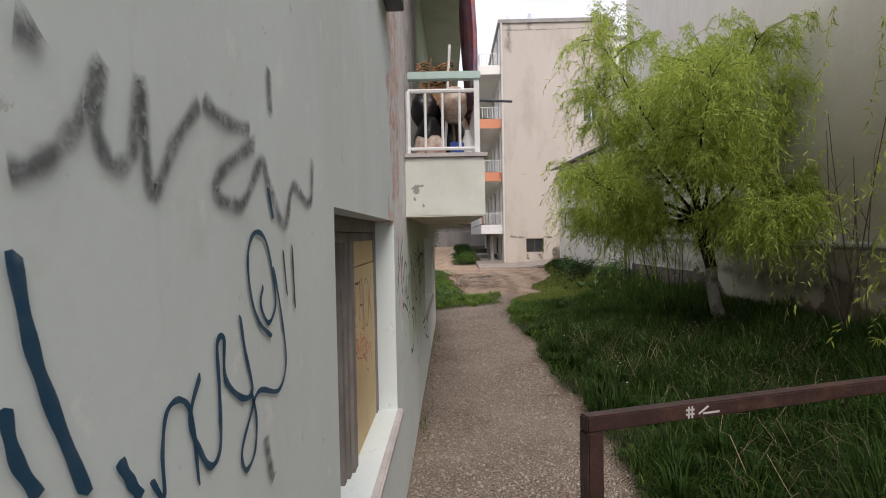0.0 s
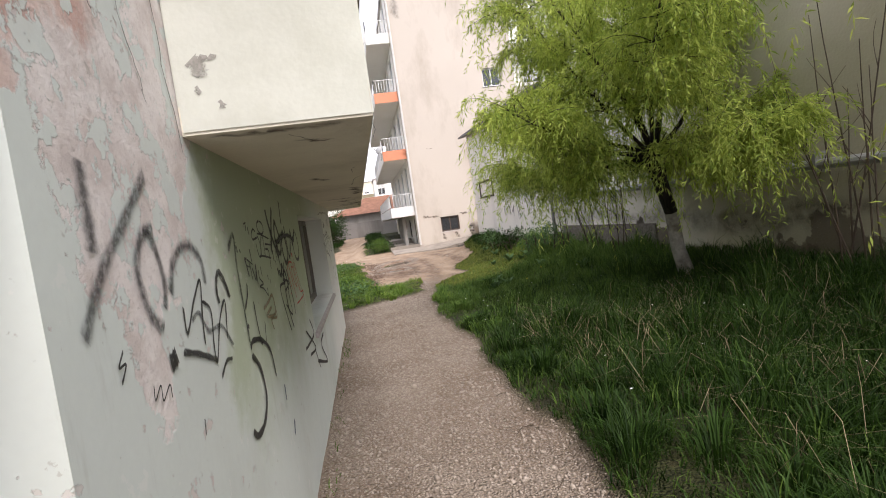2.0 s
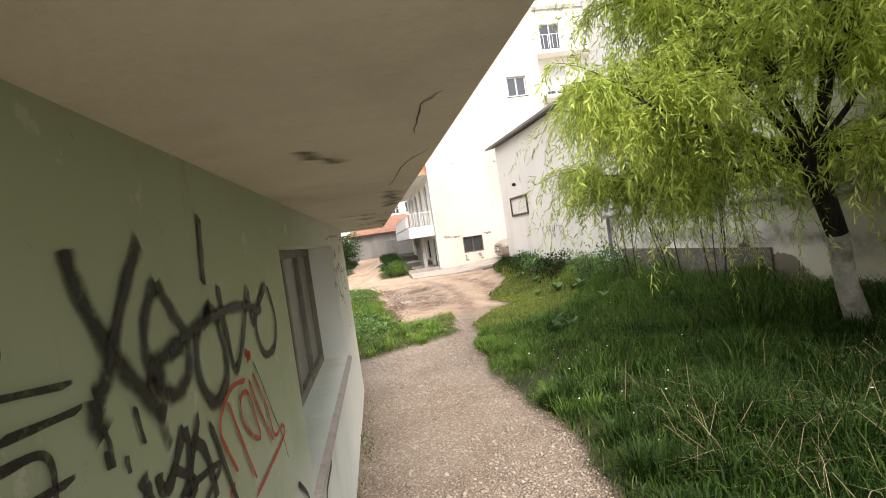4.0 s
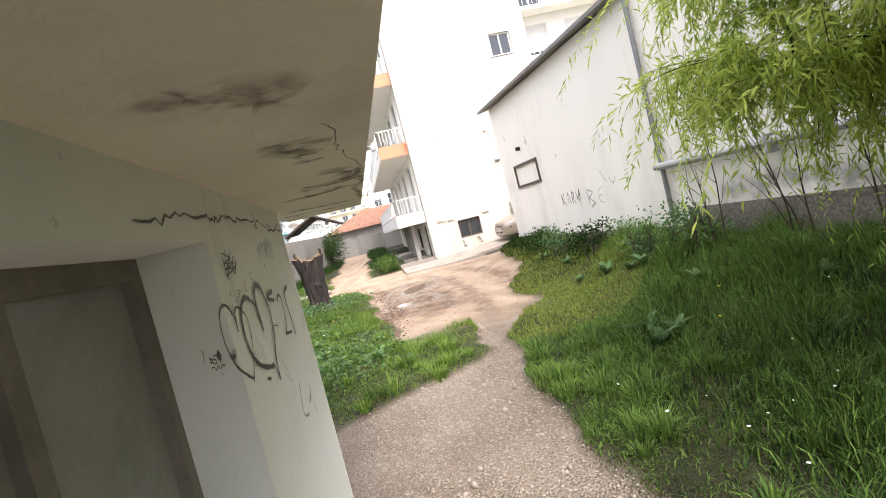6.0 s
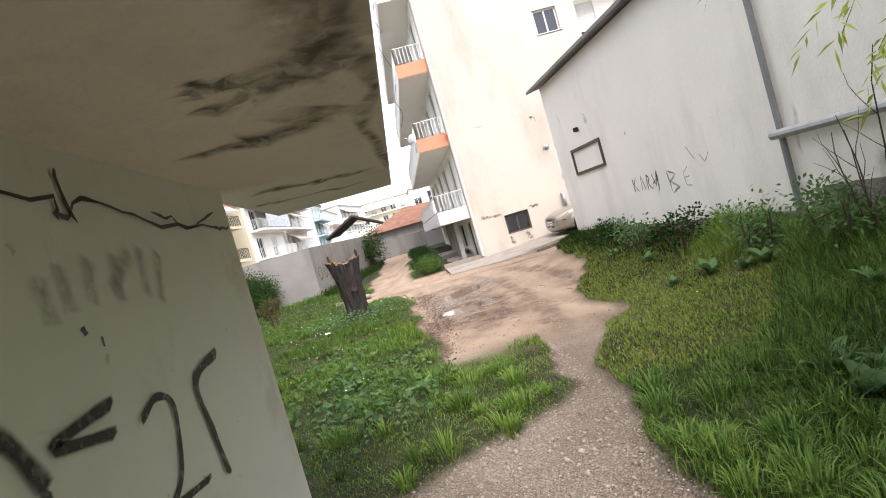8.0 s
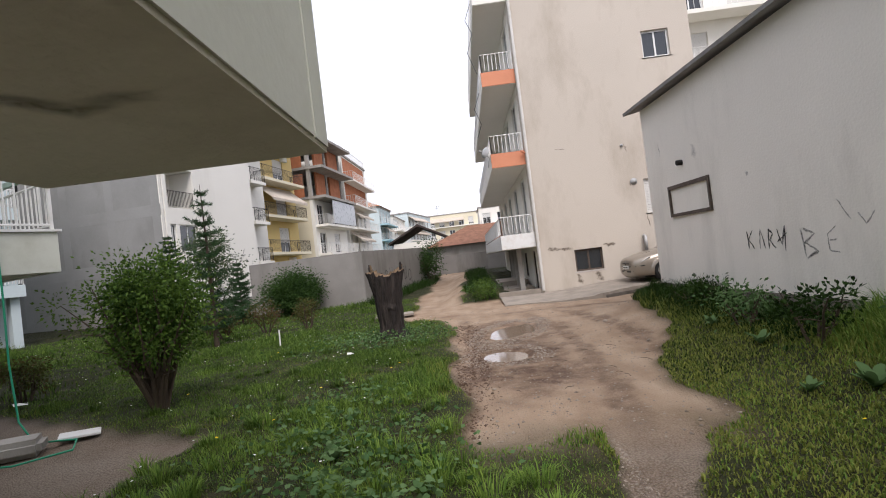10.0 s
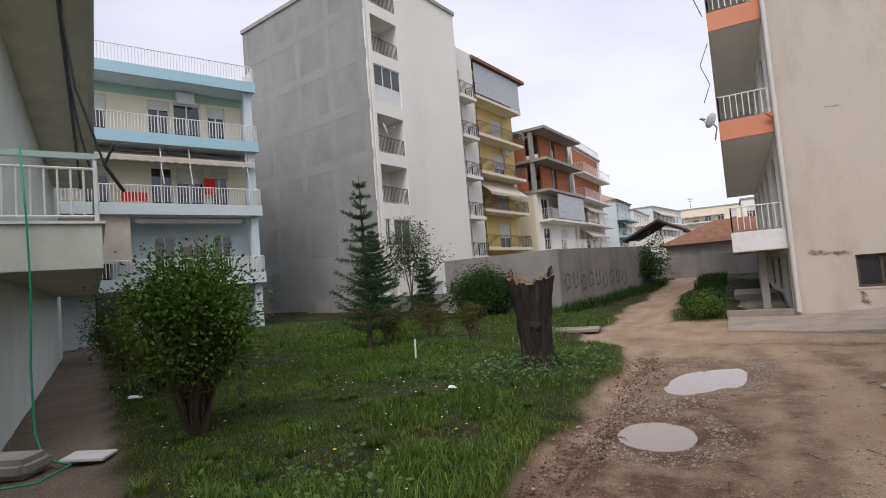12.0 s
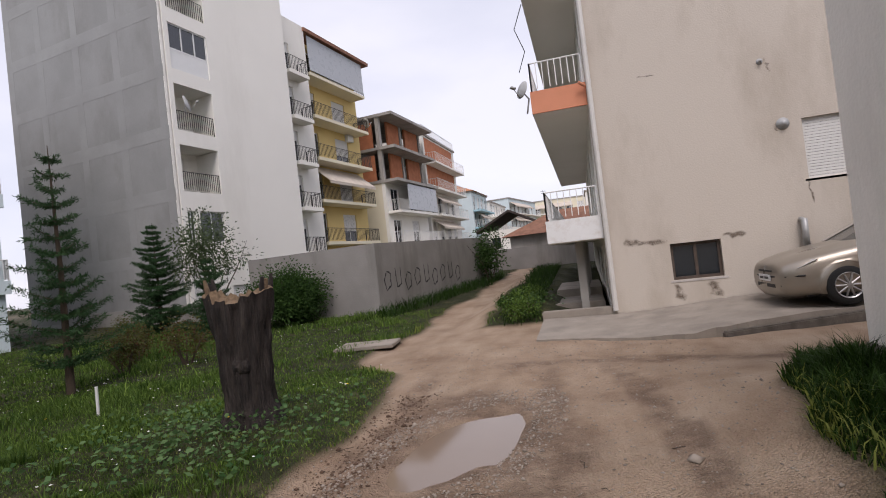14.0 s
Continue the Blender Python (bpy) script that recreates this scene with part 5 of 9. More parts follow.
far_block("distant_cream_building", "distant cream apartment building with balconies", -9.0, 150.0, 2, 14.0, 10, 13.0, M_CREAM, 4, M_WHITE, 5)
far_block("distant_white_block", "distant white building above the roofs", 3.5, 105.0, 0, 12.0, 10, 9.6, M_WHITE, 3, M_WHITE, 6)

# low houses at the end of the track
hut = root("old_house", pose(-2.2, 52.5, 0.4), "old low house with a brown tiled hip roof", "house")
put("wall", Geo().box(0.0, 0, -0.2, 9.0, 6.0, 2.3), M_CONC, hut)
put("roof", Geo().add([(-0.5, -0.5, 2.3), (9.5, -0.5, 2.3), (9.5, 6.5, 2.3), (-0.5, 6.5, 2.3), (3.0, 3.0, 3.9), (6.0, 3.0, 3.9)], [(0, 1, 5, 4), (1, 2, 5), (2, 3, 4, 5), (3, 0, 4), (3, 2, 1, 0)]), M_TILE, hut, "brown clay tile hip roof")
shed = root("gabled_house", pose(-8.4, 76.0, 0.9), "white house with an open dark gable roof", "house")
put("wall", pierced(Geo(), 0.0, 6.5, -0.2, 3.4, 0, 0.3, [(1.0, 2.0, 1.4, 2.6), (4.0, 5.0, 1.4, 2.6)]), M_WHITE, shed)
put("wall", Geo().box(0.0, 0.3, -0.2, 0.3, 8.0, 3.4).box(6.2, 0.3, -0.2, 6.5, 8.0, 3.4), M_WHITE, shed)
put("roof", Geo().prism([(-0.6, 3.35), (3.25, 5.3), (7.1, 3.35), (7.1, 3.55), (3.25, 5.55), (-0.6, 3.55)], -0.5, 8.3), mat("dark_roof_timber", (0.06, 0.045, 0.04), 0.9, var=0.3, bump=0.3), shed)
for u in (1.0, 4.0):
    window(shed, u, 1.4, 1.0, 1.2, 0.1, M_FRAMEB, panes=2)


# ---- plants ----
def fast_mesh(name, V, F, material):
    """A mesh from arrays; F holds rows of 3 or 4 corners, -1 for none."""
    me = bpy.data.meshes.new(name)
    V = np.asarray(V, np.float32)
    F = np.asarray(F, np.int32)
    keep = F >= 0
    tot = keep.sum(1)
    me.vertices.add(len(V))
    me.vertices.foreach_set("co", V.ravel())
    me.loops.add(int(tot.sum()))
    me.loops.foreach_set("vertex_index", F[keep])
    me.polygons.add(len(F))
    me.polygons.foreach_set("loop_start", np.concatenate([[0], np.cumsum(tot)[:-1]]).astype(np.int32))
    me.materials.append(material)
    me.update(calc_edges=True)
    return me


def blades(rng, x, y, h, w, lean, z=None):
    """Bent grass blades standing at x, y: arrays of corners and faces."""
    n = len(x)
    z = height(x, y) - 0.01 if z is None else z
    a = rng.uniform(0, 2 * np.pi, n)
    b = rng.uniform(0, 2 * np.pi, n)
    dx, dy = np.cos(a) * w * 0.5, np.sin(a) * w * 0.5
    lx, ly = np.cos(b) * lean * h, np.sin(b) * lean * h
    V = np.empty((n, 5, 3))
    V[:, 0] = np.stack([x - dx, y - dy, z], 1)
    V[:, 1] = np.stack([x + dx, y + dy, z], 1)
    V[:, 2] = np.stack([x + dx * 0.8 + lx * 0.35, y + dy * 0.8 + ly * 0.35, z + h * 0.6], 1)
    V[:, 3] = np.stack([x - dx * 0.8 + lx * 0.35, y - dy * 0.8 + ly * 0.35, z + h * 0.6], 1)
    V[:, 4] = np.stack([x + lx, y + ly, z + h * (1 - 0.35 * lean)], 1)
    k = np.arange(n)[:, None] * 5
    F = np.concatenate([np.concatenate([k, k + 1, k + 2, k + 3], 1), np.concatenate([k + 3, k + 2, k + 4, k * 0 - 1], 1)])
    return V.reshape(-1, 3), F


def leaf_quads(rng, P, D, length, width, droop=0.3):
    """Pointed leaves at points P along directions D."""
    n = len(P)
    D = D / (np.linalg.norm(D, axis=1, keepdims=True) + 1e-9)
    R = rng.normal(size=(n, 3))
    S = np.cross(D, R)
    S /= np.linalg.norm(S, axis=1, keepdims=True) + 1e-9
    L = (length * rng.uniform(0.7, 1.25, n))[:, None]
    W = (width * rng.uniform(0.7, 1.2, n))[:, None]
    mid = P + D * L * 0.45
    tip = P + D * L
    tip[:, 2] -= (droop * L[:, 0]) * 0.5
    V = np.stack([P, mid + S * W * 0.5, tip, mid - S * W * 0.5], 1)
    k = np.arange(n)[:, None] * 4
    return V.reshape(-1, 3), np.concatenate([k, k + 1, k + 2, k + 3], 1)


def in_grass(x, y):
    return (path_mask(x, y) < 0.35) & (mud_mask(x, y) < 0.35)


def stuff(name, me, label, cat):
    return tagged(new(name, me), label, cat, kind="stuff")


rng = np.random.default_rng(7)


def clumped(rng, n, x0, x1, y0, y1, sharp=1.0):
    """Random places, denser in patches."""
    x, y = rng.uniform(x0, x1, n * 2), rng.uniform(y0, y1, n * 2)
    w = 0.5 + 0.5 * wob(x, y, 1.7) * 0.6 + 0.4 * wob(x, y, 4.4, 3.0) * 0.5
    k = rng.uniform(0, 1, n * 2) < np.clip(w, 0.12, 1) ** sharp
    return x[k][:n], y[k][:n]


def tufts(n, per, area, tall, spread, keep):
    """Tussocks: blades that lean outwards from common roots."""
    cx, cy = clumped(rng, n, *area, 1.6)
    k = keep(cx, cy)
    cx, cy = cx[k], cy[k]
    size = rng.uniform(0.6, 1.3, len(cx))
    cx, cy, size = np.repeat(cx, per), np.repeat(cy, per), np.repeat(size, per)
    m = len(cx)
    a, q = rng.uniform(0, 2 * np.pi, m), np.sqrt(rng.uniform(0, 1, m))
    x, y = cx + np.cos(a) * q * spread * 0.5 * size, cy + np.sin(a) * q * spread * 0.5 * size
    h = tall * size * rng.uniform(0.5, 1.15, m) * (1 - 0.35 * q)
    w, out = rng.uniform(0.005, 0.011, m), h * (0.15 + 0.75 * q) * rng.uniform(0.6, 1.3, m)
    z = height(x, y) - 0.01
    dx, dy = -np.sin(a) * w * 0.5, np.cos(a) * w * 0.5
    V = np.empty((m, 5, 3))
    V[:, 0], V[:, 1] = np.stack([x - dx, y - dy, z], 1), np.stack([x + dx, y + dy, z], 1)
    mx, my = x + np.cos(a) * out * 0.35, y + np.sin(a) * out * 0.35
    V[:, 2], V[:, 3] = np.stack([mx + dx * 0.9, my + dy * 0.9, z + h * 0.62], 1), np.stack([mx - dx * 0.9, my - dy * 0.9, z + h * 0.62], 1)
    V[:, 4] = np.stack([x + np.cos(a) * out, y + np.sin(a) * out, z + h * (1 - 0.25 * q)], 1)
    k = np.arange(m)[:, None] * 5
    return V.reshape(-1, 3), np.concatenate([np.concatenate([k, k + 1, k + 2, k + 3], 1), np.concatenate([k + 3, k + 2, k + 4, k * 0 - 1], 1)])


def rank_end(x, y):
    """Where the rank grass stops and the trodden short grass begins."""
    return y < 13.2 + 0.5 * wob(x, y, 1.7) + 1.2 * step(3.0, 4.2, x)


def tall_grass():
    x, y = clumped(rng, 210000, 1.05, 6.0, -1.0, 14.8, 1.4)
    k = in_grass(x, y) & (x < house_x(y) - 0.05) & rank_end(x, y)
    x, y = x[k], y[k]
    n = len(x)
    far = step(1.3, 2.6, x)
    patch = 0.5 + 0.5 * wob(x, y, 1.3, 1.0)
    tuft = step(0.15, 0.7, wob(x, y, 3.3, 2.0))
    h = (0.07 + 0.10 * far + 0.14 * patch * far + 0.20 * tuft * (0.35 + 0.65 * far)) * rng.uniform(0.45, 1.45, n)
    h = h * (1 - 0.4 * step(8.0, 11.0, y) * step(4.4, 3.4, x))
    wide, bend = rng.uniform(0.004, 0.012, n), rng.uniform(0.15, 1.1, n)
    pick = rng.uniform(0, 1, n)
    # Shade near y 0-8 and light beyond are put into the blade tones.
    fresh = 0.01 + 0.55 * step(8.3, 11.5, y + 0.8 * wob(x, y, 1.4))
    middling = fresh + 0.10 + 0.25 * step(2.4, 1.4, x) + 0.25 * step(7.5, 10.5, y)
    for k, material, label in ((pick > middling, L_SHADEGRASS, "tall rank green grass darkened for shade between the path and the low house"), ((pick <= middling) & (pick > fresh), L_TURF, "rank green grass between the path and the low house"), (pick <= fresh, L_LITGRASS, "lush green grass, lightened for open light, between the path and the low house")):
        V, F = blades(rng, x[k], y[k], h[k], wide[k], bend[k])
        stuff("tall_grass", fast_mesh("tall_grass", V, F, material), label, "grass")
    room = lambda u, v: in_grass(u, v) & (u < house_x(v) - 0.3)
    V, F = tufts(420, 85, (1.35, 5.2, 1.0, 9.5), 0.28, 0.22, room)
    stuff("grass_tussocks", fast_mesh("grass_tussocks", V, F, L_SHADEGRASS), "green grass tussocks darkened for shade in the rank grass", "grass")
    V, F = tufts(260, 90, (1.35, 4.8, 8.6, 13.4), 0.18, 0.2, lambda u, v: room(u, v) & rank_end(u, v))
    stuff("grass_tussocks", fast_mesh("grass_tussocks", V, F, L_LITGRASS), "green grass tussocks beside the path", "grass")
    x, y = clumped(rng, 120000, 1.3, 5.4, 12.4, 24.0)
    k = in_grass(x, y) & (x < house_x(y) - 0.03) & ~(rank_end(x, y) & (y < 14))
    x, y = x[k], y[k]
    n = len(x)
    by_wall = step(1.2, 0.1, np.maximum(house_x(y), 4.9 - 0.03 * y) - x)
    h = (0.05 + 0.42 * by_wall * (0.4 + 0.6 * step(-0.2, 0.5, wob(x, y, 1.5)))) * rng.uniform(0.5, 1.4, n)
    wall_side = rng.uniform(0, 1, n) < 0.25 + by_wall
    # Past y 17 the grass by the wall takes the shade-dark tone.
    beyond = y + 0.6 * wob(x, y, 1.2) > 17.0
    for k, material, name, label in ((wall_side & ~beyond, L_LAWN, "verge_grass", "rank green grass growing along the low house wall"), (wall_side & beyond, L_SHADEGRASS, "verge_grass", "dark rank grass at the end of the low house"), (~wall_side, L_MOSSY, "short_grass", "short yellowed trodden grass beside the path")):
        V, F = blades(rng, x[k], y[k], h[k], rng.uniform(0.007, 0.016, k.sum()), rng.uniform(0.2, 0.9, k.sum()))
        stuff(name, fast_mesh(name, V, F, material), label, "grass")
    x, y = clumped(rng, 1700, -0.31, -0.2, 0.5, 10.4, 4.0)
    V, F = blades(rng, x, y, rng.uniform(0.02, 0.09, len(x)), rng.uniform(0.004, 0.009, len(x)), rng.uniform(0.3, 1.2, len(x)))
    stuff("wall_foot_weeds", fast_mesh("wall_foot_weeds", V, F, L_TURF), "thin weeds and grass at the foot of the house wall", "weeds")


def corner_clump():
    n = 3400
    a, q = rng.uniform(0, 2 * np.pi, n), np.sqrt(rng.uniform(0, 1, n))
    x, y = 4.62 + 0.42 * q * np.cos(a), 22.5 + 0.8 * q * np.sin(a)
    k = (x < house_x(y) - 0.02) | (y > HOUSE_Y + 0.03)
    x, y, q = x[k], y[k], q[k]
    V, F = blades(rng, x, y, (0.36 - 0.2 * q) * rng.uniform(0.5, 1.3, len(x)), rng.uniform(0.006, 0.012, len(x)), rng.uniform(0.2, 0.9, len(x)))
    stuff("corner_grass", fast_mesh("corner_grass", V, F, L_SHADEGRASS), "thick clump of tall grass at the house corner", "grass")


def lawn():
    parts = {"fresh": [], "dark": [], "straw": []}
    for n, x0, x1, y0, y1, hh, ww in ((230000, -7.5, 1.6, 11.2, 25.5, 0.085, 0.008), (60000, -18.0, 0.5, 24.0, 33.5, 0.12, 0.015), (40000, -26.0, -7.0, 16.5, 33.0, 0.12, 0.017)):
        x, y = clumped(rng, n, x0, x1, y0, y1)
        k = in_grass(x, y) & ~((x < WX) & (y < 10.7))
        x, y = x[k], y[k]
        m = len(x)
        patch = step(0.05, 0.55, wob(x, y, 0.8, 4.0))
        h = hh * (0.45 + 1.2 * patch + 1.6 * step(0.3, 0.8, wob(x, y, 2.6, 1.0)) * step(21, 13, y)) * rng.uniform(0.45, 1.5, m)
        worn = step(0.25, 0.7, wob(x, y, 1.9, 6.0)) * step(27, 20, y) * step(-4.5, -1.5, x) * 0.7 + 0.35 * np.clip(path_mask(x + 0.25, y) + path_mask(x, y - 0.3) + mud_mask(x + 0.3, y), 0, 1)
        # Dimmer light across the outer lawn is put into darker blades.
        dark = 0.12 + 0.70 * np.maximum(step(15.5, 20.0, y), step(-1.5, -4.0, x)) * (1 - 0.45 * step(0.1, 0.6, wob(x, y, 0.9, 2.0)))
        pick = rng.uniform(0, 1, m)
        h = h * (1 - 0.55 * np.clip(worn, 0, 1))
        kind = np.where(pick < 0.8 * worn, 2, np.where(rng.uniform(0, 1, m) < dark, 1, 0))
        wide, bend = ww * rng.uniform(0.7, 1.3, m), rng.uniform(0.15, 0.9, m)
        for i, key in enumerate(parts):
            k = kind == i
            parts[key].append(blades(rng, x[k], y[k], h[k], wide[k], bend[k]))
    room = lambda u, v: in_grass(u, v) & ~((u < WX + 0.1) & (v < 11.0))
    parts["fresh"].append(tufts(210, 85, (-3.5, 1.0, 11.2, 17.0), 0.20, 0.2, room))
    parts["dark"].append(tufts(110, 80, (-5.5, 0.6, 11.6, 22.0), 0.17, 0.2, room))
    for key, material, label in (("fresh", L_LAWN, "uneven fresh green lawn with weeds and daisies"), ("dark", L_TURF, "green turf of the garden, darkened for dimmer light"), ("straw", L_MOSSY, "yellowed worn patches in the lawn")):
        off, Vs, Fs = 0, [], []
        for V, F in parts[key]:
            Vs.append(V)
            Fs.append(np.where(F >= 0, F + off, -1))
            off += len(V)
        stuff("lawn_grass", fast_mesh("lawn_grass", np.concatenate(Vs), np.concatenate(Fs), material), label, "grass")
    x, y = clumped(rng, 7000, 0.2, 1.35, 29.3, 42.0, 2.0)
    k = x > 0.35 + 0.3 * wob(x, y, 1.1)
    x, y = x[k], y[k]
    V, F = blades(rng, x, y, rng.uniform(0.1, 0.42, len(x)), rng.uniform(0.01, 0.02, len(x)), rng.uniform(0.2, 0.9, len(x)))
    stuff("track_verge_grass", fast_mesh("track_verge_grass", V, F, L_SHADEGRASS), "green weeds on the bank beside the track", "grass")
    x, y = rng.uniform(-4.2, -1.4, 9000), rng.uniform(32.5, 47.0, 9000)
    k = (x > -4.1 + (y - 33.6) * 0.26) & (x < -3.0 + (y - 33.6) * 0.26)
    x, y = x[k], y[k]
    V, F = blades(rng, x, y, rng.uniform(0.1, 0.5, len(x)), rng.uniform(0.012, 0.025, len(x)), rng.uniform(0.2, 0.9, len(x)))
    stuff("wall_foot_grass", fast_mesh("wall_foot_grass", V, F, L_SHADEGRASS), "grass at the foot of the boundary wall", "grass")


def sparse_things():
    x, y = clumped(rng, 2600, 1.8, 5.0, 1.5, 8.5, 2.2)
    k = in_grass(x, y)
    x, y = x[k], y[k]
    V, F = blades(rng, x, y, rng.uniform(0.2, 0.6, len(x)), rng.uniform(0.003, 0.006, len(x)), rng.uniform(0.6, 2.0, len(x)))
    stuff("dry_stalks", fast_mesh("dry_stalks", V, F, L_DRY), "pale dry stalks lying through the green grass", "dry grass")
    x, y = clumped(rng, 700, -7.0, 4.5, 11.5, 26.0, 2.0)
    k = in_grass(x, y)
    x, y = x[k], y[k]
    V, F = blades(rng, x, y, rng.uniform(0.08, 0.2, len(x)), rng.uniform(0.003, 0.006, len(x)), rng.uniform(0.4, 1.3, len(x)))
    stuff("dry_stalks", fast_mesh("dry_stalks", V, F, L_DRY), "straw-coloured dry blades in the lawn", "dry grass")
    for name, n, box, size, material, label in (("daisies", 600, (-16, -0.5, 14.5, 32), 0.011, L_DAISY, "small white daisies scattered in the lawn"), ("daisies", 60, (1.5, 4.2, 5.0, 12), 0.009, L_DAISY, "small white flowers in the tall grass"),
                                                ("dandelions", 26, (-8, 3.6, 11.5, 26), 0.014, L_DANDY, "yellow dandelion flowers in the grass")):
        x, y = rng.uniform(box[0], box[1], n), rng.uniform(box[2], box[3], n)
        k = in_grass(x, y)
        x, y = x[k], y[k]
        m = len(x)
        z = height(x, y) + rng.uniform(0.07, 0.2, m)
        ang = np.arange(6) * np.pi / 3
        s = size * rng.uniform(0.8, 1.4, m)[:, None]
        tl = rng.uniform(-0.3, 0.3, (m, 1))
        ring = np.stack([x[:, None] + s * np.cos(ang), y[:, None] + s * np.sin(ang), z[:, None] + s * tl * np.cos(ang)], -1)
        top = np.stack([x, y, z + s[:, 0] * 0.45], -1)[:, None]
        V = np.concatenate([ring, top], 1).reshape(-1, 3)
        kk = np.arange(m)[:, None] * 7
        F = np.concatenate([np.concatenate([kk + i, kk + (i + 1) % 6, kk + 6], 1) for i in range(6)])
        stuff(name, fast_mesh(name, V, F, material), label, "flowers")
    for cx, cy, r, n in ((-0.8, 15.6, 0.9, 450), (-1.2, 17.0, 0.8, 250), (-1.5, 22.3, 1.5, 1300), (-0.6, 14.3, 0.8, 700), (0.9, 31.0, 0.6, 600)):
        x, y = cx + rng.normal(size=n) * r * 0.55, cy + rng.normal(size=n) * r * 0.55
        k = in_grass(x, y)
        x, y = x[k], y[k]
        m = len(x)
        P = np.stack([x, y, height(x, y) + rng.uniform(0.02, 0.2, m)], 1)
        D = np.stack([rng.normal(size=m), rng.normal(size=m), rng.uniform(-0.1, 0.7, m)], 1)
        V, F = leaf_quads(rng, P, D, 0.07, 0.045)
        stuff("low_weeds", fast_mesh("low_weeds", V, F, L_WEED), "low broad-leaved weeds forming a dark green patch", "weeds")


def dock_plant():
    """A rosette of long broad leaves, each a bent strip with a raised midrib."""
    g = root("dock_plant", pose(0, 0, 0), "broad-leaved dock plant standing in the grass", "plant", "dock plants in the grass")
    r = random.Random(3)
    for i in range(11):
        a = i * 2.4 + r.uniform(-0.3, 0.3)
        L, W, up = r.uniform(0.14, 0.26), r.uniform(0.05, 0.075), r.uniform(0.9, 1.9)
        v, f = [], []
        for s in range(6):
            t = s / 5
            d = L * t
            zz = d * up - 2.2 * d * d * up
            w = W * math.sin(math.pi * min(0.97, 0.12 + 0.88 * t)) * 0.8 + 0.004
            for k, o in ((-1, 0.015), (0, 0.0), (1, 0.015)):
                v.append((d, k * w, max(0.01, zz + o)))
        for s in range(5):
            for k in range(2):
                q = s * 3 + k
                f.append((q, q + 1, q + 4, q + 3))
        o = put("leaf", Geo().add(v, f), L_WEED, g, smooth=True)
        o.matrix_local = pose(0, 0, 0, 0, 0, math.degrees(a))
    return g


def limb(g, p0, d, L, r0, r1, r, bend=0.25, n=6, up=0.0):
    """A crooked tapered limb; returns its points."""
    pts, p = [Vector(p0)], Vector(p0)
    d = Vector(d).normalized()
    for i in range(n):
        d = (d + Vector((r.uniform(-bend, bend), r.uniform(-bend, bend), r.uniform(-bend, bend) + up))).normalized()
        p = p + d * L / n
        pts.append(p.copy())
    g.tube(pts, [r0 + (r1 - r0) * i / n for i in range(n + 1)], 7)
    return pts


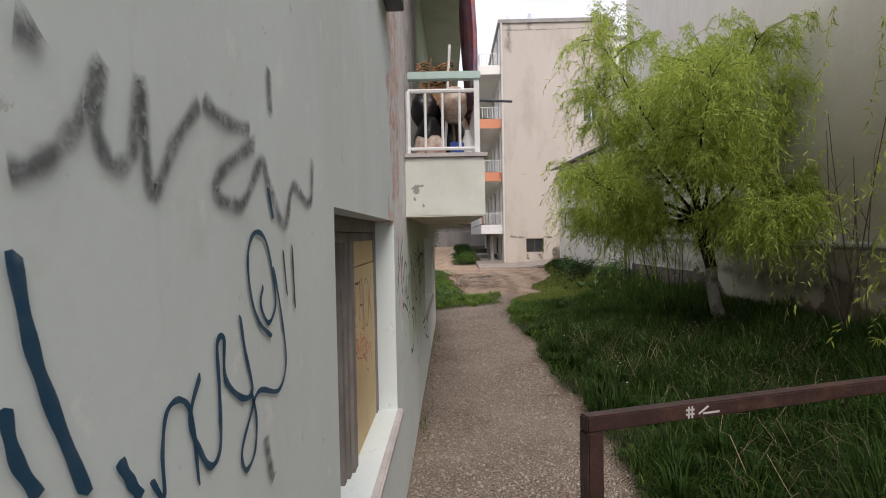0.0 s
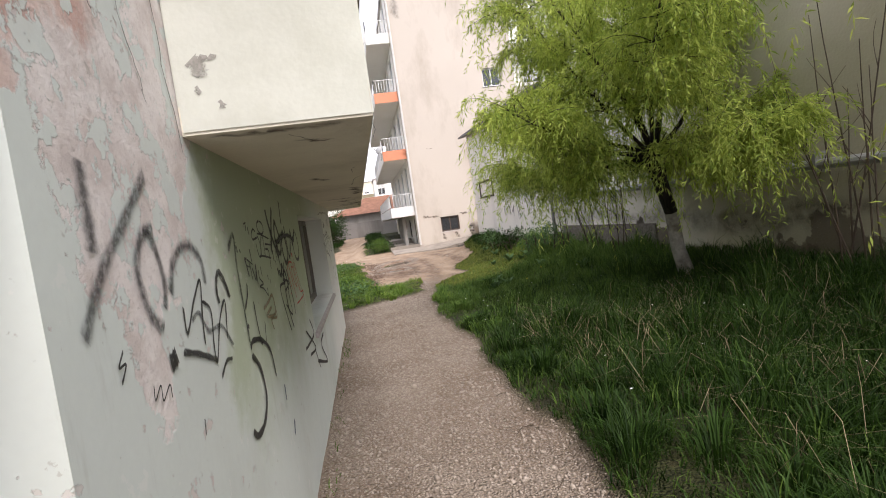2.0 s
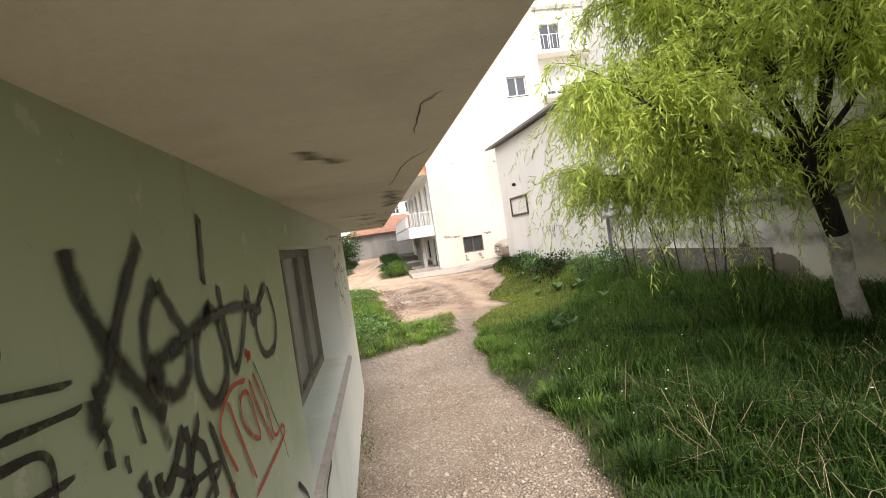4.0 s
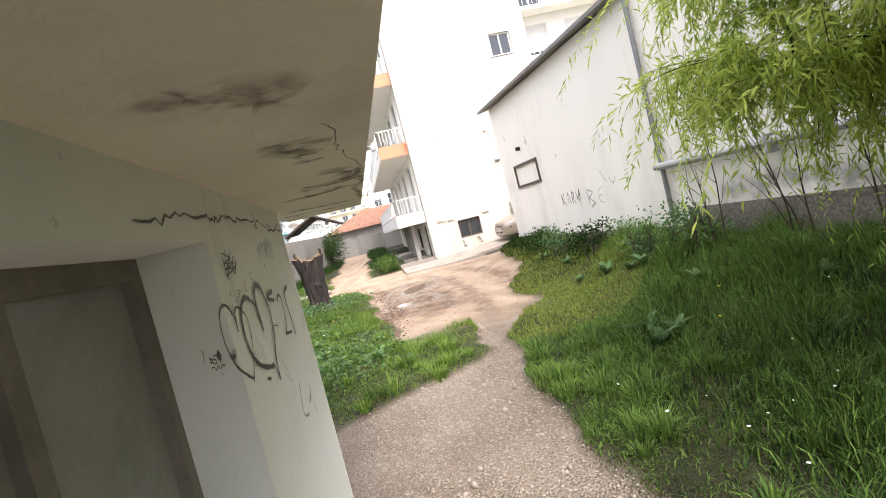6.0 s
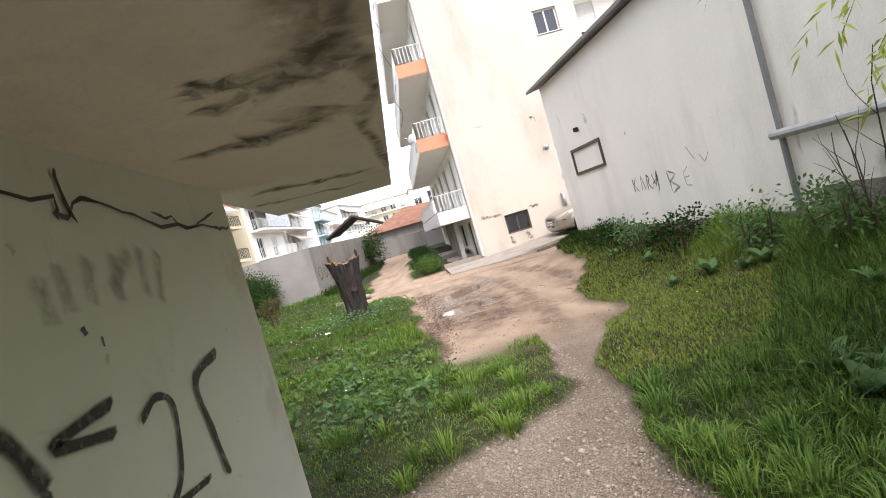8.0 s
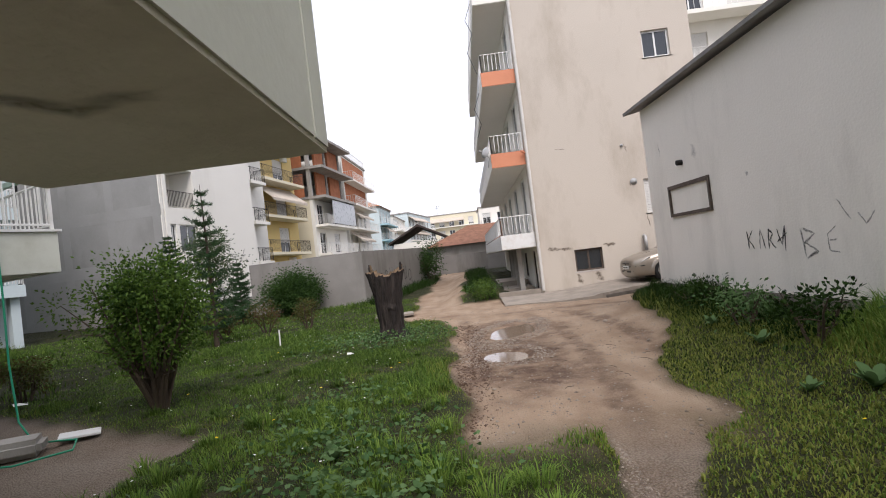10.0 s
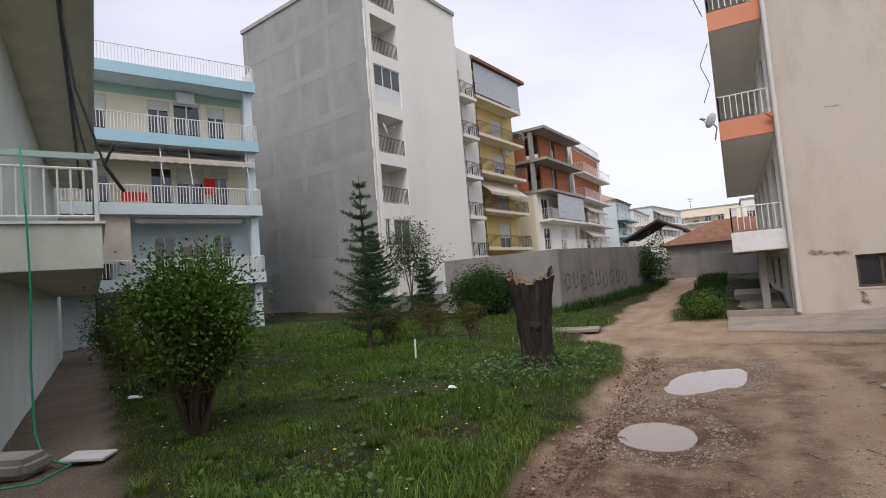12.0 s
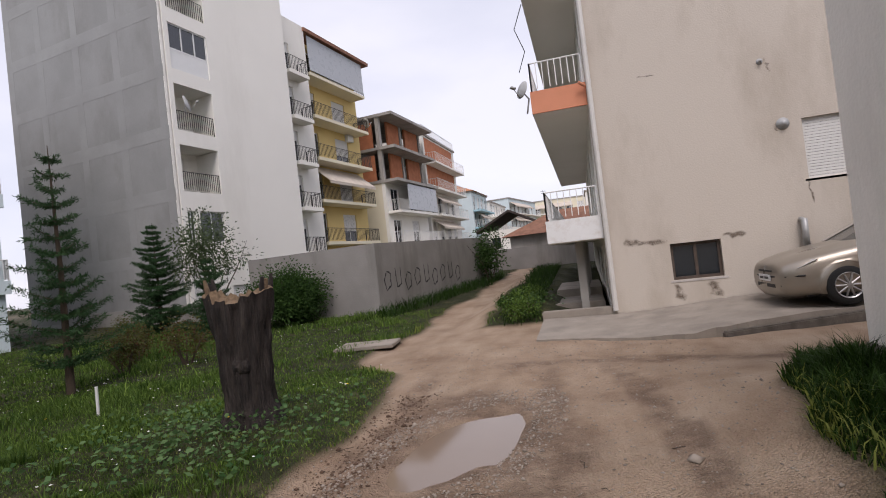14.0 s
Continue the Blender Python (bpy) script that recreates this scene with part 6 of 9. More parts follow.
def willow(name, base, trunk_top, spread, strands, low, label, material, seed):
    t = root(name, pose(*base), label, "tree")
    r, q = random.Random(seed), np.random.default_rng(seed)
    c = Vector(trunk_top)
    mid = c * 0.55 + Vector((0.03, -0.02, 0))
    put("trunk", Geo().tube([(0, 0, -0.1), (0.01, 0, 0.12), tuple(c * 0.28), tuple(mid)], [0.15, 0.115, 0.095, 0.09], 12), M_LIMEBARK, t, "trunk with worn whitewash", smooth=True)
    put("trunk", Geo().tube([tuple(mid), tuple(c * 0.8), tuple(c), tuple(c + Vector((0, 0, 0.12)))], [0.089, 0.10, 0.13, 0.05], 12), M_BARK, t, "dark knotted upper trunk", smooth=True)
    # a burst of short shoots round the knotted head
    for i in range(34):
        a, el = i * 2.4, r.uniform(-0.5, 0.9)
        d = (math.cos(a) * math.cos(el), math.sin(a) * math.cos(el), math.sin(el))
        g = Geo()
        limb(g, c + Vector((0, 0, 0.02)), d, r.uniform(0.25, 0.65), 0.009, 0.003, r, 0.1, 4, 0.03)
        put("shoot", g, M_BARK, t)
    sprays = []
    for i in range(15):
        a = i * 2.4 + r.uniform(-0.3, 0.3)
        el = -0.08 + 1.4 * (i / 14) ** 1.25
        d = Vector((math.cos(a) * math.cos(el), math.sin(a) * math.cos(el), math.sin(el)))
        g = Geo()
        L = spread * r.uniform(0.75, 1.05) * (0.85 + 0.6 * math.sin(el))
        pts = limb(g, c, d, L, 0.034, 0.008, r, 0.11, 9, 0.04)
        for j, p in enumerate(pts[3:], 3):
            for _ in range(6 if j < 9 else 8):
                e = (d * 0.55 + Vector((r.uniform(-1, 1), r.uniform(-1, 1), r.uniform(-0.15, 0.75)))).normalized()
                n, sag = L * r.uniform(0.18, 0.38), r.uniform(0.25, 0.6)
                line = [p + e * n * (k / 5) + Vector((0, 0, -n * sag * (k / 5) ** 2)) for k in range(6)]
                g.tube(line, [0.007 - 0.001 * k for k in range(6)], 4, False)
                sprays.append([np.array(w) for w in line])
        put("branch", g, M_BARK, t)
    P, D, tw = [], [], Geo()
    for k in range(strands):
        line = sprays[k % len(sprays)]
        w = r.uniform(0.15, 1.0) * 4.999
        p = line[int(w)] + (line[int(w) + 1] - line[int(w)]) * (w % 1)
        ahead = line[5] - line[3]
        out = ahead / (np.linalg.norm(ahead) + 1e-6) * 0.7 + q.normal(size=3) * 0.6
        L = r.uniform(0.16, 0.36) if r.random() < 0.9 else r.uniform(0.4, 0.85)
        L = min(max(0.1, p[2] - low(p)), L)
        n = max(5, int(L / 0.018))
        s = np.linspace(0, 1, n)[:, None]
        pts = p + out * L * (s - 0.3 * s * s) + np.array([0, 0, -1.0]) * L * (0.75 * s * s)
        P.append(pts)
        dd = np.gradient(pts, axis=0)
        dd = dd / (np.linalg.norm(dd, axis=1, keepdims=True) + 1e-9)
        D.append(dd * 0.8 + q.normal(size=(n, 3)) * 0.55)
        if k % 5 == 0:
            tw.tube([tuple(v) for v in pts[:: max(1, n // 3)]], 0.002, 3, False)
    V, F = leaf_quads(q, np.concatenate(P), np.concatenate(D), 0.082, 0.015)
    cr = new("crown", fast_mesh("crown", V, F, material))
    cr.parent = t
    put("twig", tw, M_TWIG, t)
    return t


def bush(name, at, r, h, low, leaves, leaf, size, material, label, cat, seed, stems=7, flat=1.0, clumps=60):
    """Stems from the ground, and leaves gathered in uneven clumps round their tips."""
    t = root(name, pose(*at), label, cat)
    rr, q = random.Random(seed), np.random.default_rng(seed)
    tips = []
    for i in range(stems):
        a = i * 2.4
        g = Geo()
        d = (math.cos(a) * r * 0.55, math.sin(a) * r * 0.55, h * 0.8)
        pts = limb(g, (math.cos(a) * 0.07, math.sin(a) * 0.07, -0.05), d, h * rr.uniform(0.7, 0.95), 0.02 + 0.006 * h, 0.005, rr, 0.16, 6)
        tips += pts[3:]
        for p in pts[2:5]:
            e = Vector((rr.uniform(-1, 1), rr.uniform(-1, 1), rr.uniform(0.1, 1)))
            tips += limb(g, p, e, r * 0.7, 0.01, 0.003, rr, 0.2, 4)[2:]
        put("stem", g, M_TWIG, t)
    P, D = [], []
    per = max(4, leaves // clumps)
    for i in range(clumps):
        tip = np.array(tips[rr.randrange(len(tips))]) if stems else np.zeros(3)
        v = q.normal(size=3)
        v /= np.linalg.norm(v)
        c = np.array([0, 0, (low + h) / 2]) + v * np.array([r, r, (h - low) / 2]) * q.uniform(0.25, 1.05) if (i % 3 or not stems) else tip
        c[2] = np.clip(c[2], low, h * 1.03)
        s = r * q.uniform(0.13, 0.3)
        u = q.normal(size=(per, 3))
        P.append(c + np.clip(u, -1.7, 1.7) * s * np.array([1, 1, flat]))
        D.append(u + np.array([0, 0, 0.25]) + q.normal(size=(per, 3)) * 0.4)
    V, F = leaf_quads(q, np.concatenate(P), np.concatenate(D), leaf, size)
    cr = new("foliage", fast_mesh("foliage", V, F, material))
    cr.parent = t
    return t


def fir(name, at, h, r, material, label, seed, whorls=14, thin=1.0, start=0.12):
    """A leader with whorls of drooping needled branches."""
    t = root(name, pose(*at), label, "tree", "firs in the garden")
    rr, q = random.Random(seed), np.random.default_rng(seed)
    put("trunk", Geo().tube([(0, 0, -0.1), (0.02, 0.01, h * 0.5), (0, 0, h)], [0.05 * h / 3, 0.03 * h / 3, 0.006], 8), M_TWIG, t)
    P, D, tw = [], [], Geo()
    for i in range(whorls):
        f = start + (1 - start) * i / whorls
        z = h * f
        L = r * (1 - f) ** 0.8 * rr.uniform(0.75, 1.15) + 0.08
        k = rr.randint(5, 7)
        for j in range(k):
            a = 2 * math.pi * j / k + i * 0.9 + rr.uniform(-0.25, 0.25)
            LL = L * rr.uniform(0.5, 1.15)
            n = max(6, int(LL / 0.012 * thin))
            s = np.linspace(0.05, 1, n)
            rise = rr.uniform(-0.2, 0.4)
            pts = np.stack([np.cos(a) * LL * s, np.sin(a) * LL * s, z + LL * (rise * s + 0.18 * s * s)], 1)
            tw.tube([tuple(pts[0]), tuple(pts[n // 2]), tuple(pts[-1])], [0.012, 0.008, 0.003], 4, False)
            for _ in range(3):
                P.append(pts + q.normal(size=(n, 3)) * np.array([0.012, 0.012, 0.008]))
                out = np.array([np.cos(a), np.sin(a), 0.2])
                D.append(out * 0.6 + q.normal(size=(n, 3)) * 0.7)
            for m in range(2, n, max(3, n // 6)):
                for sd in (-1, 1):
                    b = a + sd * rr.uniform(0.6, 1.0)
                    l2 = LL * 0.33 * (1 - m / n * 0.6)
                    n2 = max(4, int(l2 / 0.012 * thin))
                    s2 = np.linspace(0, 1, n2)
                    sp = pts[m] + np.stack([np.cos(b) * l2 * s2, np.sin(b) * l2 * s2, -0.05 * l2 * s2], 1)
                    for _ in range(2):
                        P.append(sp + q.normal(size=(n2, 3)) * 0.01)
                        D.append(np.array([np.cos(b), np.sin(b), 0.15]) * 0.6 + q.normal(size=(n2, 3)) * 0.7)
    put("branches", tw, M_TWIG, t)
    V, F = leaf_quads(q, np.concatenate(P), np.concatenate(D), 0.085, 0.018, 0.0)
    cr = new("needles", fast_mesh("needles", V, F, material))
    cr.parent = t
    return t


tall_grass()
corner_clump()
lawn()
sparse_things()
dock = dock_plant()
spots = [(2.5, 12.15, 1.3), (2.45, 11.8, 1.1), (2.75, 12.0, 0.9), (3.76, 15.4, 1.2), (4.1, 14.8, 1.3), (3.95, 15.0, 0.9), (3.4, 15.7, 0.8), (-0.9, 15.3, 0.9), (-1.5, 15.9, 0.8), (3.9, 13.2, 1.1), (3.3, 10.9, 1.0), (4.2, 11.8, 1.1), (-1.0, 16.4, 0.8), (3.9, 17.4, 1.0), (3.95, 18.8, 0.9)]
for i, (x, y, s) in enumerate(spots):
    s = s * 0.72
    m = pose(x, y, float(height(np.array(x), np.array(y))), 0, 0, i * 67) @ Matrix.Scale(s, 4)
    if i == 0:
        dock.matrix_world = m
    else:
        o = copy_thing(dock, pose(x, y, float(height(np.array(x), np.array(y))), 0, 0, i * 67))
        o.scale = (s, s, s)
big = willow("willow_tree", (4.55, 9.05, 0.1), (-0.32, -0.05, 1.8), 2.48, 12500, lambda p: 0.95 + 0.3 * math.sin(p[0] * 3) + 0.25 * math.cos(p[1] * 2.5), "young weeping willow with fresh light green leaves in tall grass", L_WILLOW, 5)
young = root("young_willow", pose(4.95, 4.55, 0.1), "thin-stemmed young willow with yellow-green hanging fronds by the wall", "tree")
yr, yq = random.Random(9), np.random.default_rng(9)
yP, yD = [], []
for i in range(5):
    g = Geo()
    pts = limb(g, (yr.uniform(-0.2, 0.2), yr.uniform(-0.4, 0.4), -0.1), (yr.uniform(-0.15, 0.05), yr.uniform(-0.15, 0.15), 1), yr.uniform(3.6, 4.6), 0.022, 0.006, yr, 0.06, 8)
    put("stem", g, M_TWIG, young)
    for k in range(15):
        p = np.array(pts[yr.randrange(4, 9)]) + yq.normal(size=3) * np.array([0.45, 0.45, 0.2])
        n = int(yr.uniform(25, 70))
        s = np.linspace(0, 1, n)
        L = n * 0.024
        o = yq.normal(size=2) * 0.4
        line = np.stack([np.minimum(p[0] + o[0] * np.sqrt(s) - 0.35 * s, 0.7), p[1] + o[1] * np.sqrt(s), np.maximum(p[2] - L * s ** 1.2, 0.5)], 1)
        yP.append(line)
        yD.append(np.array([0, 0, -0.7]) + yq.normal(size=(n, 3)) * 0.55)
V, F = leaf_quads(yq, np.concatenate(yP), np.concatenate(yD), 0.085, 0.017)
o = new("crown", fast_mesh("crown", V, F, L_WILLOWY))
o.parent = young

bush("multi_stem_bush", (-4.15, 18.15, 0.0), 0.66, 2.15, 0.9, 17000, 0.06, 0.034, L_BUSH, "leafy green multi-stemmed bush on the lawn", "bush", 11, stems=26, clumps=150)
fir("fir_tree", (-6.6, 24.9, 0.0), 4.5, 1.0, L_FIR, "slender young fir with open branches on the lawn", 21, 14, 0.5)
fir("fir_tree", (-12.4, 33.2, 0.0), 4.2, 1.35, L_FIR, "dense dark green fir by the low wall", 22, 20, 1.0, 0.06)
fir("fir_tree", (-8.6, 31.2, 0.0), 2.6, 0.8, L_FIR, "small dark fir beside the hedge", 23, 12, 0.8)
bush("small_tree", (-11.3, 34.4, 0.0), 1.15, 4.4, 2.4, 4200, 0.12, 0.055, L_OLIVE, "small airy tree with grey-green leaves by the low wall", "tree", 31, stems=4, clumps=70)
bush("round_hedge", (-7.1, 32.9, 0.0), 1.05, 1.85, 0.1, 26000, 0.085, 0.05, L_DARKBUSH, "dense dark green rounded hedge bush at the wall", "bush", 32, stems=5, clumps=220)
for i, (x, y, h, r) in enumerate(((-6.1, 27.2, 1.1, 0.45), (-4.7, 27.0, 1.0, 0.4), (-8.3, 28.0, 1.0, 0.4), (-7.2, 26.6, 0.9, 0.4), (-11.5, 21.6, 0.9, 0.4), (-9.6, 21.0, 0.8, 0.35), (-13.5, 22.6, 1.0, 0.45), (-7.7, 19.9, 0.8, 0.35), (-10.4, 29.6, 1.1, 0.5))):
    bush("rose_bush", (x, y, 0.0), r, h, 0.3, 1300, 0.06, 0.035, L_ROSE, "leggy rose bush with reddish young leaves", "bush", 40 + i, stems=5, clumps=24)
for i, (x, y, h) in enumerate(((-15.5, 23.5, 1.5), (-17.5, 24.5, 1.4))):
    bush("dark_shrub", (x, y, 0.0), 0.8, h, 0.1, 2500, 0.07, 0.04, L_DARKBUSH, "dark green shrub at the garden path", "bush", 60 + i, stems=5, clumps=80)
for i, (x, y) in enumerate(((4.75, 13.9), (4.85, 12.6), (4.95, 11.6), (5.35, 7.3), (5.3, 7.0))):
    t = root("bare_shrub", pose(x, y, 0.2), "bare reddish-brown shrub stems against the wall", "shrub", "bare shrubs along the wall")
    r = random.Random(70 + i)
    for k in range(4):
        g = Geo()
        pts = limb(g, (r.uniform(-0.1, 0.1), r.uniform(-0.1, 0.1), 0), (r.uniform(-0.25, 0.1), r.uniform(-0.3, 0.3), 1), r.uniform(1.2, 2.0) * (1.7 if i > 2 else 1.0), 0.012, 0.004, r, 0.12 if i < 3 else 0.05, 6)
        for p in pts[2:5]:
            limb(g, p, (r.uniform(-0.5, 0.3), r.uniform(-0.7, 0.7), 0.8), 0.5, 0.005, 0.002, r, 0.2, 4)
        put("stem", g, M_TWIG, t)
for i, (x, y, h) in enumerate(((4.35, 15.2, 0.7), (4.2, 16.8, 0.75), (4.15, 18.2, 0.6), (4.3, 20.0, 0.55), (4.5, 14.2, 0.8))):
    bush("wall_weed", (x, y, 0.2), 0.4, h, 0.05, 700, 0.07, 0.035, L_SHADEGRASS if i % 2 else L_WEED, "leafy green weeds at the foot of the low house", "weed", 80 + i, stems=4, clumps=30)
bush("ivy_bush", (-1.75, 41.0, 0.4), 0.8, 2.6, 0.2, 3000, 0.1, 0.07, L_DARKBUSH, "ivy and weeds over the boundary wall end", "bush", 95, stems=4, clumps=90)
bush("verge_bush", (0.9, 29.7, 0.15), 0.5, 0.42, 0.03, 1200, 0.08, 0.03, L_TURF, "bushy weeds beside the concrete step", "weed", 96, stems=4, clumps=40)
bush("verge_bush", (0.95, 31.2, 0.2), 0.5, 0.45, 0.03, 1200, 0.08, 0.03, L_TURF, "bushy weeds beside the track", "weed", 97, stems=4, clumps=40)


# ---- painted writing on the walls ----
def spray_mat(name, col, dense, most=1.0, grain=45):
    """Sprayed paint: solid in the middle of a stroke, thinning out in specks at its soft edge."""
    m = bpy.data.materials.new(name)
    m.use_nodes = True
    n, l = m.node_tree.nodes, m.node_tree.links
    p = n["Principled BSDF"]
    p.inputs["Base Color"].default_value, p.inputs["Roughness"].default_value = (*col, 1), 0.6
    at, so, no, geo = n.new("ShaderNodeAttribute"), n.new("ShaderNodeAttribute"), n.new("ShaderNodeTexNoise"), n.new("ShaderNodeNewGeometry")
    at.attribute_name, so.attribute_name = "edge", "soft"
    no.inputs["Scale"].default_value, no.inputs["Detail"].default_value, no.inputs["Roughness"].default_value = grain, 7, 0.65
    l.new(geo.outputs["Position"], no.inputs["Vector"])
    mr = n.new("ShaderNodeMapRange")
    mr.interpolation_type = "SMOOTHSTEP"
    l.new(at.outputs["Fac"], mr.inputs["Value"])
    mr.inputs["From Min"].default_value = 0.0
    l.new(so.outputs["Fac"], mr.inputs["From Max"])
    a, b = n.new("ShaderNodeMath"), n.new("ShaderNodeMapRange")
    a.operation = "MULTIPLY"
    b.inputs["From Min"].default_value, b.inputs["From Max"].default_value, b.inputs["To Min"].default_value, b.inputs["To Max"].default_value = 0.3, 0.58, dense * most, most
    l.new(no.outputs["Fac"], b.inputs["Value"])
    l.new(mr.outputs["Result"], a.inputs[0])
    l.new(b.outputs["Result"], a.inputs[1])
    l.new(a.outputs["Value"], p.inputs["Alpha"])
    return m


SPRAY_BLUE = spray_mat("petrol_blue_spray", (0.005, 0.05, 0.1), 0.8)
SPRAY_BLACK = spray_mat("black_spray", (0.012, 0.012, 0.013), 0.6)
SPRAY_GREY = spray_mat("faded_grey_spray", (0.035, 0.037, 0.045), 0.3, 0.72)
SPRAY_RED = spray_mat("red_spray", (0.5, 0.05, 0.03), 0.7)
SPRAY_SAND = spray_mat("ochre_spray", (0.36, 0.27, 0.16), 0.5, 0.7)
SPRAY_CHALK = spray_mat("pale_chalk_mark", (0.72, 0.68, 0.58), 0.3, 0.6)
SPRAY_GHOST = spray_mat("washed_out_grey_spray", (0.22, 0.21, 0.19), 0.1, 0.45)
SPRAYED = [0]


def spray(wall, material, width, soft, line, out=0.0):
    """A painted stroke along (u, z) points, as a thin ribbon just proud of the wall."""
    pts = [Vector((a, 0, b)) for a, b in line]
    ext = [pts[0] * 2 - pts[1], *pts, pts[-1] * 2 - pts[-2]]
    path = []
    for i in range(len(pts) - 1):
        a, b, c, d = ext[i:i + 4]
        for k in range(8):
            t = k / 8
            path.append(0.5 * (2 * b + (c - a) * t + (2 * a - 5 * b + 4 * c - d) * t * t + (3 * b - a - 3 * c + d) * t ** 3))
    path.append(pts[-1])
    SPRAYED[0] += 1
    y = -0.003 - 0.00012 * (SPRAYED[0] % 20) - out
    v, f, e = [], [], []
    w = width * (0.5 + 0.25 * soft)
    n = len(path)
    for i, p in enumerate(path):
        d = (path[min(i + 1, n - 1)] - path[max(i - 1, 0)])
        s = Vector((-d.z, 0, d.x)).normalized() * w * (1 + 0.12 * math.sin(i * 0.9))
        end = min(i, n - 1 - i)
        for k in (-1, 0, 1):
            q = p + s * k
            v.append((q.x, y, q.z))
            e.append(0.0 if (k or end == 0) else 1.0)
    for i in range(n - 1):
        f += [(i * 3, i * 3 + 1, i * 3 + 4, i * 3 + 3), (i * 3 + 1, i * 3 + 2, i * 3 + 5, i * 3 + 4)]
    ob = put("graffiti", Geo().add(v, f), material, wall, "sprayed graffiti stroke")
    me = ob.data
    for key, val in (("edge", e), ("soft", [max(0.12, soft)] * len(e))):
        a = me.attributes.new(key, "FLOAT", "POINT")
        a.data.foreach_set("value", val)
    return ob


spray(wall_near, SPRAY_BLUE, 0.015, 0.2, [(0.416, 1.721), (0.429, 1.650), (0.449, 1.590), (0.487, 1.496)])
spray(wall_near, SPRAY_BLUE, 0.013, 0.2, [(0.403, 1.605), (0.411, 1.564), (0.432, 1.523)])
spray(wall_near, SPRAY_BLUE, 0.014, 0.2, [(0.532, 1.510), (0.548, 1.482), (0.566, 1.455)])
spray(wall_near, SPRAY_BLUE, 0.008, 0.2, [(0.584, 1.466), (0.608, 1.435), (0.608, 1.487), (0.620, 1.528), (0.651, 1.532), (0.677, 1.501), (0.690, 1.407)])
spray(wall_near, SPRAY_BLUE, 0.01, 0.2, [(0.702, 1.551), (0.672, 1.502), (0.696, 1.450), (0.725, 1.418), (0.754, 1.434), (0.756, 1.513), (0.753, 1.578), (0.775, 1.581), (0.777, 1.523), (0.835, 1.477), (0.877, 1.477), (0.851, 1.548), (0.834, 1.608)])
spray(wall_near, SPRAY_BLUE, 0.009, 0.2, [(0.939, 1.643), (0.925, 1.610), (0.961, 1.573), (1.000, 1.600), (0.992, 1.653), (0.956, 1.721), (0.906, 1.734), (0.874, 1.699), (0.881, 1.634), (0.915, 1.582), (0.977, 1.545)])
spray(wall_near, SPRAY_BLUE, 0.009, 0.2, [(0.993, 1.674), (1.033, 1.574), (1.053, 1.481), (1.006, 1.439), (0.906, 1.467), (0.862, 1.436), (0.827, 1.395), (0.842, 1.360), (0.879, 1.374), (0.890, 1.426), (0.870, 1.480)])
spray(wall_near, SPRAY_BLUE, 0.012, 0.3, [(0.975, 1.818), (1.000, 1.758)])
spray(wall_near, SPRAY_BLACK, 0.009, 0.3, [(1.051, 1.704), (1.071, 1.607)])
spray(wall_near, SPRAY_BLACK, 0.011, 0.3, [(1.110, 1.714), (1.121, 1.574)])
spray(wall_near, SPRAY_GREY, 0.023, 0.9, [(0.412, 1.777), (0.444, 1.788), (0.483, 1.822), (0.525, 1.892), (0.513, 1.836), (0.535, 1.800), (0.570, 1.816), (0.587, 1.897), (0.603, 1.778), (0.657, 1.843), (0.725, 1.907)])
spray(wall_near, SPRAY_GREY, 0.027, 0.9, [(0.726, 1.911), (0.803, 1.898), (0.901, 1.903)])
spray(wall_near, SPRAY_GREY, 0.024, 0.9, [(0.993, 2.041), (1.000, 1.950)])
spray(wall_near, SPRAY_GREY, 0.026, 0.9, [(0.926, 1.890), (0.789, 1.826), (0.764, 1.787), (0.857, 1.781), (0.944, 1.859), (0.976, 1.828), (1.065, 1.748), (1.128, 1.832), (1.256, 1.804), (1.292, 1.914)])
spray(wall_near, SPRAY_GREY, 0.025, 0.9, [(0.927, 1.384), (0.949, 1.314), (0.962, 1.288)])
spray(wall_near, SPRAY_GREY, 0.033, 1.0, [(0.422, 1.891), (0.438, 1.890), (0.447, 1.898)])
spray(wall_near, SPRAY_BLACK, 0.007, 0.3, [(4.583, 1.591), (4.636, 1.598)])
spray(wall_near, SPRAY_BLACK, 0.012, 0.5, [(4.619, 1.595), (4.612, 1.558)])
spray(wall_near, SPRAY_BLACK, 0.008, 0.5, [(4.653, 1.579), (4.655, 1.549)])
spray(wall_near, SPRAY_BLACK, 0.007, 0.5, [(4.672, 1.581), (4.671, 1.541)])
spray(wall_near, SPRAY_BLACK, 0.01, 0.3, [(4.814, 1.556), (4.775, 1.569), (4.736, 1.554), (4.720, 1.538), (4.737, 1.521), (4.785, 1.523), (4.839, 1.528)])
spray(wall_near, SPRAY_BLACK, 0.011, 0.3, [(4.946, 1.610), (4.894, 1.599), (4.876, 1.573), (4.916, 1.550), (4.983, 1.544), (5.029, 1.564), (5.018, 1.593), (4.952, 1.609)])
spray(wall_near, SPRAY_BLACK, 0.011, 0.3, [(4.951, 1.536), (4.913, 1.507), (4.891, 1.466), (4.872, 1.435)])
spray(wall_near, SPRAY_BLACK, 0.01, 0.3, [(4.843, 1.538), (4.881, 1.507), (4.878, 1.457), (4.833, 1.434), (4.800, 1.469), (4.795, 1.501)])
spray(wall_near, SPRAY_BLACK, 0.009, 0.3, [(4.846, 1.548), (4.952, 1.539), (5.145, 1.514)])
spray(wall_near, SPRAY_BLACK, 0.012, 0.3, [(4.975, 1.533), (4.977, 1.485), (4.970, 1.426)])
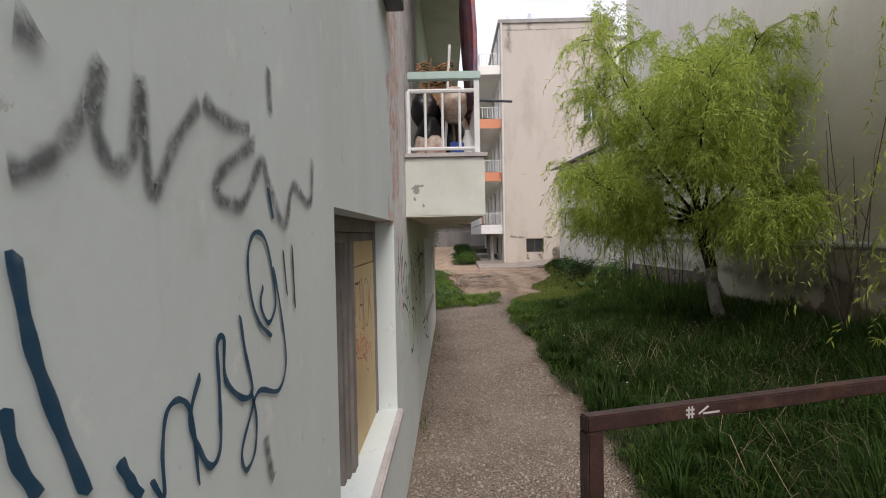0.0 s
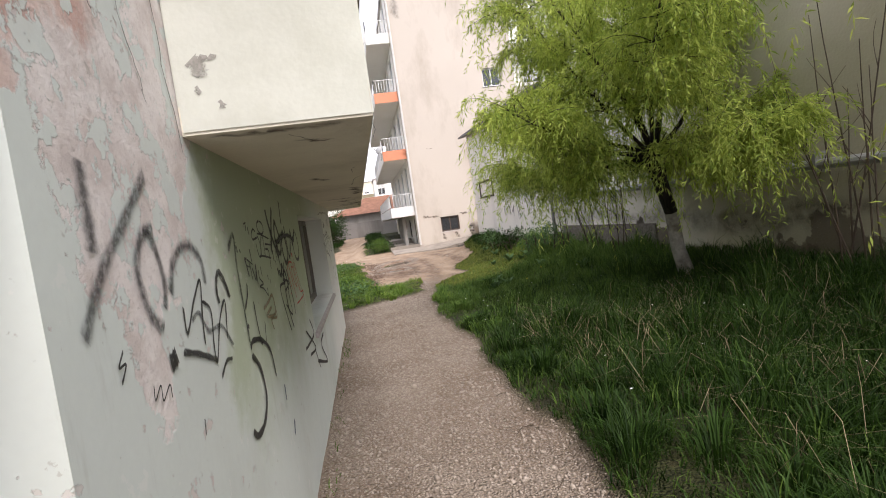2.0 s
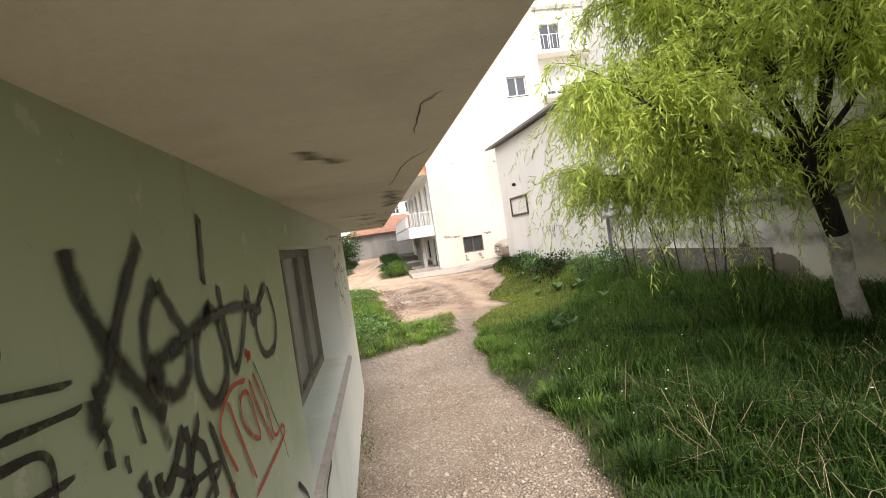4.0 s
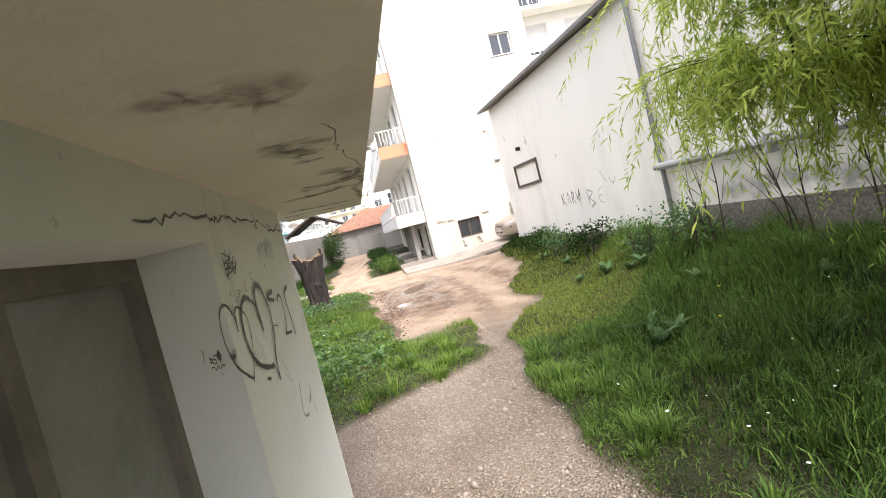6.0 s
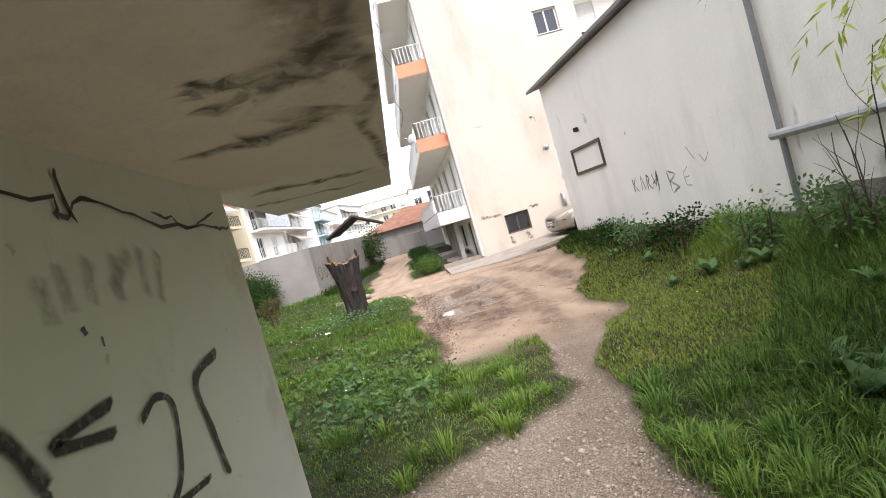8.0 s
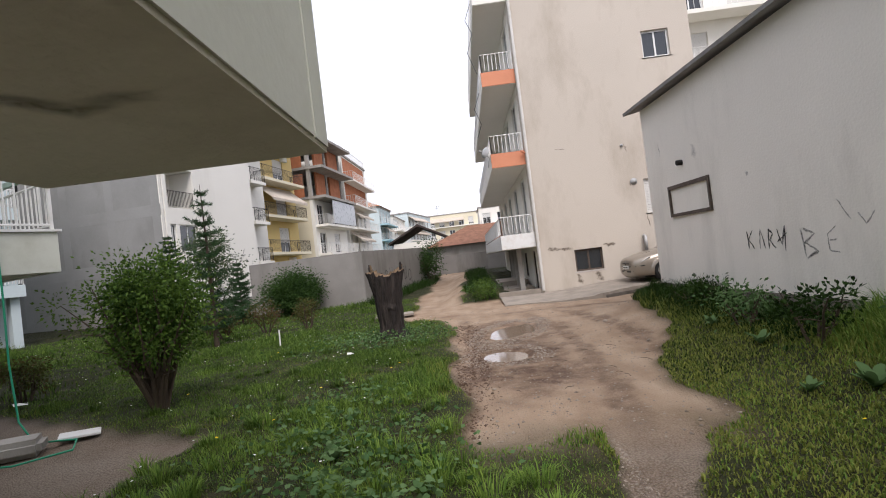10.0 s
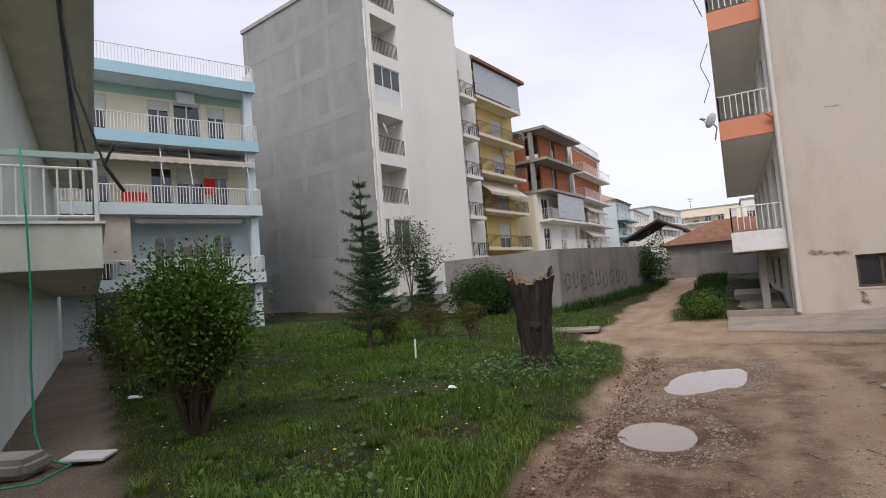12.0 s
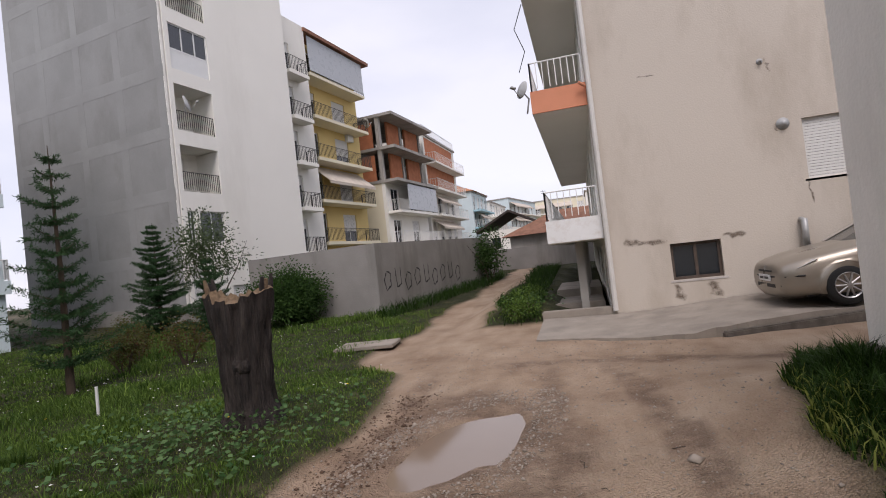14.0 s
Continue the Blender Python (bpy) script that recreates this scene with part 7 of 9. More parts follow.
spray(wall_near, SPRAY_BLACK, 0.01, 0.3, [(5.006, 1.492), (5.155, 1.482)])
spray(wall_near, SPRAY_BLACK, 0.011, 0.3, [(4.995, 1.467), (5.079, 1.451), (5.072, 1.357)])
spray(wall_near, SPRAY_BLACK, 0.01, 0.3, [(4.835, 1.440), (4.944, 1.432), (5.121, 1.412)])
spray(wall_near, SPRAY_BLACK, 0.013, 0.3, [(5.189, 1.417), (5.188, 1.391)])
spray(wall_near, SPRAY_BLACK, 0.012, 0.3, [(5.233, 1.393), (5.236, 1.366)])
spray(wall_near, SPRAY_BLACK, 0.016, 0.3, [(4.506, 1.447), (4.524, 1.408), (4.538, 1.366)])
spray(wall_near, SPRAY_BLACK, 0.011, 0.3, [(4.499, 1.446), (4.542, 1.444)])
spray(wall_near, SPRAY_BLACK, 0.008, 0.4, [(4.538, 1.442), (4.641, 1.411)])
spray(wall_near, SPRAY_BLACK, 0.006, 0.3, [(4.573, 1.429), (4.572, 1.407), (4.526, 1.414)])
spray(wall_near, SPRAY_BLACK, 0.01, 0.5, [(4.584, 1.423), (4.590, 1.346)])
spray(wall_near, SPRAY_BLACK, 0.015, 0.6, [(4.621, 1.484), (4.629, 1.422)])
spray(wall_near, SPRAY_BLACK, 0.013, 0.4, [(4.615, 1.400), (4.656, 1.335)])
spray(wall_near, SPRAY_BLACK, 0.014, 0.4, [(4.657, 1.337), (4.701, 1.410)])
spray(wall_near, SPRAY_BLACK, 0.014, 0.4, [(4.700, 1.407), (4.694, 1.316)])
spray(wall_near, SPRAY_BLACK, 0.011, 0.5, [(4.805, 1.393), (4.812, 1.338)])
spray(wall_near, SPRAY_BLACK, 0.01, 0.5, [(4.748, 1.380), (4.745, 1.343), (4.815, 1.310)])
spray(wall_near, SPRAY_BLACK, 0.009, 0.4, [(4.817, 1.306), (4.726, 1.303), (4.805, 1.284), (4.883, 1.241)])
spray(wall_near, SPRAY_BLACK, 0.01, 0.5, [(4.890, 1.283), (4.889, 1.232)])
spray(wall_near, SPRAY_BLACK, 0.007, 0.5, [(4.383, 1.510), (4.397, 1.476)])
spray(wall_near, SPRAY_BLACK, 0.009, 0.5, [(4.399, 1.507), (4.411, 1.474)])
spray(wall_near, SPRAY_BLACK, 0.006, 0.2, [(4.401, 1.518), (4.403, 1.514)])
spray(wall_near, SPRAY_BLACK, 0.013, 0.3, [(4.442, 1.487), (4.454, 1.473)])
spray(wall_near, SPRAY_BLACK, 0.01, 0.3, [(4.941, 1.339), (4.948, 1.313)])
spray(wall_near, SPRAY_BLACK, 0.01, 0.3, [(4.987, 1.312), (4.996, 1.287)])
spray(wall_near, SPRAY_BLACK, 0.017, 0.4, [(5.364, 1.320), (5.448, 1.251), (5.249, 1.236), (5.325, 1.077), (5.408, 0.959)])
spray(wall_near, SPRAY_BLACK, 0.02, 0.4, [(5.511, 1.364), (5.423, 1.256), (5.426, 1.098), (5.514, 0.957)])
spray(wall_near, SPRAY_BLACK, 0.02, 0.4, [(5.557, 1.336), (5.653, 1.117), (5.660, 1.014)])
spray(wall_near, SPRAY_BLACK, 0.015, 0.4, [(5.371, 1.270), (5.581, 1.235), (5.401, 1.196)])
spray(wall_near, SPRAY_BLACK, 0.015, 0.4, [(5.503, 1.199), (5.532, 1.042), (5.357, 1.128)])
spray(wall_near, SPRAY_BLACK, 0.012, 0.4, [(5.274, 1.449), (5.289, 1.385)])
spray(wall_near, SPRAY_BLACK, 0.021, 0.4, [(6.281, 0.882), (6.423, 0.738), (6.041, 0.732), (5.860, 0.742)])
spray(wall_near, SPRAY_BLACK, 0.021, 0.4, [(5.985, 0.850), (6.408, 0.631), (6.051, 0.655)])
spray(wall_near, SPRAY_BLACK, 0.027, 0.4, [(7.144, 0.602), (6.824, 0.559), (7.116, 0.344), (6.393, 0.526)])
spray(wall_near, SPRAY_BLACK, 0.021, 0.4, [(6.381, 0.614), (6.559, 0.421)])
spray(wall_near, SPRAY_BLACK, 0.012, 0.6, [(9.174, 1.384), (9.172, 1.433), (9.124, 1.476), (9.066, 1.483), (9.018, 1.456), (9.003, 1.385), (9.046, 1.312), (9.134, 1.257), (9.203, 1.225)])
spray(wall_near, SPRAY_BLACK, 0.009, 0.5, [(9.194, 1.215), (9.264, 1.277), (9.317, 1.349), (9.324, 1.407), (9.283, 1.442), (9.229, 1.461), (9.187, 1.443), (9.173, 1.387)])
spray(wall_near, SPRAY_BLACK, 0.022, 0.7, [(9.443, 1.459), (9.365, 1.478), (9.278, 1.446), (9.238, 1.370), (9.264, 1.291), (9.351, 1.233), (9.486, 1.197), (9.552, 1.190)])
spray(wall_near, SPRAY_BLACK, 0.014, 0.5, [(9.522, 1.327), (9.517, 1.413), (9.446, 1.462)])
spray(wall_near, SPRAY_BLACK, 0.018, 0.5, [(9.585, 1.114), (9.609, 1.201), (9.706, 1.306), (9.721, 1.403)])
spray(wall_near, SPRAY_BLACK, 0.029, 0.7, [(9.726, 1.394), (9.681, 1.475), (9.598, 1.506), (9.531, 1.479), (9.505, 1.402)])
spray(wall_near, SPRAY_BLACK, 0.014, 0.5, [(9.502, 1.410), (9.525, 1.330)])
spray(wall_near, SPRAY_BLACK, 0.01, 0.4, [(9.542, 1.193), (9.585, 1.114)])
spray(wall_near, SPRAY_BLACK, 0.015, 0.4, [(9.952, 1.399), (10.020, 1.421), (10.068, 1.387), (10.027, 1.279), (9.959, 1.240)])
spray(wall_near, SPRAY_BLACK, 0.015, 0.4, [(9.943, 1.244), (10.132, 1.222)])
spray(wall_near, SPRAY_BLACK, 0.022, 0.4, [(10.333, 1.438), (10.185, 1.406), (10.194, 1.294), (10.211, 1.187)])
spray(wall_near, SPRAY_BLACK, 0.019, 0.5, [(9.902, 1.453), (9.752, 1.437), (9.888, 1.407)])
spray(wall_near, SPRAY_BLACK, 0.005, 0.3, [(9.218, 1.644), (9.302, 1.622), (9.211, 1.607), (9.346, 1.605), (9.215, 1.587), (9.353, 1.590), (9.223, 1.566), (9.237, 1.553)])
spray(wall_near, SPRAY_BLACK, 0.005, 0.3, [(9.271, 1.652), (9.242, 1.591), (9.312, 1.636), (9.282, 1.574), (9.363, 1.627), (9.365, 1.589)])
spray(wall_near, SPRAY_BLACK, 0.01, 0.5, [(9.217, 1.634), (9.223, 1.566), (9.307, 1.629), (9.318, 1.570), (9.383, 1.610)])
spray(wall_near, SPRAY_BLACK, 0.003, 0.4, [(9.570, 1.568), (9.544, 1.537), (9.564, 1.528)])
spray(wall_near, SPRAY_GREY, 0.045, 0.95, [(3.300, 1.710), (3.295, 1.644), (3.295, 1.582), (3.289, 1.526)])
spray(wall_near, SPRAY_GREY, 0.034, 0.8, [(3.605, 1.712), (3.447, 1.594), (3.325, 1.504), (3.256, 1.436), (3.206, 1.377)])
spray(wall_near, SPRAY_GREY, 0.034, 0.85, [(3.594, 1.577), (3.522, 1.560), (3.468, 1.494), (3.479, 1.414), (3.512, 1.362), (3.561, 1.335)])
spray(wall_near, SPRAY_GREY, 0.03, 0.9, [(3.533, 1.571), (3.580, 1.547), (3.613, 1.445), (3.589, 1.373)])
spray(wall_near, SPRAY_GREY, 0.034, 0.95, [(3.638, 1.404), (3.688, 1.478), (3.771, 1.521), (3.857, 1.522), (3.927, 1.475), (3.934, 1.397)])
spray(wall_near, SPRAY_BLACK, 0.012, 0.6, [(3.709, 1.367), (3.710, 1.292), (3.802, 1.368), (3.885, 1.417), (3.849, 1.301), (3.837, 1.229)])
spray(wall_near, SPRAY_BLACK, 0.012, 0.6, [(3.871, 1.358), (3.940, 1.317), (3.915, 1.211), (3.924, 1.161), (4.016, 1.271), (4.112, 1.324), (4.067, 1.193)])
spray(wall_near, SPRAY_GREY, 0.016, 0.7, [(3.757, 1.318), (3.830, 1.327), (3.892, 1.263), (4.028, 1.252), (4.134, 1.161)])
spray(wall_near, SPRAY_BLACK, 0.02, 0.6, [(3.651, 1.254), (3.759, 1.224), (3.851, 1.192), (3.925, 1.164)])
spray(wall_near, SPRAY_BLACK, 0.045, 0.35, [(3.561, 1.245), (3.592, 1.252), (3.609, 1.258)])
spray(wall_near, SPRAY_GREY, 0.026, 0.8, [(4.263, 1.491), (4.375, 1.546), (4.359, 1.428), (4.360, 1.289), (4.366, 1.108)])
spray(wall_near, SPRAY_BLACK, 0.014, 0.6, [(3.933, 1.103), (4.017, 1.137), (4.090, 1.127)])
spray(wall_near, SPRAY_BLACK, 0.022, 0.4, [(4.359, 1.099), (4.420, 1.116), (4.575, 1.087), (4.721, 1.003), (4.758, 0.869)])
spray(wall_near, SPRAY_BLACK, 0.03, 0.5, [(4.358, 1.074), (4.469, 0.989), (4.493, 0.863), (4.396, 0.791), (4.266, 0.785), (4.190, 0.827)])
spray(wall_near, SPRAY_BLACK, 0.016, 0.4, [(4.375, 1.251), (4.447, 1.298), (4.473, 1.344)])
spray(wall_near, SPRAY_BLACK, 0.014, 0.4, [(4.538, 1.264), (4.544, 1.155), (4.575, 1.060)])
spray(wall_near, SPRAY_BLACK, 0.012, 0.4, [(4.700, 1.148), (4.654, 1.042)])
spray(wall_near, SPRAY_BLACK, 0.02, 0.4, [(4.367, 1.192), (4.391, 1.176)])
spray(wall_near, SPRAY_BLACK, 0.022, 0.5, [(4.042, 1.323), (4.033, 1.363), (4.051, 1.404), (4.081, 1.425), (4.111, 1.418), (4.149, 1.381), (4.183, 1.324)])
spray(wall_near, SPRAY_GREY, 0.012, 0.6, [(3.721, 1.052), (3.709, 1.007)])
spray(wall_near, SPRAY_BLACK, 0.006, 0.3, [(3.336, 1.333), (3.308, 1.305), (3.337, 1.304), (3.307, 1.271)])
spray(wall_near, SPRAY_BLACK, 0.005, 0.3, [(3.444, 1.229), (3.440, 1.196), (3.479, 1.218), (3.481, 1.182), (3.529, 1.205), (3.532, 1.171)])
spray(wall_near, SPRAY_BLUE, 0.022, 0.6, [(4.911, 0.791), (4.901, 0.705)])
spray(wall_near, SPRAY_BLUE, 0.028, 0.6, [(5.037, 0.564), (4.989, 0.493)])
spray(wall_near, SPRAY_BLACK, 0.04, 0.85, [(5.169, 1.675), (5.180, 1.628), (5.226, 1.548), (5.277, 1.491), (5.344, 1.429), (5.378, 1.400)])
spray(wall_near, SPRAY_BLACK, 0.034, 0.8, [(5.380, 1.687), (5.316, 1.626), (5.250, 1.546), (5.213, 1.497), (5.180, 1.481)])
spray(wall_near, SPRAY_BLACK, 0.045, 0.85, [(5.183, 1.485), (5.180, 1.462), (5.193, 1.433)])
spray(wall_near, SPRAY_BLACK, 0.012, 0.5, [(5.190, 1.444), (5.199, 1.421), (5.201, 1.388)])
spray(wall_near, SPRAY_BLACK, 0.034, 0.85, [(5.414, 1.620), (5.355, 1.563), (5.338, 1.506), (5.349, 1.461)])
spray(wall_near, SPRAY_BLACK, 0.034, 0.85, [(5.412, 1.617), (5.459, 1.562), (5.510, 1.506), (5.498, 1.443), (5.436, 1.421), (5.385, 1.439), (5.364, 1.482), (5.415, 1.493), (5.494, 1.491)])
spray(wall_near, SPRAY_BLACK, 0.05, 0.9, [(5.338, 1.488), (5.373, 1.467), (5.350, 1.443)])
spray(wall_near, SPRAY_BLACK, 0.03, 0.6, [(5.684, 1.746), (5.668, 1.670), (5.651, 1.592)])
spray(wall_near, SPRAY_BLACK, 0.036, 0.8, [(5.679, 1.548), (5.572, 1.503), (5.546, 1.424), (5.607, 1.353), (5.711, 1.375), (5.728, 1.450), (5.680, 1.535), (5.600, 1.514)])
spray(wall_near, SPRAY_BLACK, 0.028, 0.7, [(5.742, 1.590), (5.759, 1.480), (5.791, 1.378), (5.912, 1.456), (6.014, 1.565)])
spray(wall_near, SPRAY_BLACK, 0.028, 0.7, [(6.011, 1.560), (6.015, 1.461), (6.100, 1.495), (6.235, 1.554)])
spray(wall_near, SPRAY_BLACK, 0.026, 0.7, [(6.252, 1.553), (6.052, 1.467), (6.093, 1.358), (6.243, 1.346), (6.323, 1.430), (6.261, 1.550)])
spray(wall_near, SPRAY_BLACK, 0.03, 0.8, [(5.416, 1.496), (5.554, 1.513), (5.707, 1.522), (5.903, 1.518), (6.151, 1.477)])
spray(wall_near, SPRAY_GREY, 0.03, 0.9, [(5.350, 1.425), (5.357, 1.386), (5.373, 1.349)])
spray(wall_near, SPRAY_RED, 0.012, 0.3, [(5.847, 1.338), (5.735, 1.351), (5.644, 1.326), (5.612, 1.288), (5.640, 1.236), (5.684, 1.174)])
spray(wall_near, SPRAY_RED, 0.012, 0.3, [(5.687, 1.331), (5.733, 1.244), (5.819, 1.097)])
spray(wall_near, SPRAY_RED, 0.011, 0.3, [(5.841, 1.198), (5.781, 1.255), (5.785, 1.309), (5.850, 1.305), (5.889, 1.239), (5.906, 1.172), (5.841, 1.198)])
spray(wall_near, SPRAY_RED, 0.012, 0.3, [(5.877, 1.334), (5.930, 1.246), (6.034, 1.112)])
spray(wall_near, SPRAY_RED, 0.011, 0.3, [(5.922, 1.340), (6.018, 1.219), (6.063, 1.120), (6.181, 1.110), (6.180, 1.078), (5.957, 1.068), (5.792, 1.068)])
spray(wall_near, SPRAY_RED, 0.02, 0.4, [(5.886, 1.400), (5.933, 1.384), (5.898, 1.381)])
spray(wall_near, SPRAY_BLACK, 0.006, 0.3, [(5.952, 1.366), (6.015, 1.286), (6.094, 1.173), (6.171, 1.075), (6.205, 0.994)])
spray(wall_near, SPRAY_RED, 0.012, 0.3, [(5.658, 1.162), (5.612, 1.155)])
spray(wall_near, SPRAY_BLACK, 0.03, 0.4, [(5.268, 1.348), (5.276, 1.325), (5.280, 1.301)])
spray(wall_near, SPRAY_BLACK, 0.026, 0.4, [(5.318, 1.332), (5.319, 1.308), (5.353, 1.301), (5.437, 1.361)])
spray(wall_near, SPRAY_BLACK, 0.026, 0.4, [(5.437, 1.361), (5.445, 1.314), (5.406, 1.251)])
spray(wall_near, SPRAY_BLACK, 0.028, 0.4, [(5.466, 1.326), (5.508, 1.296), (5.533, 1.241), (5.539, 1.186)])
spray(wall_near, SPRAY_SAND, 0.02, 0.8, [(4.722, 1.198), (4.855, 1.214), (4.979, 1.230), (4.993, 1.136), (4.776, 1.158), (4.924, 1.182)])
spray(wall_near, SPRAY_SAND, 0.015, 0.8, [(4.995, 1.200), (5.016, 1.116), (4.867, 1.127), (4.895, 1.068)])
spray(wall_near, SPRAY_BLACK, 0.005, 0.3, [(8.842, 1.379), (8.840, 1.358)])
spray(wall_near, SPRAY_BLACK, 0.005, 0.3, [(8.856, 1.375), (8.854, 1.354)])
spray(wall_near, SPRAY_BLACK, 0.005, 0.3, [(8.834, 1.375), (8.868, 1.365)])
spray(wall_near, SPRAY_BLACK, 0.005, 0.3, [(8.834, 1.367), (8.867, 1.357)])
spray(wall_near, SPRAY_BLACK, 0.005, 0.3, [(8.892, 1.372), (8.876, 1.374), (8.870, 1.366), (8.882, 1.362), (8.883, 1.354), (8.867, 1.354)])
spray(wall_near, SPRAY_BLACK, 0.03, 0.25, [(8.906, 1.378), (8.910, 1.368), (8.911, 1.355)])
spray(wall_near, SPRAY_BLACK, 0.026, 0.25, [(8.930, 1.372), (8.922, 1.364), (8.909, 1.355)])
spray(wall_near, SPRAY_BLACK, 0.004, 0.3, [(8.831, 1.350), (8.853, 1.349), (8.864, 1.339), (8.888, 1.343), (8.900, 1.333), (8.922, 1.340), (8.933, 1.332), (8.954, 1.338)])
spray(wall_near, SPRAY_BLACK, 0.004, 0.3, [(8.887, 1.328), (8.886, 1.324)])
spray(wall_near, SPRAY_BLACK, 0.004, 0.3, [(8.901, 1.324), (8.902, 1.315)])
spray(wall_near, SPRAY_BLACK, 0.005, 0.3, [(9.037, 1.351), (9.030, 1.327), (9.055, 1.354), (9.042, 1.317), (9.074, 1.350), (9.071, 1.332), (9.035, 1.328)])
spray(wall_near, SPRAY_BLACK, 0.006, 0.3, [(9.028, 1.345), (9.077, 1.332)])
spray(wall_near, SPRAY_BLACK, 0.006, 0.3, [(9.028, 1.337), (9.068, 1.327)])
spray(wall_near, SPRAY_GREY, 0.003, 0.5, [(9.673, 1.278), (9.685, 1.198), (9.794, 1.054), (9.691, 1.129), (9.640, 1.212)])
spray(wall_near, SPRAY_GREY, 0.003, 0.5, [(9.713, 1.222), (9.749, 1.130), (9.791, 1.092)])
spray(wall_near, SPRAY_GREY, 0.014, 1.0, [(9.952, 1.012), (9.892, 0.939), (9.879, 0.872), (10.004, 0.837)])
spray(wall_near, SPRAY_GREY, 0.022, 1.0, [(10.203, 0.924), (10.160, 0.881), (10.084, 0.870)])
spray(wall_near, SPRAY_GREY, 0.008, 1.0, [(10.198, 0.851), (10.227, 0.742)])
spray(wall_near, SPRAY_BLACK, 0.0035, 0.4, [(9.153, 1.480), (9.146, 1.446), (9.182, 1.472), (9.180, 1.444)])
spray(wall_near, SPRAY_BLACK, 0.0035, 0.4, [(9.239, 1.476), (9.276, 1.493), (9.271, 1.470)])
spray(wall_near, SPRAY_BLACK, 0.0035, 0.4, [(9.294, 1.512), (9.293, 1.480)])
spray(wall_near, SPRAY_BLACK, 0.0035, 0.4, [(9.298, 1.513), (9.327, 1.504), (9.301, 1.495)])
spray(wall_near, SPRAY_BLACK, 0.0035, 0.4, [(9.350, 1.507), (9.343, 1.481), (9.374, 1.482), (9.384, 1.506)])
spray(wall_near, SPRAY_BLACK, 0.0035, 0.4, [(9.451, 1.533), (9.410, 1.517), (9.429, 1.499), (9.396, 1.499)])
spray(wall_near, SPRAY_BLACK, 0.004, 0.4, [(9.187, 1.517), (9.204, 1.505)])
spray(wall_near, SPRAY_BLACK, 0.004, 0.4, [(9.205, 1.521), (9.184, 1.498)])
spray(wall_near, SPRAY_BLACK, 0.004, 0.5, [(9.710, 1.324), (9.723, 1.298)])
spray(wall_near, SPRAY_BLACK, 0.004, 0.5, [(9.776, 1.315), (9.792, 1.290)])
spray(wall_near, SPRAY_BLACK, 0.004, 0.5, [(9.713, 1.319), (9.824, 1.302)])
spray(wall_near, SPRAY_GREY, 0.004, 0.5, [(9.302, 1.298), (9.285, 1.262), (9.254, 1.250)])
spray(wall_near, SPRAY_GREY, 0.004, 0.5, [(9.441, 1.296), (9.400, 1.237)])
spray(wall_near, SPRAY_BLACK, 0.012, 0.5, [(9.377, 1.180), (9.407, 1.170), (9.438, 1.164)])
spray(wall_near, SPRAY_BLACK, 0.005, 0.5, [(8.800, 1.406), (8.805, 1.395), (8.796, 1.373)])
spray(wall_near, SPRAY_BLACK, 0.006, 0.4, [(9.921, 1.553), (9.920, 1.535)])
spray(wall_near, SPRAY_BLACK, 0.006, 0.4, [(9.435, 1.661), (9.433, 1.652)])
spray(board_1, SPRAY_BLACK, 0.007, 0.2, [(2.437, 1.349), (2.439, 1.410), (2.445, 1.507)], -0.115)
spray(board_1, SPRAY_BLACK, 0.009, 0.2, [(2.443, 1.507), (2.496, 1.502), (2.560, 1.507)], -0.115)
spray(board_1, SPRAY_BLACK, 0.006, 0.2, [(2.560, 1.507), (2.545, 1.466), (2.524, 1.421)], -0.115)
spray(board_1, SPRAY_BLACK, 0.006, 0.2, [(2.518, 1.305), (2.556, 1.394), (2.622, 1.527)], -0.115)
spray(board_1, SPRAY_BLACK, 0.006, 0.2, [(2.622, 1.527), (2.645, 1.397), (2.663, 1.240)], -0.115)
spray(board_1, SPRAY_BLACK, 0.008, 0.2, [(2.554, 1.397), (2.592, 1.387), (2.638, 1.387)], -0.115)
spray(board_1, SPRAY_BLACK, 0.006, 0.2, [(2.747, 1.508), (2.691, 1.487), (2.660, 1.416), (2.672, 1.322), (2.730, 1.263), (2.790, 1.288), (2.818, 1.385), (2.800, 1.473), (2.747, 1.508)], -0.115)
spray(board_1, SPRAY_BLACK, 0.005, 0.2, [(2.860, 1.535), (2.853, 1.467), (2.851, 1.395)], -0.115)
spray(board_1, SPRAY_BLACK, 0.006, 0.2, [(2.928, 1.525), (2.869, 1.431), (2.818, 1.338)], -0.115)
spray(board_1, SPRAY_BLACK, 0.006, 0.2, [(2.845, 1.395), (2.885, 1.337), (2.933, 1.257)], -0.115)
spray(board_1, SPRAY_RED, 0.007, 0.4, [(2.437, 1.256), (2.444, 1.222), (2.448, 1.185)], -0.115)
spray(board_1, SPRAY_RED, 0.006, 0.4, [(2.437, 1.254), (2.479, 1.230), (2.444, 1.222), (2.483, 1.194), (2.454, 1.183)], -0.115)
spray(board_1, SPRAY_RED, 0.007, 0.4, [(2.493, 1.246), (2.496, 1.206), (2.501, 1.168)], -0.115)
spray(board_1, SPRAY_RED, 0.006, 0.4, [(2.534, 1.241), (2.539, 1.202), (2.541, 1.162)], -0.115)
spray(board_1, SPRAY_RED, 0.005, 0.4, [(2.587, 1.224), (2.539, 1.202), (2.574, 1.160)], -0.115)
spray(board_1, SPRAY_RED, 0.006, 0.4, [(2.596, 1.227), (2.598, 1.185), (2.600, 1.141)], -0.115)
spray(board_1, SPRAY_RED, 0.006, 0.4, [(2.612, 1.217), (2.686, 1.213)], -0.115)
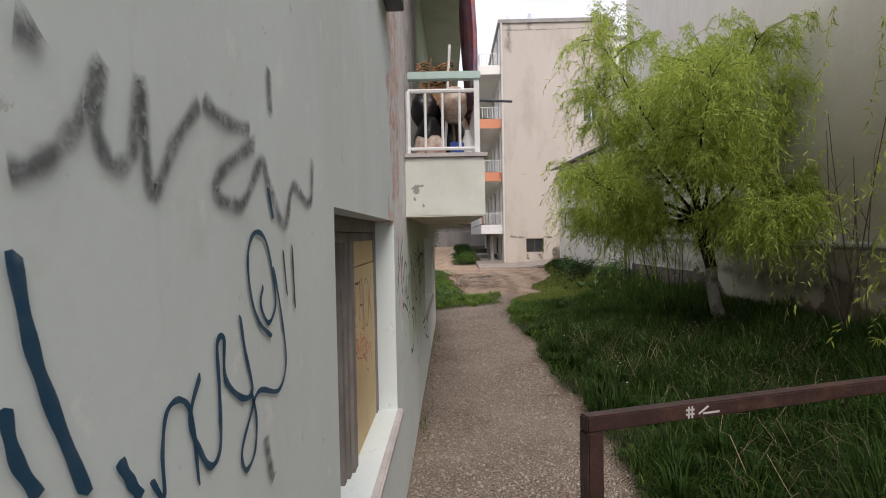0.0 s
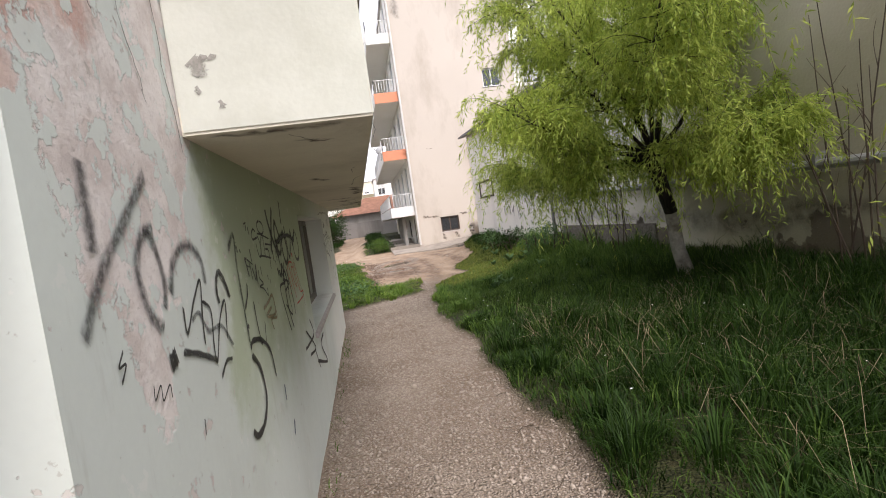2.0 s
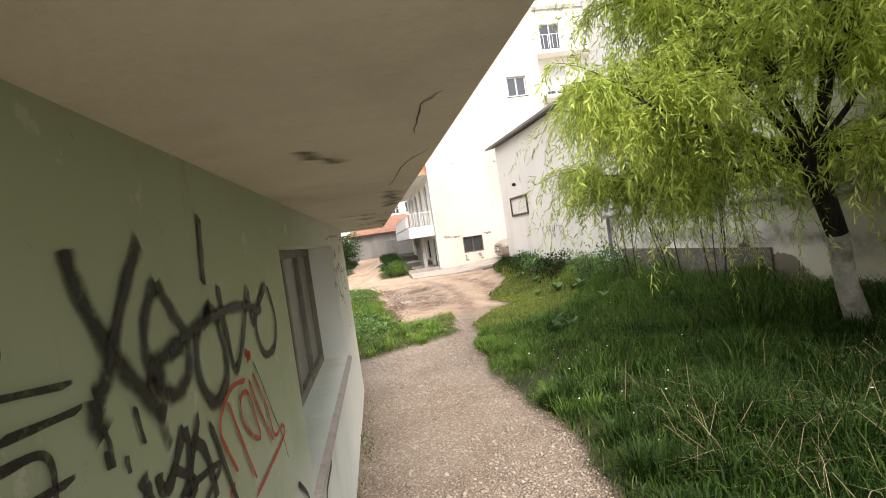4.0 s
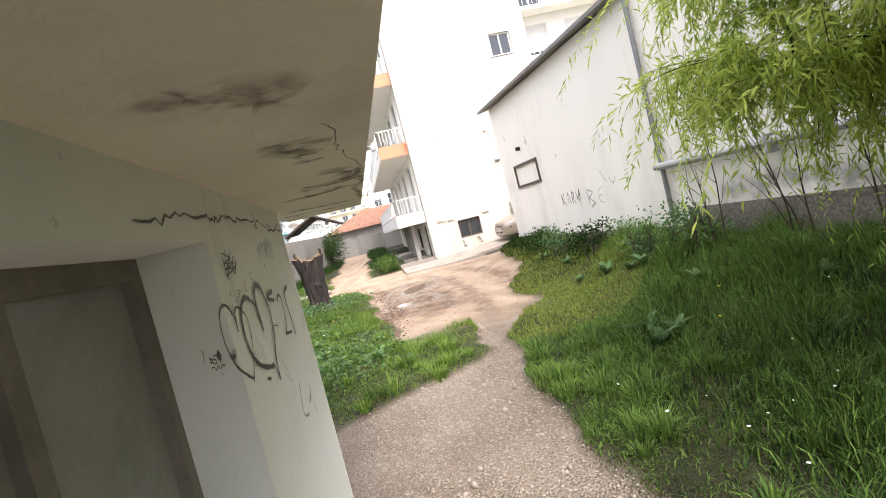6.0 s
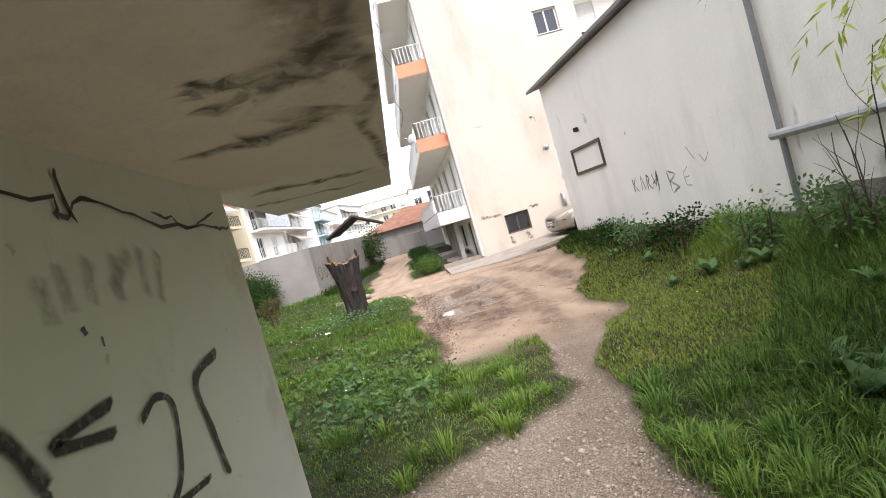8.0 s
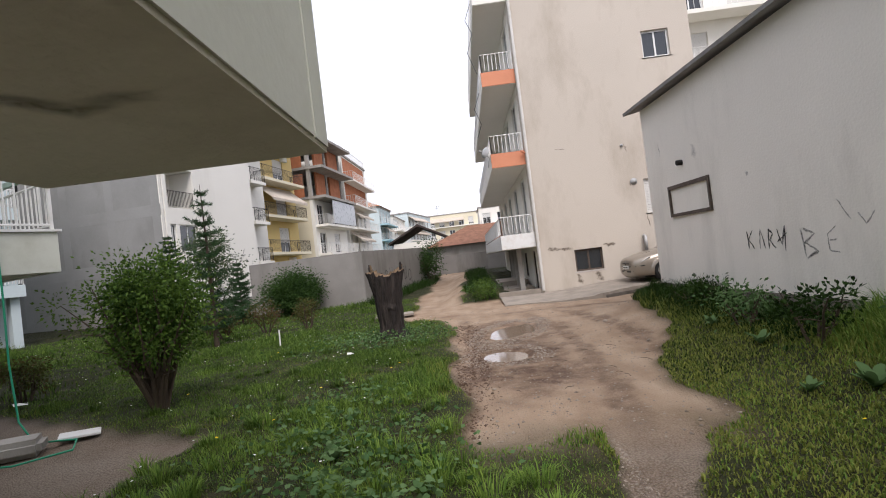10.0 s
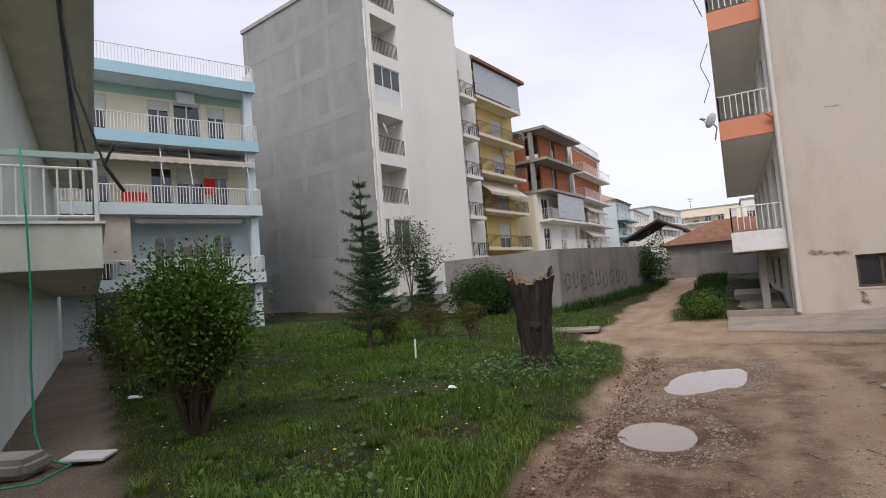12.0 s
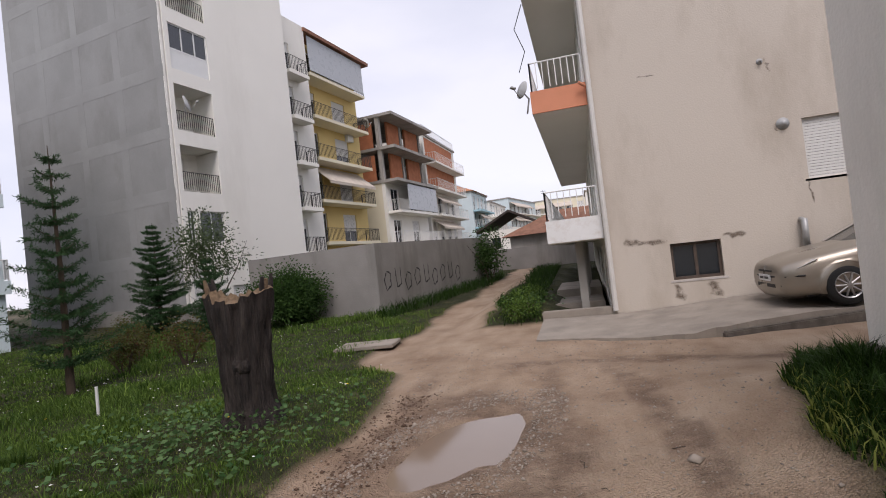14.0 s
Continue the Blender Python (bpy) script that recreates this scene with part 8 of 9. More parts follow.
spray(board_1, SPRAY_RED, 0.005, 0.4, [(2.613, 1.180), (2.664, 1.174)], -0.115)
spray(board_1, SPRAY_RED, 0.006, 0.4, [(2.604, 1.140), (2.686, 1.127)], -0.115)
spray(board_1, SPRAY_RED, 0.006, 0.4, [(2.684, 1.207), (2.696, 1.155), (2.701, 1.098)], -0.115)
spray(board_1, SPRAY_RED, 0.005, 0.4, [(2.688, 1.204), (2.734, 1.176), (2.694, 1.165), (2.729, 1.132), (2.695, 1.124)], -0.115)
spray(board_1, SPRAY_RED, 0.005, 0.4, [(2.762, 1.180), (2.732, 1.156), (2.752, 1.120), (2.783, 1.144), (2.762, 1.180)], -0.115)
spray(board_1, SPRAY_RED, 0.005, 0.4, [(2.806, 1.172), (2.809, 1.097)], -0.115)
spray(board_1, SPRAY_RED, 0.005, 0.4, [(2.810, 1.168), (2.843, 1.139), (2.808, 1.129)], -0.115)
spray(board_1, SPRAY_RED, 0.005, 0.4, [(2.857, 1.159), (2.865, 1.074)], -0.115)
spray(board_1, SPRAY_RED, 0.005, 0.4, [(2.907, 1.146), (2.862, 1.119), (2.889, 1.045)], -0.115)
spray(board_1, SPRAY_RED, 0.007, 0.6, [(2.405, 1.190), (2.434, 1.187), (2.460, 1.168), (2.484, 1.142)], -0.115)
spray(board_1, SPRAY_RED, 0.005, 0.6, [(2.487, 1.152), (2.538, 1.140), (2.607, 1.124)], -0.115)
spray(board_1, SPRAY_RED, 0.008, 0.5, [(2.623, 1.133), (2.688, 1.102), (2.730, 1.074)], -0.115)
spray(board_1, SPRAY_RED, 0.006, 0.5, [(2.719, 1.043), (2.764, 1.027), (2.756, 1.021)], -0.115)
spray(board_1, SPRAY_RED, 0.006, 0.7, [(2.591, 1.274), (2.666, 1.262)], -0.115)
spray(board_1, SPRAY_RED, 0.006, 0.7, [(2.628, 1.292), (2.626, 1.246)], -0.115)
spray(board_1, SPRAY_RED, 0.006, 0.4, [(2.758, 1.425), (2.756, 1.398)], -0.115)
spray(board_1, SPRAY_RED, 0.006, 0.6, [(2.533, 1.263), (2.555, 1.243), (2.532, 1.237)], -0.115)
spray(board_1, SPRAY_CHALK, 0.008, 0.6, [(2.455, 1.385), (2.434, 1.347), (2.411, 1.310)], -0.115)
spray(board_1, SPRAY_CHALK, 0.007, 0.6, [(2.411, 1.312), (2.446, 1.308), (2.479, 1.315)], -0.115)
spray(board_1, SPRAY_CHALK, 0.008, 0.6, [(2.507, 1.380), (2.501, 1.337)], -0.115)
spray(board_1, SPRAY_CHALK, 0.007, 0.6, [(2.577, 1.336), (2.567, 1.271)], -0.115)
spray(board_1, SPRAY_CHALK, 0.007, 0.6, [(2.627, 1.378), (2.650, 1.295)], -0.115)
spray(board_1, SPRAY_CHALK, 0.007, 0.6, [(2.750, 1.356), (2.756, 1.299)], -0.115)
spray(board_1, SPRAY_CHALK, 0.006, 0.6, [(2.442, 1.264), (2.441, 1.289)], -0.115)
spray(board_1, SPRAY_CHALK, 0.006, 0.6, [(2.908, 1.328), (2.884, 1.229)], -0.115)
spray(wall_near, SPRAY_GHOST, 0.035, 1.0, [(9.817, 1.662), (9.822, 1.581)])
spray(wall_near, SPRAY_GHOST, 0.035, 1.0, [(9.87, 1.676), (9.867, 1.594)])
spray(wall_near, SPRAY_GHOST, 0.035, 1.0, [(9.945, 1.684), (9.921, 1.6)])
spray(wall_near, SPRAY_GHOST, 0.035, 1.0, [(10.02, 1.69), (10.01, 1.593)])
spray(wall_near, SPRAY_GHOST, 0.035, 1.0, [(10.086, 1.693), (9.978, 1.613)])
spray(wall_near, SPRAY_GHOST, 0.035, 1.0, [(10.116, 1.702), (10.097, 1.591)])
spray(wall_near, SPRAY_GHOST, 0.035, 1.0, [(10.188, 1.692), (10.143, 1.576)])
spray(wall_near, SPRAY_BLACK, 0.012, 0.4, [(9.878, 1.574), (9.884, 1.560)])


def mark(parent, material, width, soft, line, place, label="", name="crack", jag=0.0):
    """A crack, stain or stroke along (a, b) points that place() lays on a surface."""
    r = random.Random(len(line) * 7 + int(width * 1000))
    pts = []
    for (a0, b0), (a1, b1) in zip(line, line[1:]):
        k = 5
        for i in range(k):
            t = i / k
            pts.append((a0 + (a1 - a0) * t + r.uniform(-jag, jag), b0 + (b1 - b0) * t + r.uniform(-jag, jag)))
    pts.append(line[-1])
    v, f, e = [], [], []
    n = len(pts)
    for i, (a, b) in enumerate(pts):
        da, db = pts[min(i + 1, n - 1)][0] - pts[max(i - 1, 0)][0], pts[min(i + 1, n - 1)][1] - pts[max(i - 1, 0)][1]
        d = math.hypot(da, db) + 1e-9
        w = width * 0.5 * r.uniform(0.5, 1.4)
        for k in (-1, 0, 1):
            v.append(place(a - db / d * w * k, b + da / d * w * k))
            e.append(1.0 if k == 0 and 0 < i < n - 1 else 0.0)
    for i in range(n - 1):
        f += [(i * 3, i * 3 + 1, i * 3 + 4, i * 3 + 3), (i * 3 + 1, i * 3 + 2, i * 3 + 5, i * 3 + 4)]
    ob = put(name, Geo().add(v, f), material, parent, label)
    for key, val in (("edge", e), ("soft", [max(0.1, soft)] * len(e))):
        at = ob.data.attributes.new(key, "FLOAT", "POINT")
        at.data.foreach_set("value", val)
    return ob


CRACK = spray_mat("dark_crack", (0.03, 0.025, 0.02), 0.85)
STAIN = spray_mat("brown_damp_stain", (0.17, 0.13, 0.095), 0.0, 0.75, 9)
MOULD = spray_mat("dark_mould", (0.2, 0.175, 0.13), 0.0, 0.6, 14)
FLAKE = spray_mat("bared_grey_plaster", (0.32, 0.30, 0.27), 0.2, 0.9, 30)
SOOT = spray_mat("sooty_streak", (0.09, 0.08, 0.07), 0.0, 0.45, 6)


def under(a, b):
    """(along the path, out from the wall) on the soffit."""
    return (a, -b, 1.8575)


for line in ([(8.70, 0.47), (8.8, 0.5), (8.99, 0.49), (9.03, 0.5), (9.08, 0.49), (9.11, 0.51), (9.26, 0.52), (9.36, 0.55), (9.47, 0.56), (9.6, 0.58)], [(5.33, 0.53), (5.41, 0.50), (5.65, 0.51)], [(5.86, 0.57), (6.05, 0.52), (6.63, 0.49), (6.70, 0.38)], [(4.1, 0.3), (4.25, 0.36), (4.3, 0.46)]):
    mark(balc, CRACK, 0.004, 0.3, line, under, "jagged dark crack", jag=0.004)
for line, w in (([(10.22, 0.2), (10.23, 0.3), (10.2, 0.4), (10.1, 0.5)], 0.10), ([(9.4, 0.45), (9.7, 0.52), (9.9, 0.5)], 0.10), ([(8.3, 0.2), (8.4, 0.35), (8.45, 0.45)], 0.13), ([(5.7, 0.27), (5.95, 0.3)], 0.05), ([(4.0, 0.1), (4.03, 0.3), (4.02, 0.5)], 0.06), ([(4.25, 0.3), (4.3, 0.45)], 0.04), ([(10.9, 0.1), (11.0, 0.3), (11.1, 0.5)], 0.07), ([(6.8, 0.5), (7.4, 0.53), (7.9, 0.5)], 0.07)):
    mark(balc, STAIN, w * 1.7, 1.0, line, under, "brown damp stain", "stain", 0.03)
for line, w in (([(8.80, 0.34), (8.91, 0.36), (9.02, 0.33)], 0.1), ([(8.93, 0.37), (9.0, 0.39), (9.08, 0.39)], 0.08), ([(8.84, 0.41), (8.93, 0.45)], 0.07), ([(9.14, 0.39), (9.19, 0.43)], 0.05), ([(9.88, 0.28), (9.84, 0.33), (9.86, 0.39), (9.87, 0.46)], 0.035), ([(9.96, 0.29), (9.94, 0.37), (9.94, 0.47), (9.88, 0.54)], 0.05),
                ([(9.89, 0.39), (9.88, 0.48), (9.76, 0.56)], 0.09), ([(11.2, 0.05), (11.3, 0.2), (11.39, 0.49)], 0.05), ([(9.5, 0.57), (10.2, 0.56), (11.2, 0.57)], 0.04)):
    mark(balc, MOULD, w * 1.5, 0.9, line, under, "dark mould patch", "stain", 0.03)
for line, w in (([(8.6, 1.735), (8.77, 1.73), (8.88, 1.75), (9.09, 1.765), (9.2, 1.758), (9.24, 1.747), (9.27, 1.768), (9.28, 1.753), (9.36, 1.767), (9.46, 1.766), (9.66, 1.763), (9.9, 1.782), (9.91, 1.739), (9.99, 1.78), (10.18, 1.745), (10.55, 1.745), (10.7, 1.75)], 0.009), ([(9.93, 1.817), (9.95, 1.733)], 0.01), ([(10.21, 1.777), (10.38, 1.74), (10.6, 1.79)], 0.008)):
    mark(wall_near, CRACK, w, 0.3, line, lambda a, b: (a, -0.004, b), "ragged crack under the soffit", jag=0.012)
for line, w in (([(3.52, 2.6), (3.56, 2.25), (3.66, 2.0), (3.7, 1.9)], 0.005), ([(3.86, 2.5), (3.87, 2.1), (3.93, 1.8)], 0.006), ([(3.38, 2.3), (3.42, 2.1), (3.47, 2.05)], 0.005)):
    mark(wall_near, CRACK, w, 0.2, line, lambda a, b: (a, -0.0045, b), "crack in the peeling plaster", jag=0.014)


def front(a, b):
    """(out from the wall, height) on the balcony's end face."""
    return (BY0 - 0.003, -a, b)


for line, w in (([(0.07, 2.09), (0.08, 2.06), (0.09, 2.03)], 0.045), ([(0.09, 2.09), (0.14, 2.085)], 0.025), ([(0.06, 2.0), (0.07, 1.99)], 0.02), ([(0.12, 1.95), (0.14, 1.94)], 0.02)):
    mark(balc, FLAKE, w, 0.3, line, front, "grey patch of flaked paint", "flake", 0.008)


def gable(a, b):
    """(x from the corner, height) on the gable."""
    return (a, -0.004, b)


for line, w in (([(0.35, 1.55), (0.8, 1.5), (1.25, 1.46)], 0.14), ([(2.3, 1.5), (2.75, 1.45)], 0.14), ([(3.45, 4.9), (3.5, 4.6)], 0.07), ([(1.0, 5.02), (1.4, 4.95)], 0.04), ([(3.55, 3.65), (3.5, 3.4)], 0.12), ([(3.95, 2.38), (3.97, 1.9)], 0.05), ([(4.7, 2.38), (4.68, 2.0)], 0.05), ([(1.35, 0.6), (1.4, 0.2)], 0.2), ([(2.0, 0.6), (2.05, 0.25)], 0.25)):
    mark(block, STAIN, w, 0.8, line, gable, "brown water stain", "stain", 0.03)
for x, z0, z1, w in ((0.45, 13.7, 11.6, 0.5), (1.6, 13.8, 12.9, 0.35), (5.5, 13.1, 12.2, 0.4)):
    mark(block, SOOT, w, 1.0, [(x, z0), (x + 0.03, (z0 + z1) / 2), (x - 0.02, z1)], gable, "dark rain streak", "stain", 0.03)
mark(block, SOOT, 0.08, 0.7, [(0.0, 12.9), (2.0, 12.87), (4.0, 12.9), (6.1, 12.9)], gable, "dark joint line", "stain", 0.02)


def low_wall(a, b):
    """(along the low house from its far corner, height)."""
    return (a, -0.004, b)


for line, w in (([(3.4, 1.5), (3.42, 1.2)], 0.03), ([(3.55, 1.5), (3.42, 1.36), (3.56, 1.2)], 0.025), ([(3.68, 1.2), (3.74, 1.5), (3.82, 1.2)], 0.025), ([(3.9, 1.2), (3.93, 1.5), (4.02, 1.42), (3.94, 1.33), (4.06, 1.2)], 0.03), ([(4.12, 1.5), (4.2, 1.25), (4.3, 1.52), (4.26, 1.15)], 0.03), ([(4.1, 1.3), (4.34, 1.42)], 0.025)):
    mark(low, SPRAY_BLACK, w, 0.4, line, low_wall, "black graffiti stroke", "graffiti", 0.006)
for line, w in (([(4.62, 1.48), (4.66, 1.05)], 0.06), ([(4.62, 1.47), (4.86, 1.38), (4.66, 1.27), (4.9, 1.15), (4.66, 1.06)], 0.05), ([(5.25, 1.46), (5.08, 1.36), (5.1, 1.16), (5.27, 1.12)], 0.03), ([(5.1, 1.29), (5.24, 1.29)], 0.03), ([(5.3, 1.8), (5.5, 1.5)], 0.03), ([(5.6, 1.6), (5.7, 1.45), (5.85, 1.6)], 0.03)):
    mark(low, SPRAY_GREY, w, 0.9, line, low_wall, "faded grey graffiti stroke", "graffiti", 0.006)
for line, w in (([(2.1, 3.2), (2.1, 2.9)], 0.2), ([(0.7, 3.5), (0.72, 3.2)], 0.06), ([(7.55, 1.9), (7.5, 1.2)], 0.12), ([(9.8, 1.85), (10.0, 1.8)], 0.12), ([(3.6, 2.4), (3.62, 2.35)], 0.12)):
    mark(low, SOOT, w, 1.0, line, low_wall, "sooty mark", "stain", 0.02)
for line, w in (([(8.3, 0.95), (9.5, 1.05), (10.8, 0.9), (12.0, 1.0), (13.6, 0.75), (15.0, 0.9)], 0.5), ([(13.0, 0.9), (14.5, 0.95), (16.5, 0.9)], 0.4)):
    mark(low, SOOT, w, 1.0, line, low_wall, "dark damp patch above the plinth", "stain", 0.06)
yard = bpy.data.objects["wall_yard_side"]


def yard_side(a, b):
    """(metres along the side wall, height) on its track face."""
    d = Vector((2.2, 8.4, 0)).normalized()
    return (-4.1 + d.x * a + 0.006, 33.6 + d.y * a - 0.0015, b)


for k in range(9):
    a = 0.5 + k * 0.62
    h = 1.0 + 0.12 * math.sin(k * 2.1)
    mark(yard, SPRAY_BLACK, 0.05, 0.3, [(a, h + 0.45), (a - 0.16, h + 0.2), (a - 0.05, h - 0.15), (a + 0.2, h), (a + 0.22, h + 0.4), (a + 0.02, h + 0.5)] if k % 3 != 1 else [(a - 0.1, h + 0.5), (a - 0.05, h - 0.2), (a + 0.2, h - 0.1), (a + 0.22, h + 0.5)], yard_side, "black outline graffiti", "graffiti", 0.01)


# ---- loose and built things ----
def stump():
    t = root("tree_stump", pose(-1.45, 22.9, -0.03), "tall dark hacked-off tree stump with a jagged forked top", "stump")
    n, rows = 56, 26
    v, f = [], []
    for i in range(rows):
        q = i / (rows - 1)
        for k in range(n):
            a = 2 * math.pi * k / n
            r = 0.275 - 0.03 * math.sin(q * 3.0) + 0.11 * q ** 2.2 + 0.10 * max(0, 0.16 - q) / 0.16
            fork = 0.09 * q ** 3 * (math.cos(2 * a) - 0.5)
            ridge = 0.05 * abs(math.sin(a * 5 + 1.6 * math.sin(q * 4))) - 0.02 + 0.014 * math.sin(a * 19 + q * 6)
            ridge += 0.03 * noise.noise(Vector((math.cos(a) * 2, math.sin(a) * 2, q * 6)))
            r = r + fork + ridge
            z = q * 1.5
            if i >= rows - 3:
                z += (0.07 * (max(0, math.cos(2 * a)) - 0.9 * max(0, -math.cos(2 * a))) + 0.12 * noise.noise(Vector((math.cos(a) * 5, math.sin(a) * 5, 3.0)))) * (i - rows + 4) / 3
            lean = -0.03 * q
            v.append((r * math.cos(a) + lean, r * 0.92 * math.sin(a), z))
    for i in range(rows - 1):
        for k in range(n):
            f.append((i * n + k, i * n + (k + 1) % n, (i + 1) * n + (k + 1) % n, (i + 1) * n + k))
    put("trunk", Geo().add(v, f), M_BARK, t, "deeply ridged dark bark", smooth=True)
    top = v[-n:]
    w, h = list(top), []
    for s, dz in ((0.75, 0.03), (0.4, -0.18), (0.1, -0.3)):
        for x, y, z in top:
            w.append(((x + 0.03) * s - 0.03, y * s, min(z, 1.62) + dz * (1.0 - 0.2 * math.cos(2 * math.atan2(y, x)))))
    for i in range(3):
        for k in range(n):
            h.append((i * n + k, i * n + (k + 1) % n, (i + 1) * n + (k + 1) % n, (i + 1) * n + k))
    h.append(tuple(3 * n + k for k in range(n)))
    put("cut_wood", Geo().add(w, h), M_CUT, t, "pale split wood of the cut top")
    r = random.Random(4)
    for k in range(9):
        a = (0.2 + r.uniform(-0.5, 0.5)) + (math.pi if k % 2 else 0)
        x, y = 0.35 * math.cos(a), 0.3 * math.sin(a)
        L = r.uniform(0.05, 0.13)
        put("stub", Geo().tube([(x, y, 1.5), (x * 1.05, y * 1.05, 1.62), (x * 1.1, y * 1.1, 1.62 + L)], [0.035, 0.03, 0.018], 7), M_BARK if k % 3 else M_CUT, t)
    put("knot", Geo().lathe([(0.0, -0.05), (0.07, -0.02), (0.11, 0.02), (0.12, 0.06)], (0.06, -0.24, 0.72), 12, "y"), M_BARK, t)


stump()


def car():
    """A hatchback seen from its nose and near side. Local x runs backwards from the nose, y to its far side."""
    t = root("car", pose(5.5, 28.0, 0.2, 0, 0, 2), "dusty champagne-silver hatchback parked on the apron by the gable", "car")
    paint = mat("champagne_car_paint", (0.33, 0.29, 0.24), 0.32, metal=0.55, var=0.04, scale=2, bump=0.0, spec=0.6)
    trim = mat("dark_car_trim", (0.02, 0.02, 0.02), 0.6, var=0.2, bump=0.1)
    glass = mat("car_glass", (0.03, 0.035, 0.035), 0.05, var=0.1, bump=0, spec=0.9)
    lamp = mat("headlamp_glass", (0.55, 0.55, 0.53), 0.12, var=0.2, scale=20, bump=0.1, spec=0.9)
    alloy = mat("alloy_wheel", (0.45, 0.44, 0.43), 0.35, metal=0.8, var=0.1, bump=0.05)
    tyre = mat("tyre_rubber", (0.018, 0.018, 0.018), 0.9, var=0.2, bump=0.3)
    Wd = 0.9
    # stations: x, half width, belt height, bottom height
    st = [(0.0, 0.60, 0.60, 0.30), (0.06, 0.70, 0.70, 0.22), (0.25, 0.80, 0.77, 0.20), (0.6, 0.87, 0.85, 0.20), (1.0, 0.895, 0.92, 0.20), (1.5, 0.90, 0.97, 0.20), (2.2, 0.905, 1.0, 0.20), (3.2, 0.905, 1.03, 0.20), (4.1, 0.88, 1.06, 0.22), (4.55, 0.80, 1.05, 0.28), (4.68, 0.7, 0.95, 0.4)]
    v, f, m = [], [], 13
    for x, w, zt, zb in st:
        prof = [(-w * 0.86, zb), (-w * 0.97, zb + 0.06), (-w, zb + (zt - zb) * 0.4), (-w * 0.995, zb + (zt - zb) * 0.7), (-w * 0.93, zt - 0.05), (-w * 0.82, zt), (0, zt + 0.035),
                (w * 0.82, zt), (w * 0.93, zt - 0.05), (w * 0.995, zb + (zt - zb) * 0.7), (w, zb + (zt - zb) * 0.4), (w * 0.97, zb + 0.06), (w * 0.86, zb)]
        v += [(x, y, z) for y, z in prof]
    # wheel arches: lift the lower sides over the wheels
    for i, (x, y, z) in enumerate(v):
        pass
    for i in range(len(st) - 1):
        for k in range(m - 1):
            a, b = st[i][0], st[i + 1][0]
            f.append((i * m + k, (i + 1) * m + k, (i + 1) * m + k + 1, i * m + k + 1))
        f.append((i * m + m - 1, (i + 1) * m + m - 1, (i + 1) * m, i * m))
    f.append(tuple(range(m)))
    f.append(tuple((len(st) - 1) * m + k for k in range(m - 1, -1, -1)))
    me = Geo().add(v, f).data("body", paint)
    body = new("body", me)
    body.parent = t
    bm = bmesh.new()
    bm.from_mesh(me)
    bmesh.ops.subdivide_edges(bm, edges=list(bm.edges), cuts=2, use_grid_fill=True, smooth=0.6)
    for w in bm.verts:
        for cx in (0.86, 3.6):
            d = math.hypot(w.co.x - cx, w.co.z - 0.32)
            if d < 0.39 and abs(w.co.y) > 0.62:
                k = 0.39 / max(d, 0.05)
                if w.co.z >= 0.18:
                    w.co.x, w.co.z = cx + (w.co.x - cx) * k, max(0.32 + (w.co.z - 0.32) * k, 0.2)
    bm.to_mesh(me)
    bm.free()
    me.shade_smooth()
    cab = [(1.30, 0.76, 0.98), (2.15, 0.62, 1.43), (3.2, 0.60, 1.45), (4.3, 0.66, 1.06)]
    g = Geo().add([(x, s * y, z) for x, y, z in cab for s in (-1, 1)] + [(1.30, -0.80, 0.95), (1.3, 0.8, 0.95), (4.35, -0.8, 0.98), (4.35, 0.8, 0.98)],
                  [(2, 4, 5, 3)])
    put("roof", Geo().box(2.12, -0.62, 1.415, 3.25, 0.62, 1.455, 0.018), paint, t, smooth=False)
    put("windscreen", Geo().add([(1.28, -0.74, 0.965), (1.28, 0.74, 0.965), (2.14, 0.6, 1.43), (2.14, -0.6, 1.43), (1.22, 0.0, 0.985), (2.08, 0.0, 1.45)], [(0, 4, 5, 3), (4, 1, 2, 5)]), glass, t, "sloping tinted windscreen")
    put("rear_window", Geo().add([(4.4, -0.68, 1.06), (4.4, 0.68, 1.06), (3.22, 0.58, 1.44), (3.22, -0.58, 1.44)], [(0, 1, 2, 3)]), glass, t)
    for s in (-1, 1):
        put("side_window", Geo().add([(1.36, s * 0.80, 0.97), (4.3, s * 0.80, 1.03), (3.25, s * 0.615, 1.43), (2.16, s * 0.615, 1.43)], [(0, 1, 2, 3)]), glass, t)
        put("pillar", Geo().tube([(1.26, s * 0.77, 0.96), (2.13, s * 0.612, 1.43)], [0.035, 0.03], 6), paint, t)
        put("pillar", Geo().tube([(2.65, s * 0.79, 0.98), (2.7, s * 0.62, 1.43)], [0.03, 0.03], 6), trim, t)
        put("headlight", Geo().add([(0.06, s * 0.36, 0.60), (0.26, s * 0.78, 0.64), (0.50, s * 0.845, 0.76), (0.10, s * 0.36, 0.70), (0.02, s * 0.36, 0.61), (0.22, s * 0.79, 0.645), (0.48, s * 0.862, 0.77), (0.12, s * 0.38, 0.725)], [(0, 1, 2, 3), (4, 5, 6, 7), (0, 1, 5, 4), (1, 2, 6, 5), (2, 3, 7, 6), (3, 0, 4, 7)]), lamp, t, "clear swept-back headlight")
        put("bumper_strip", Geo().tube([(-0.015, s * 0.30, 0.505), (0.06, s * 0.69, 0.51), (0.30, s * 0.835, 0.52)], 0.016, 6), trim, t)
        put("mirror", Geo().box(1.55, s * 0.9, 0.98, 1.68, s * 1.06, 1.1, 0.03), paint, t)
        put("fog_lamp", Geo().box(0.005, s * 0.48, 0.33, 0.06, s * 0.64, 0.4, 0.02), trim, t)
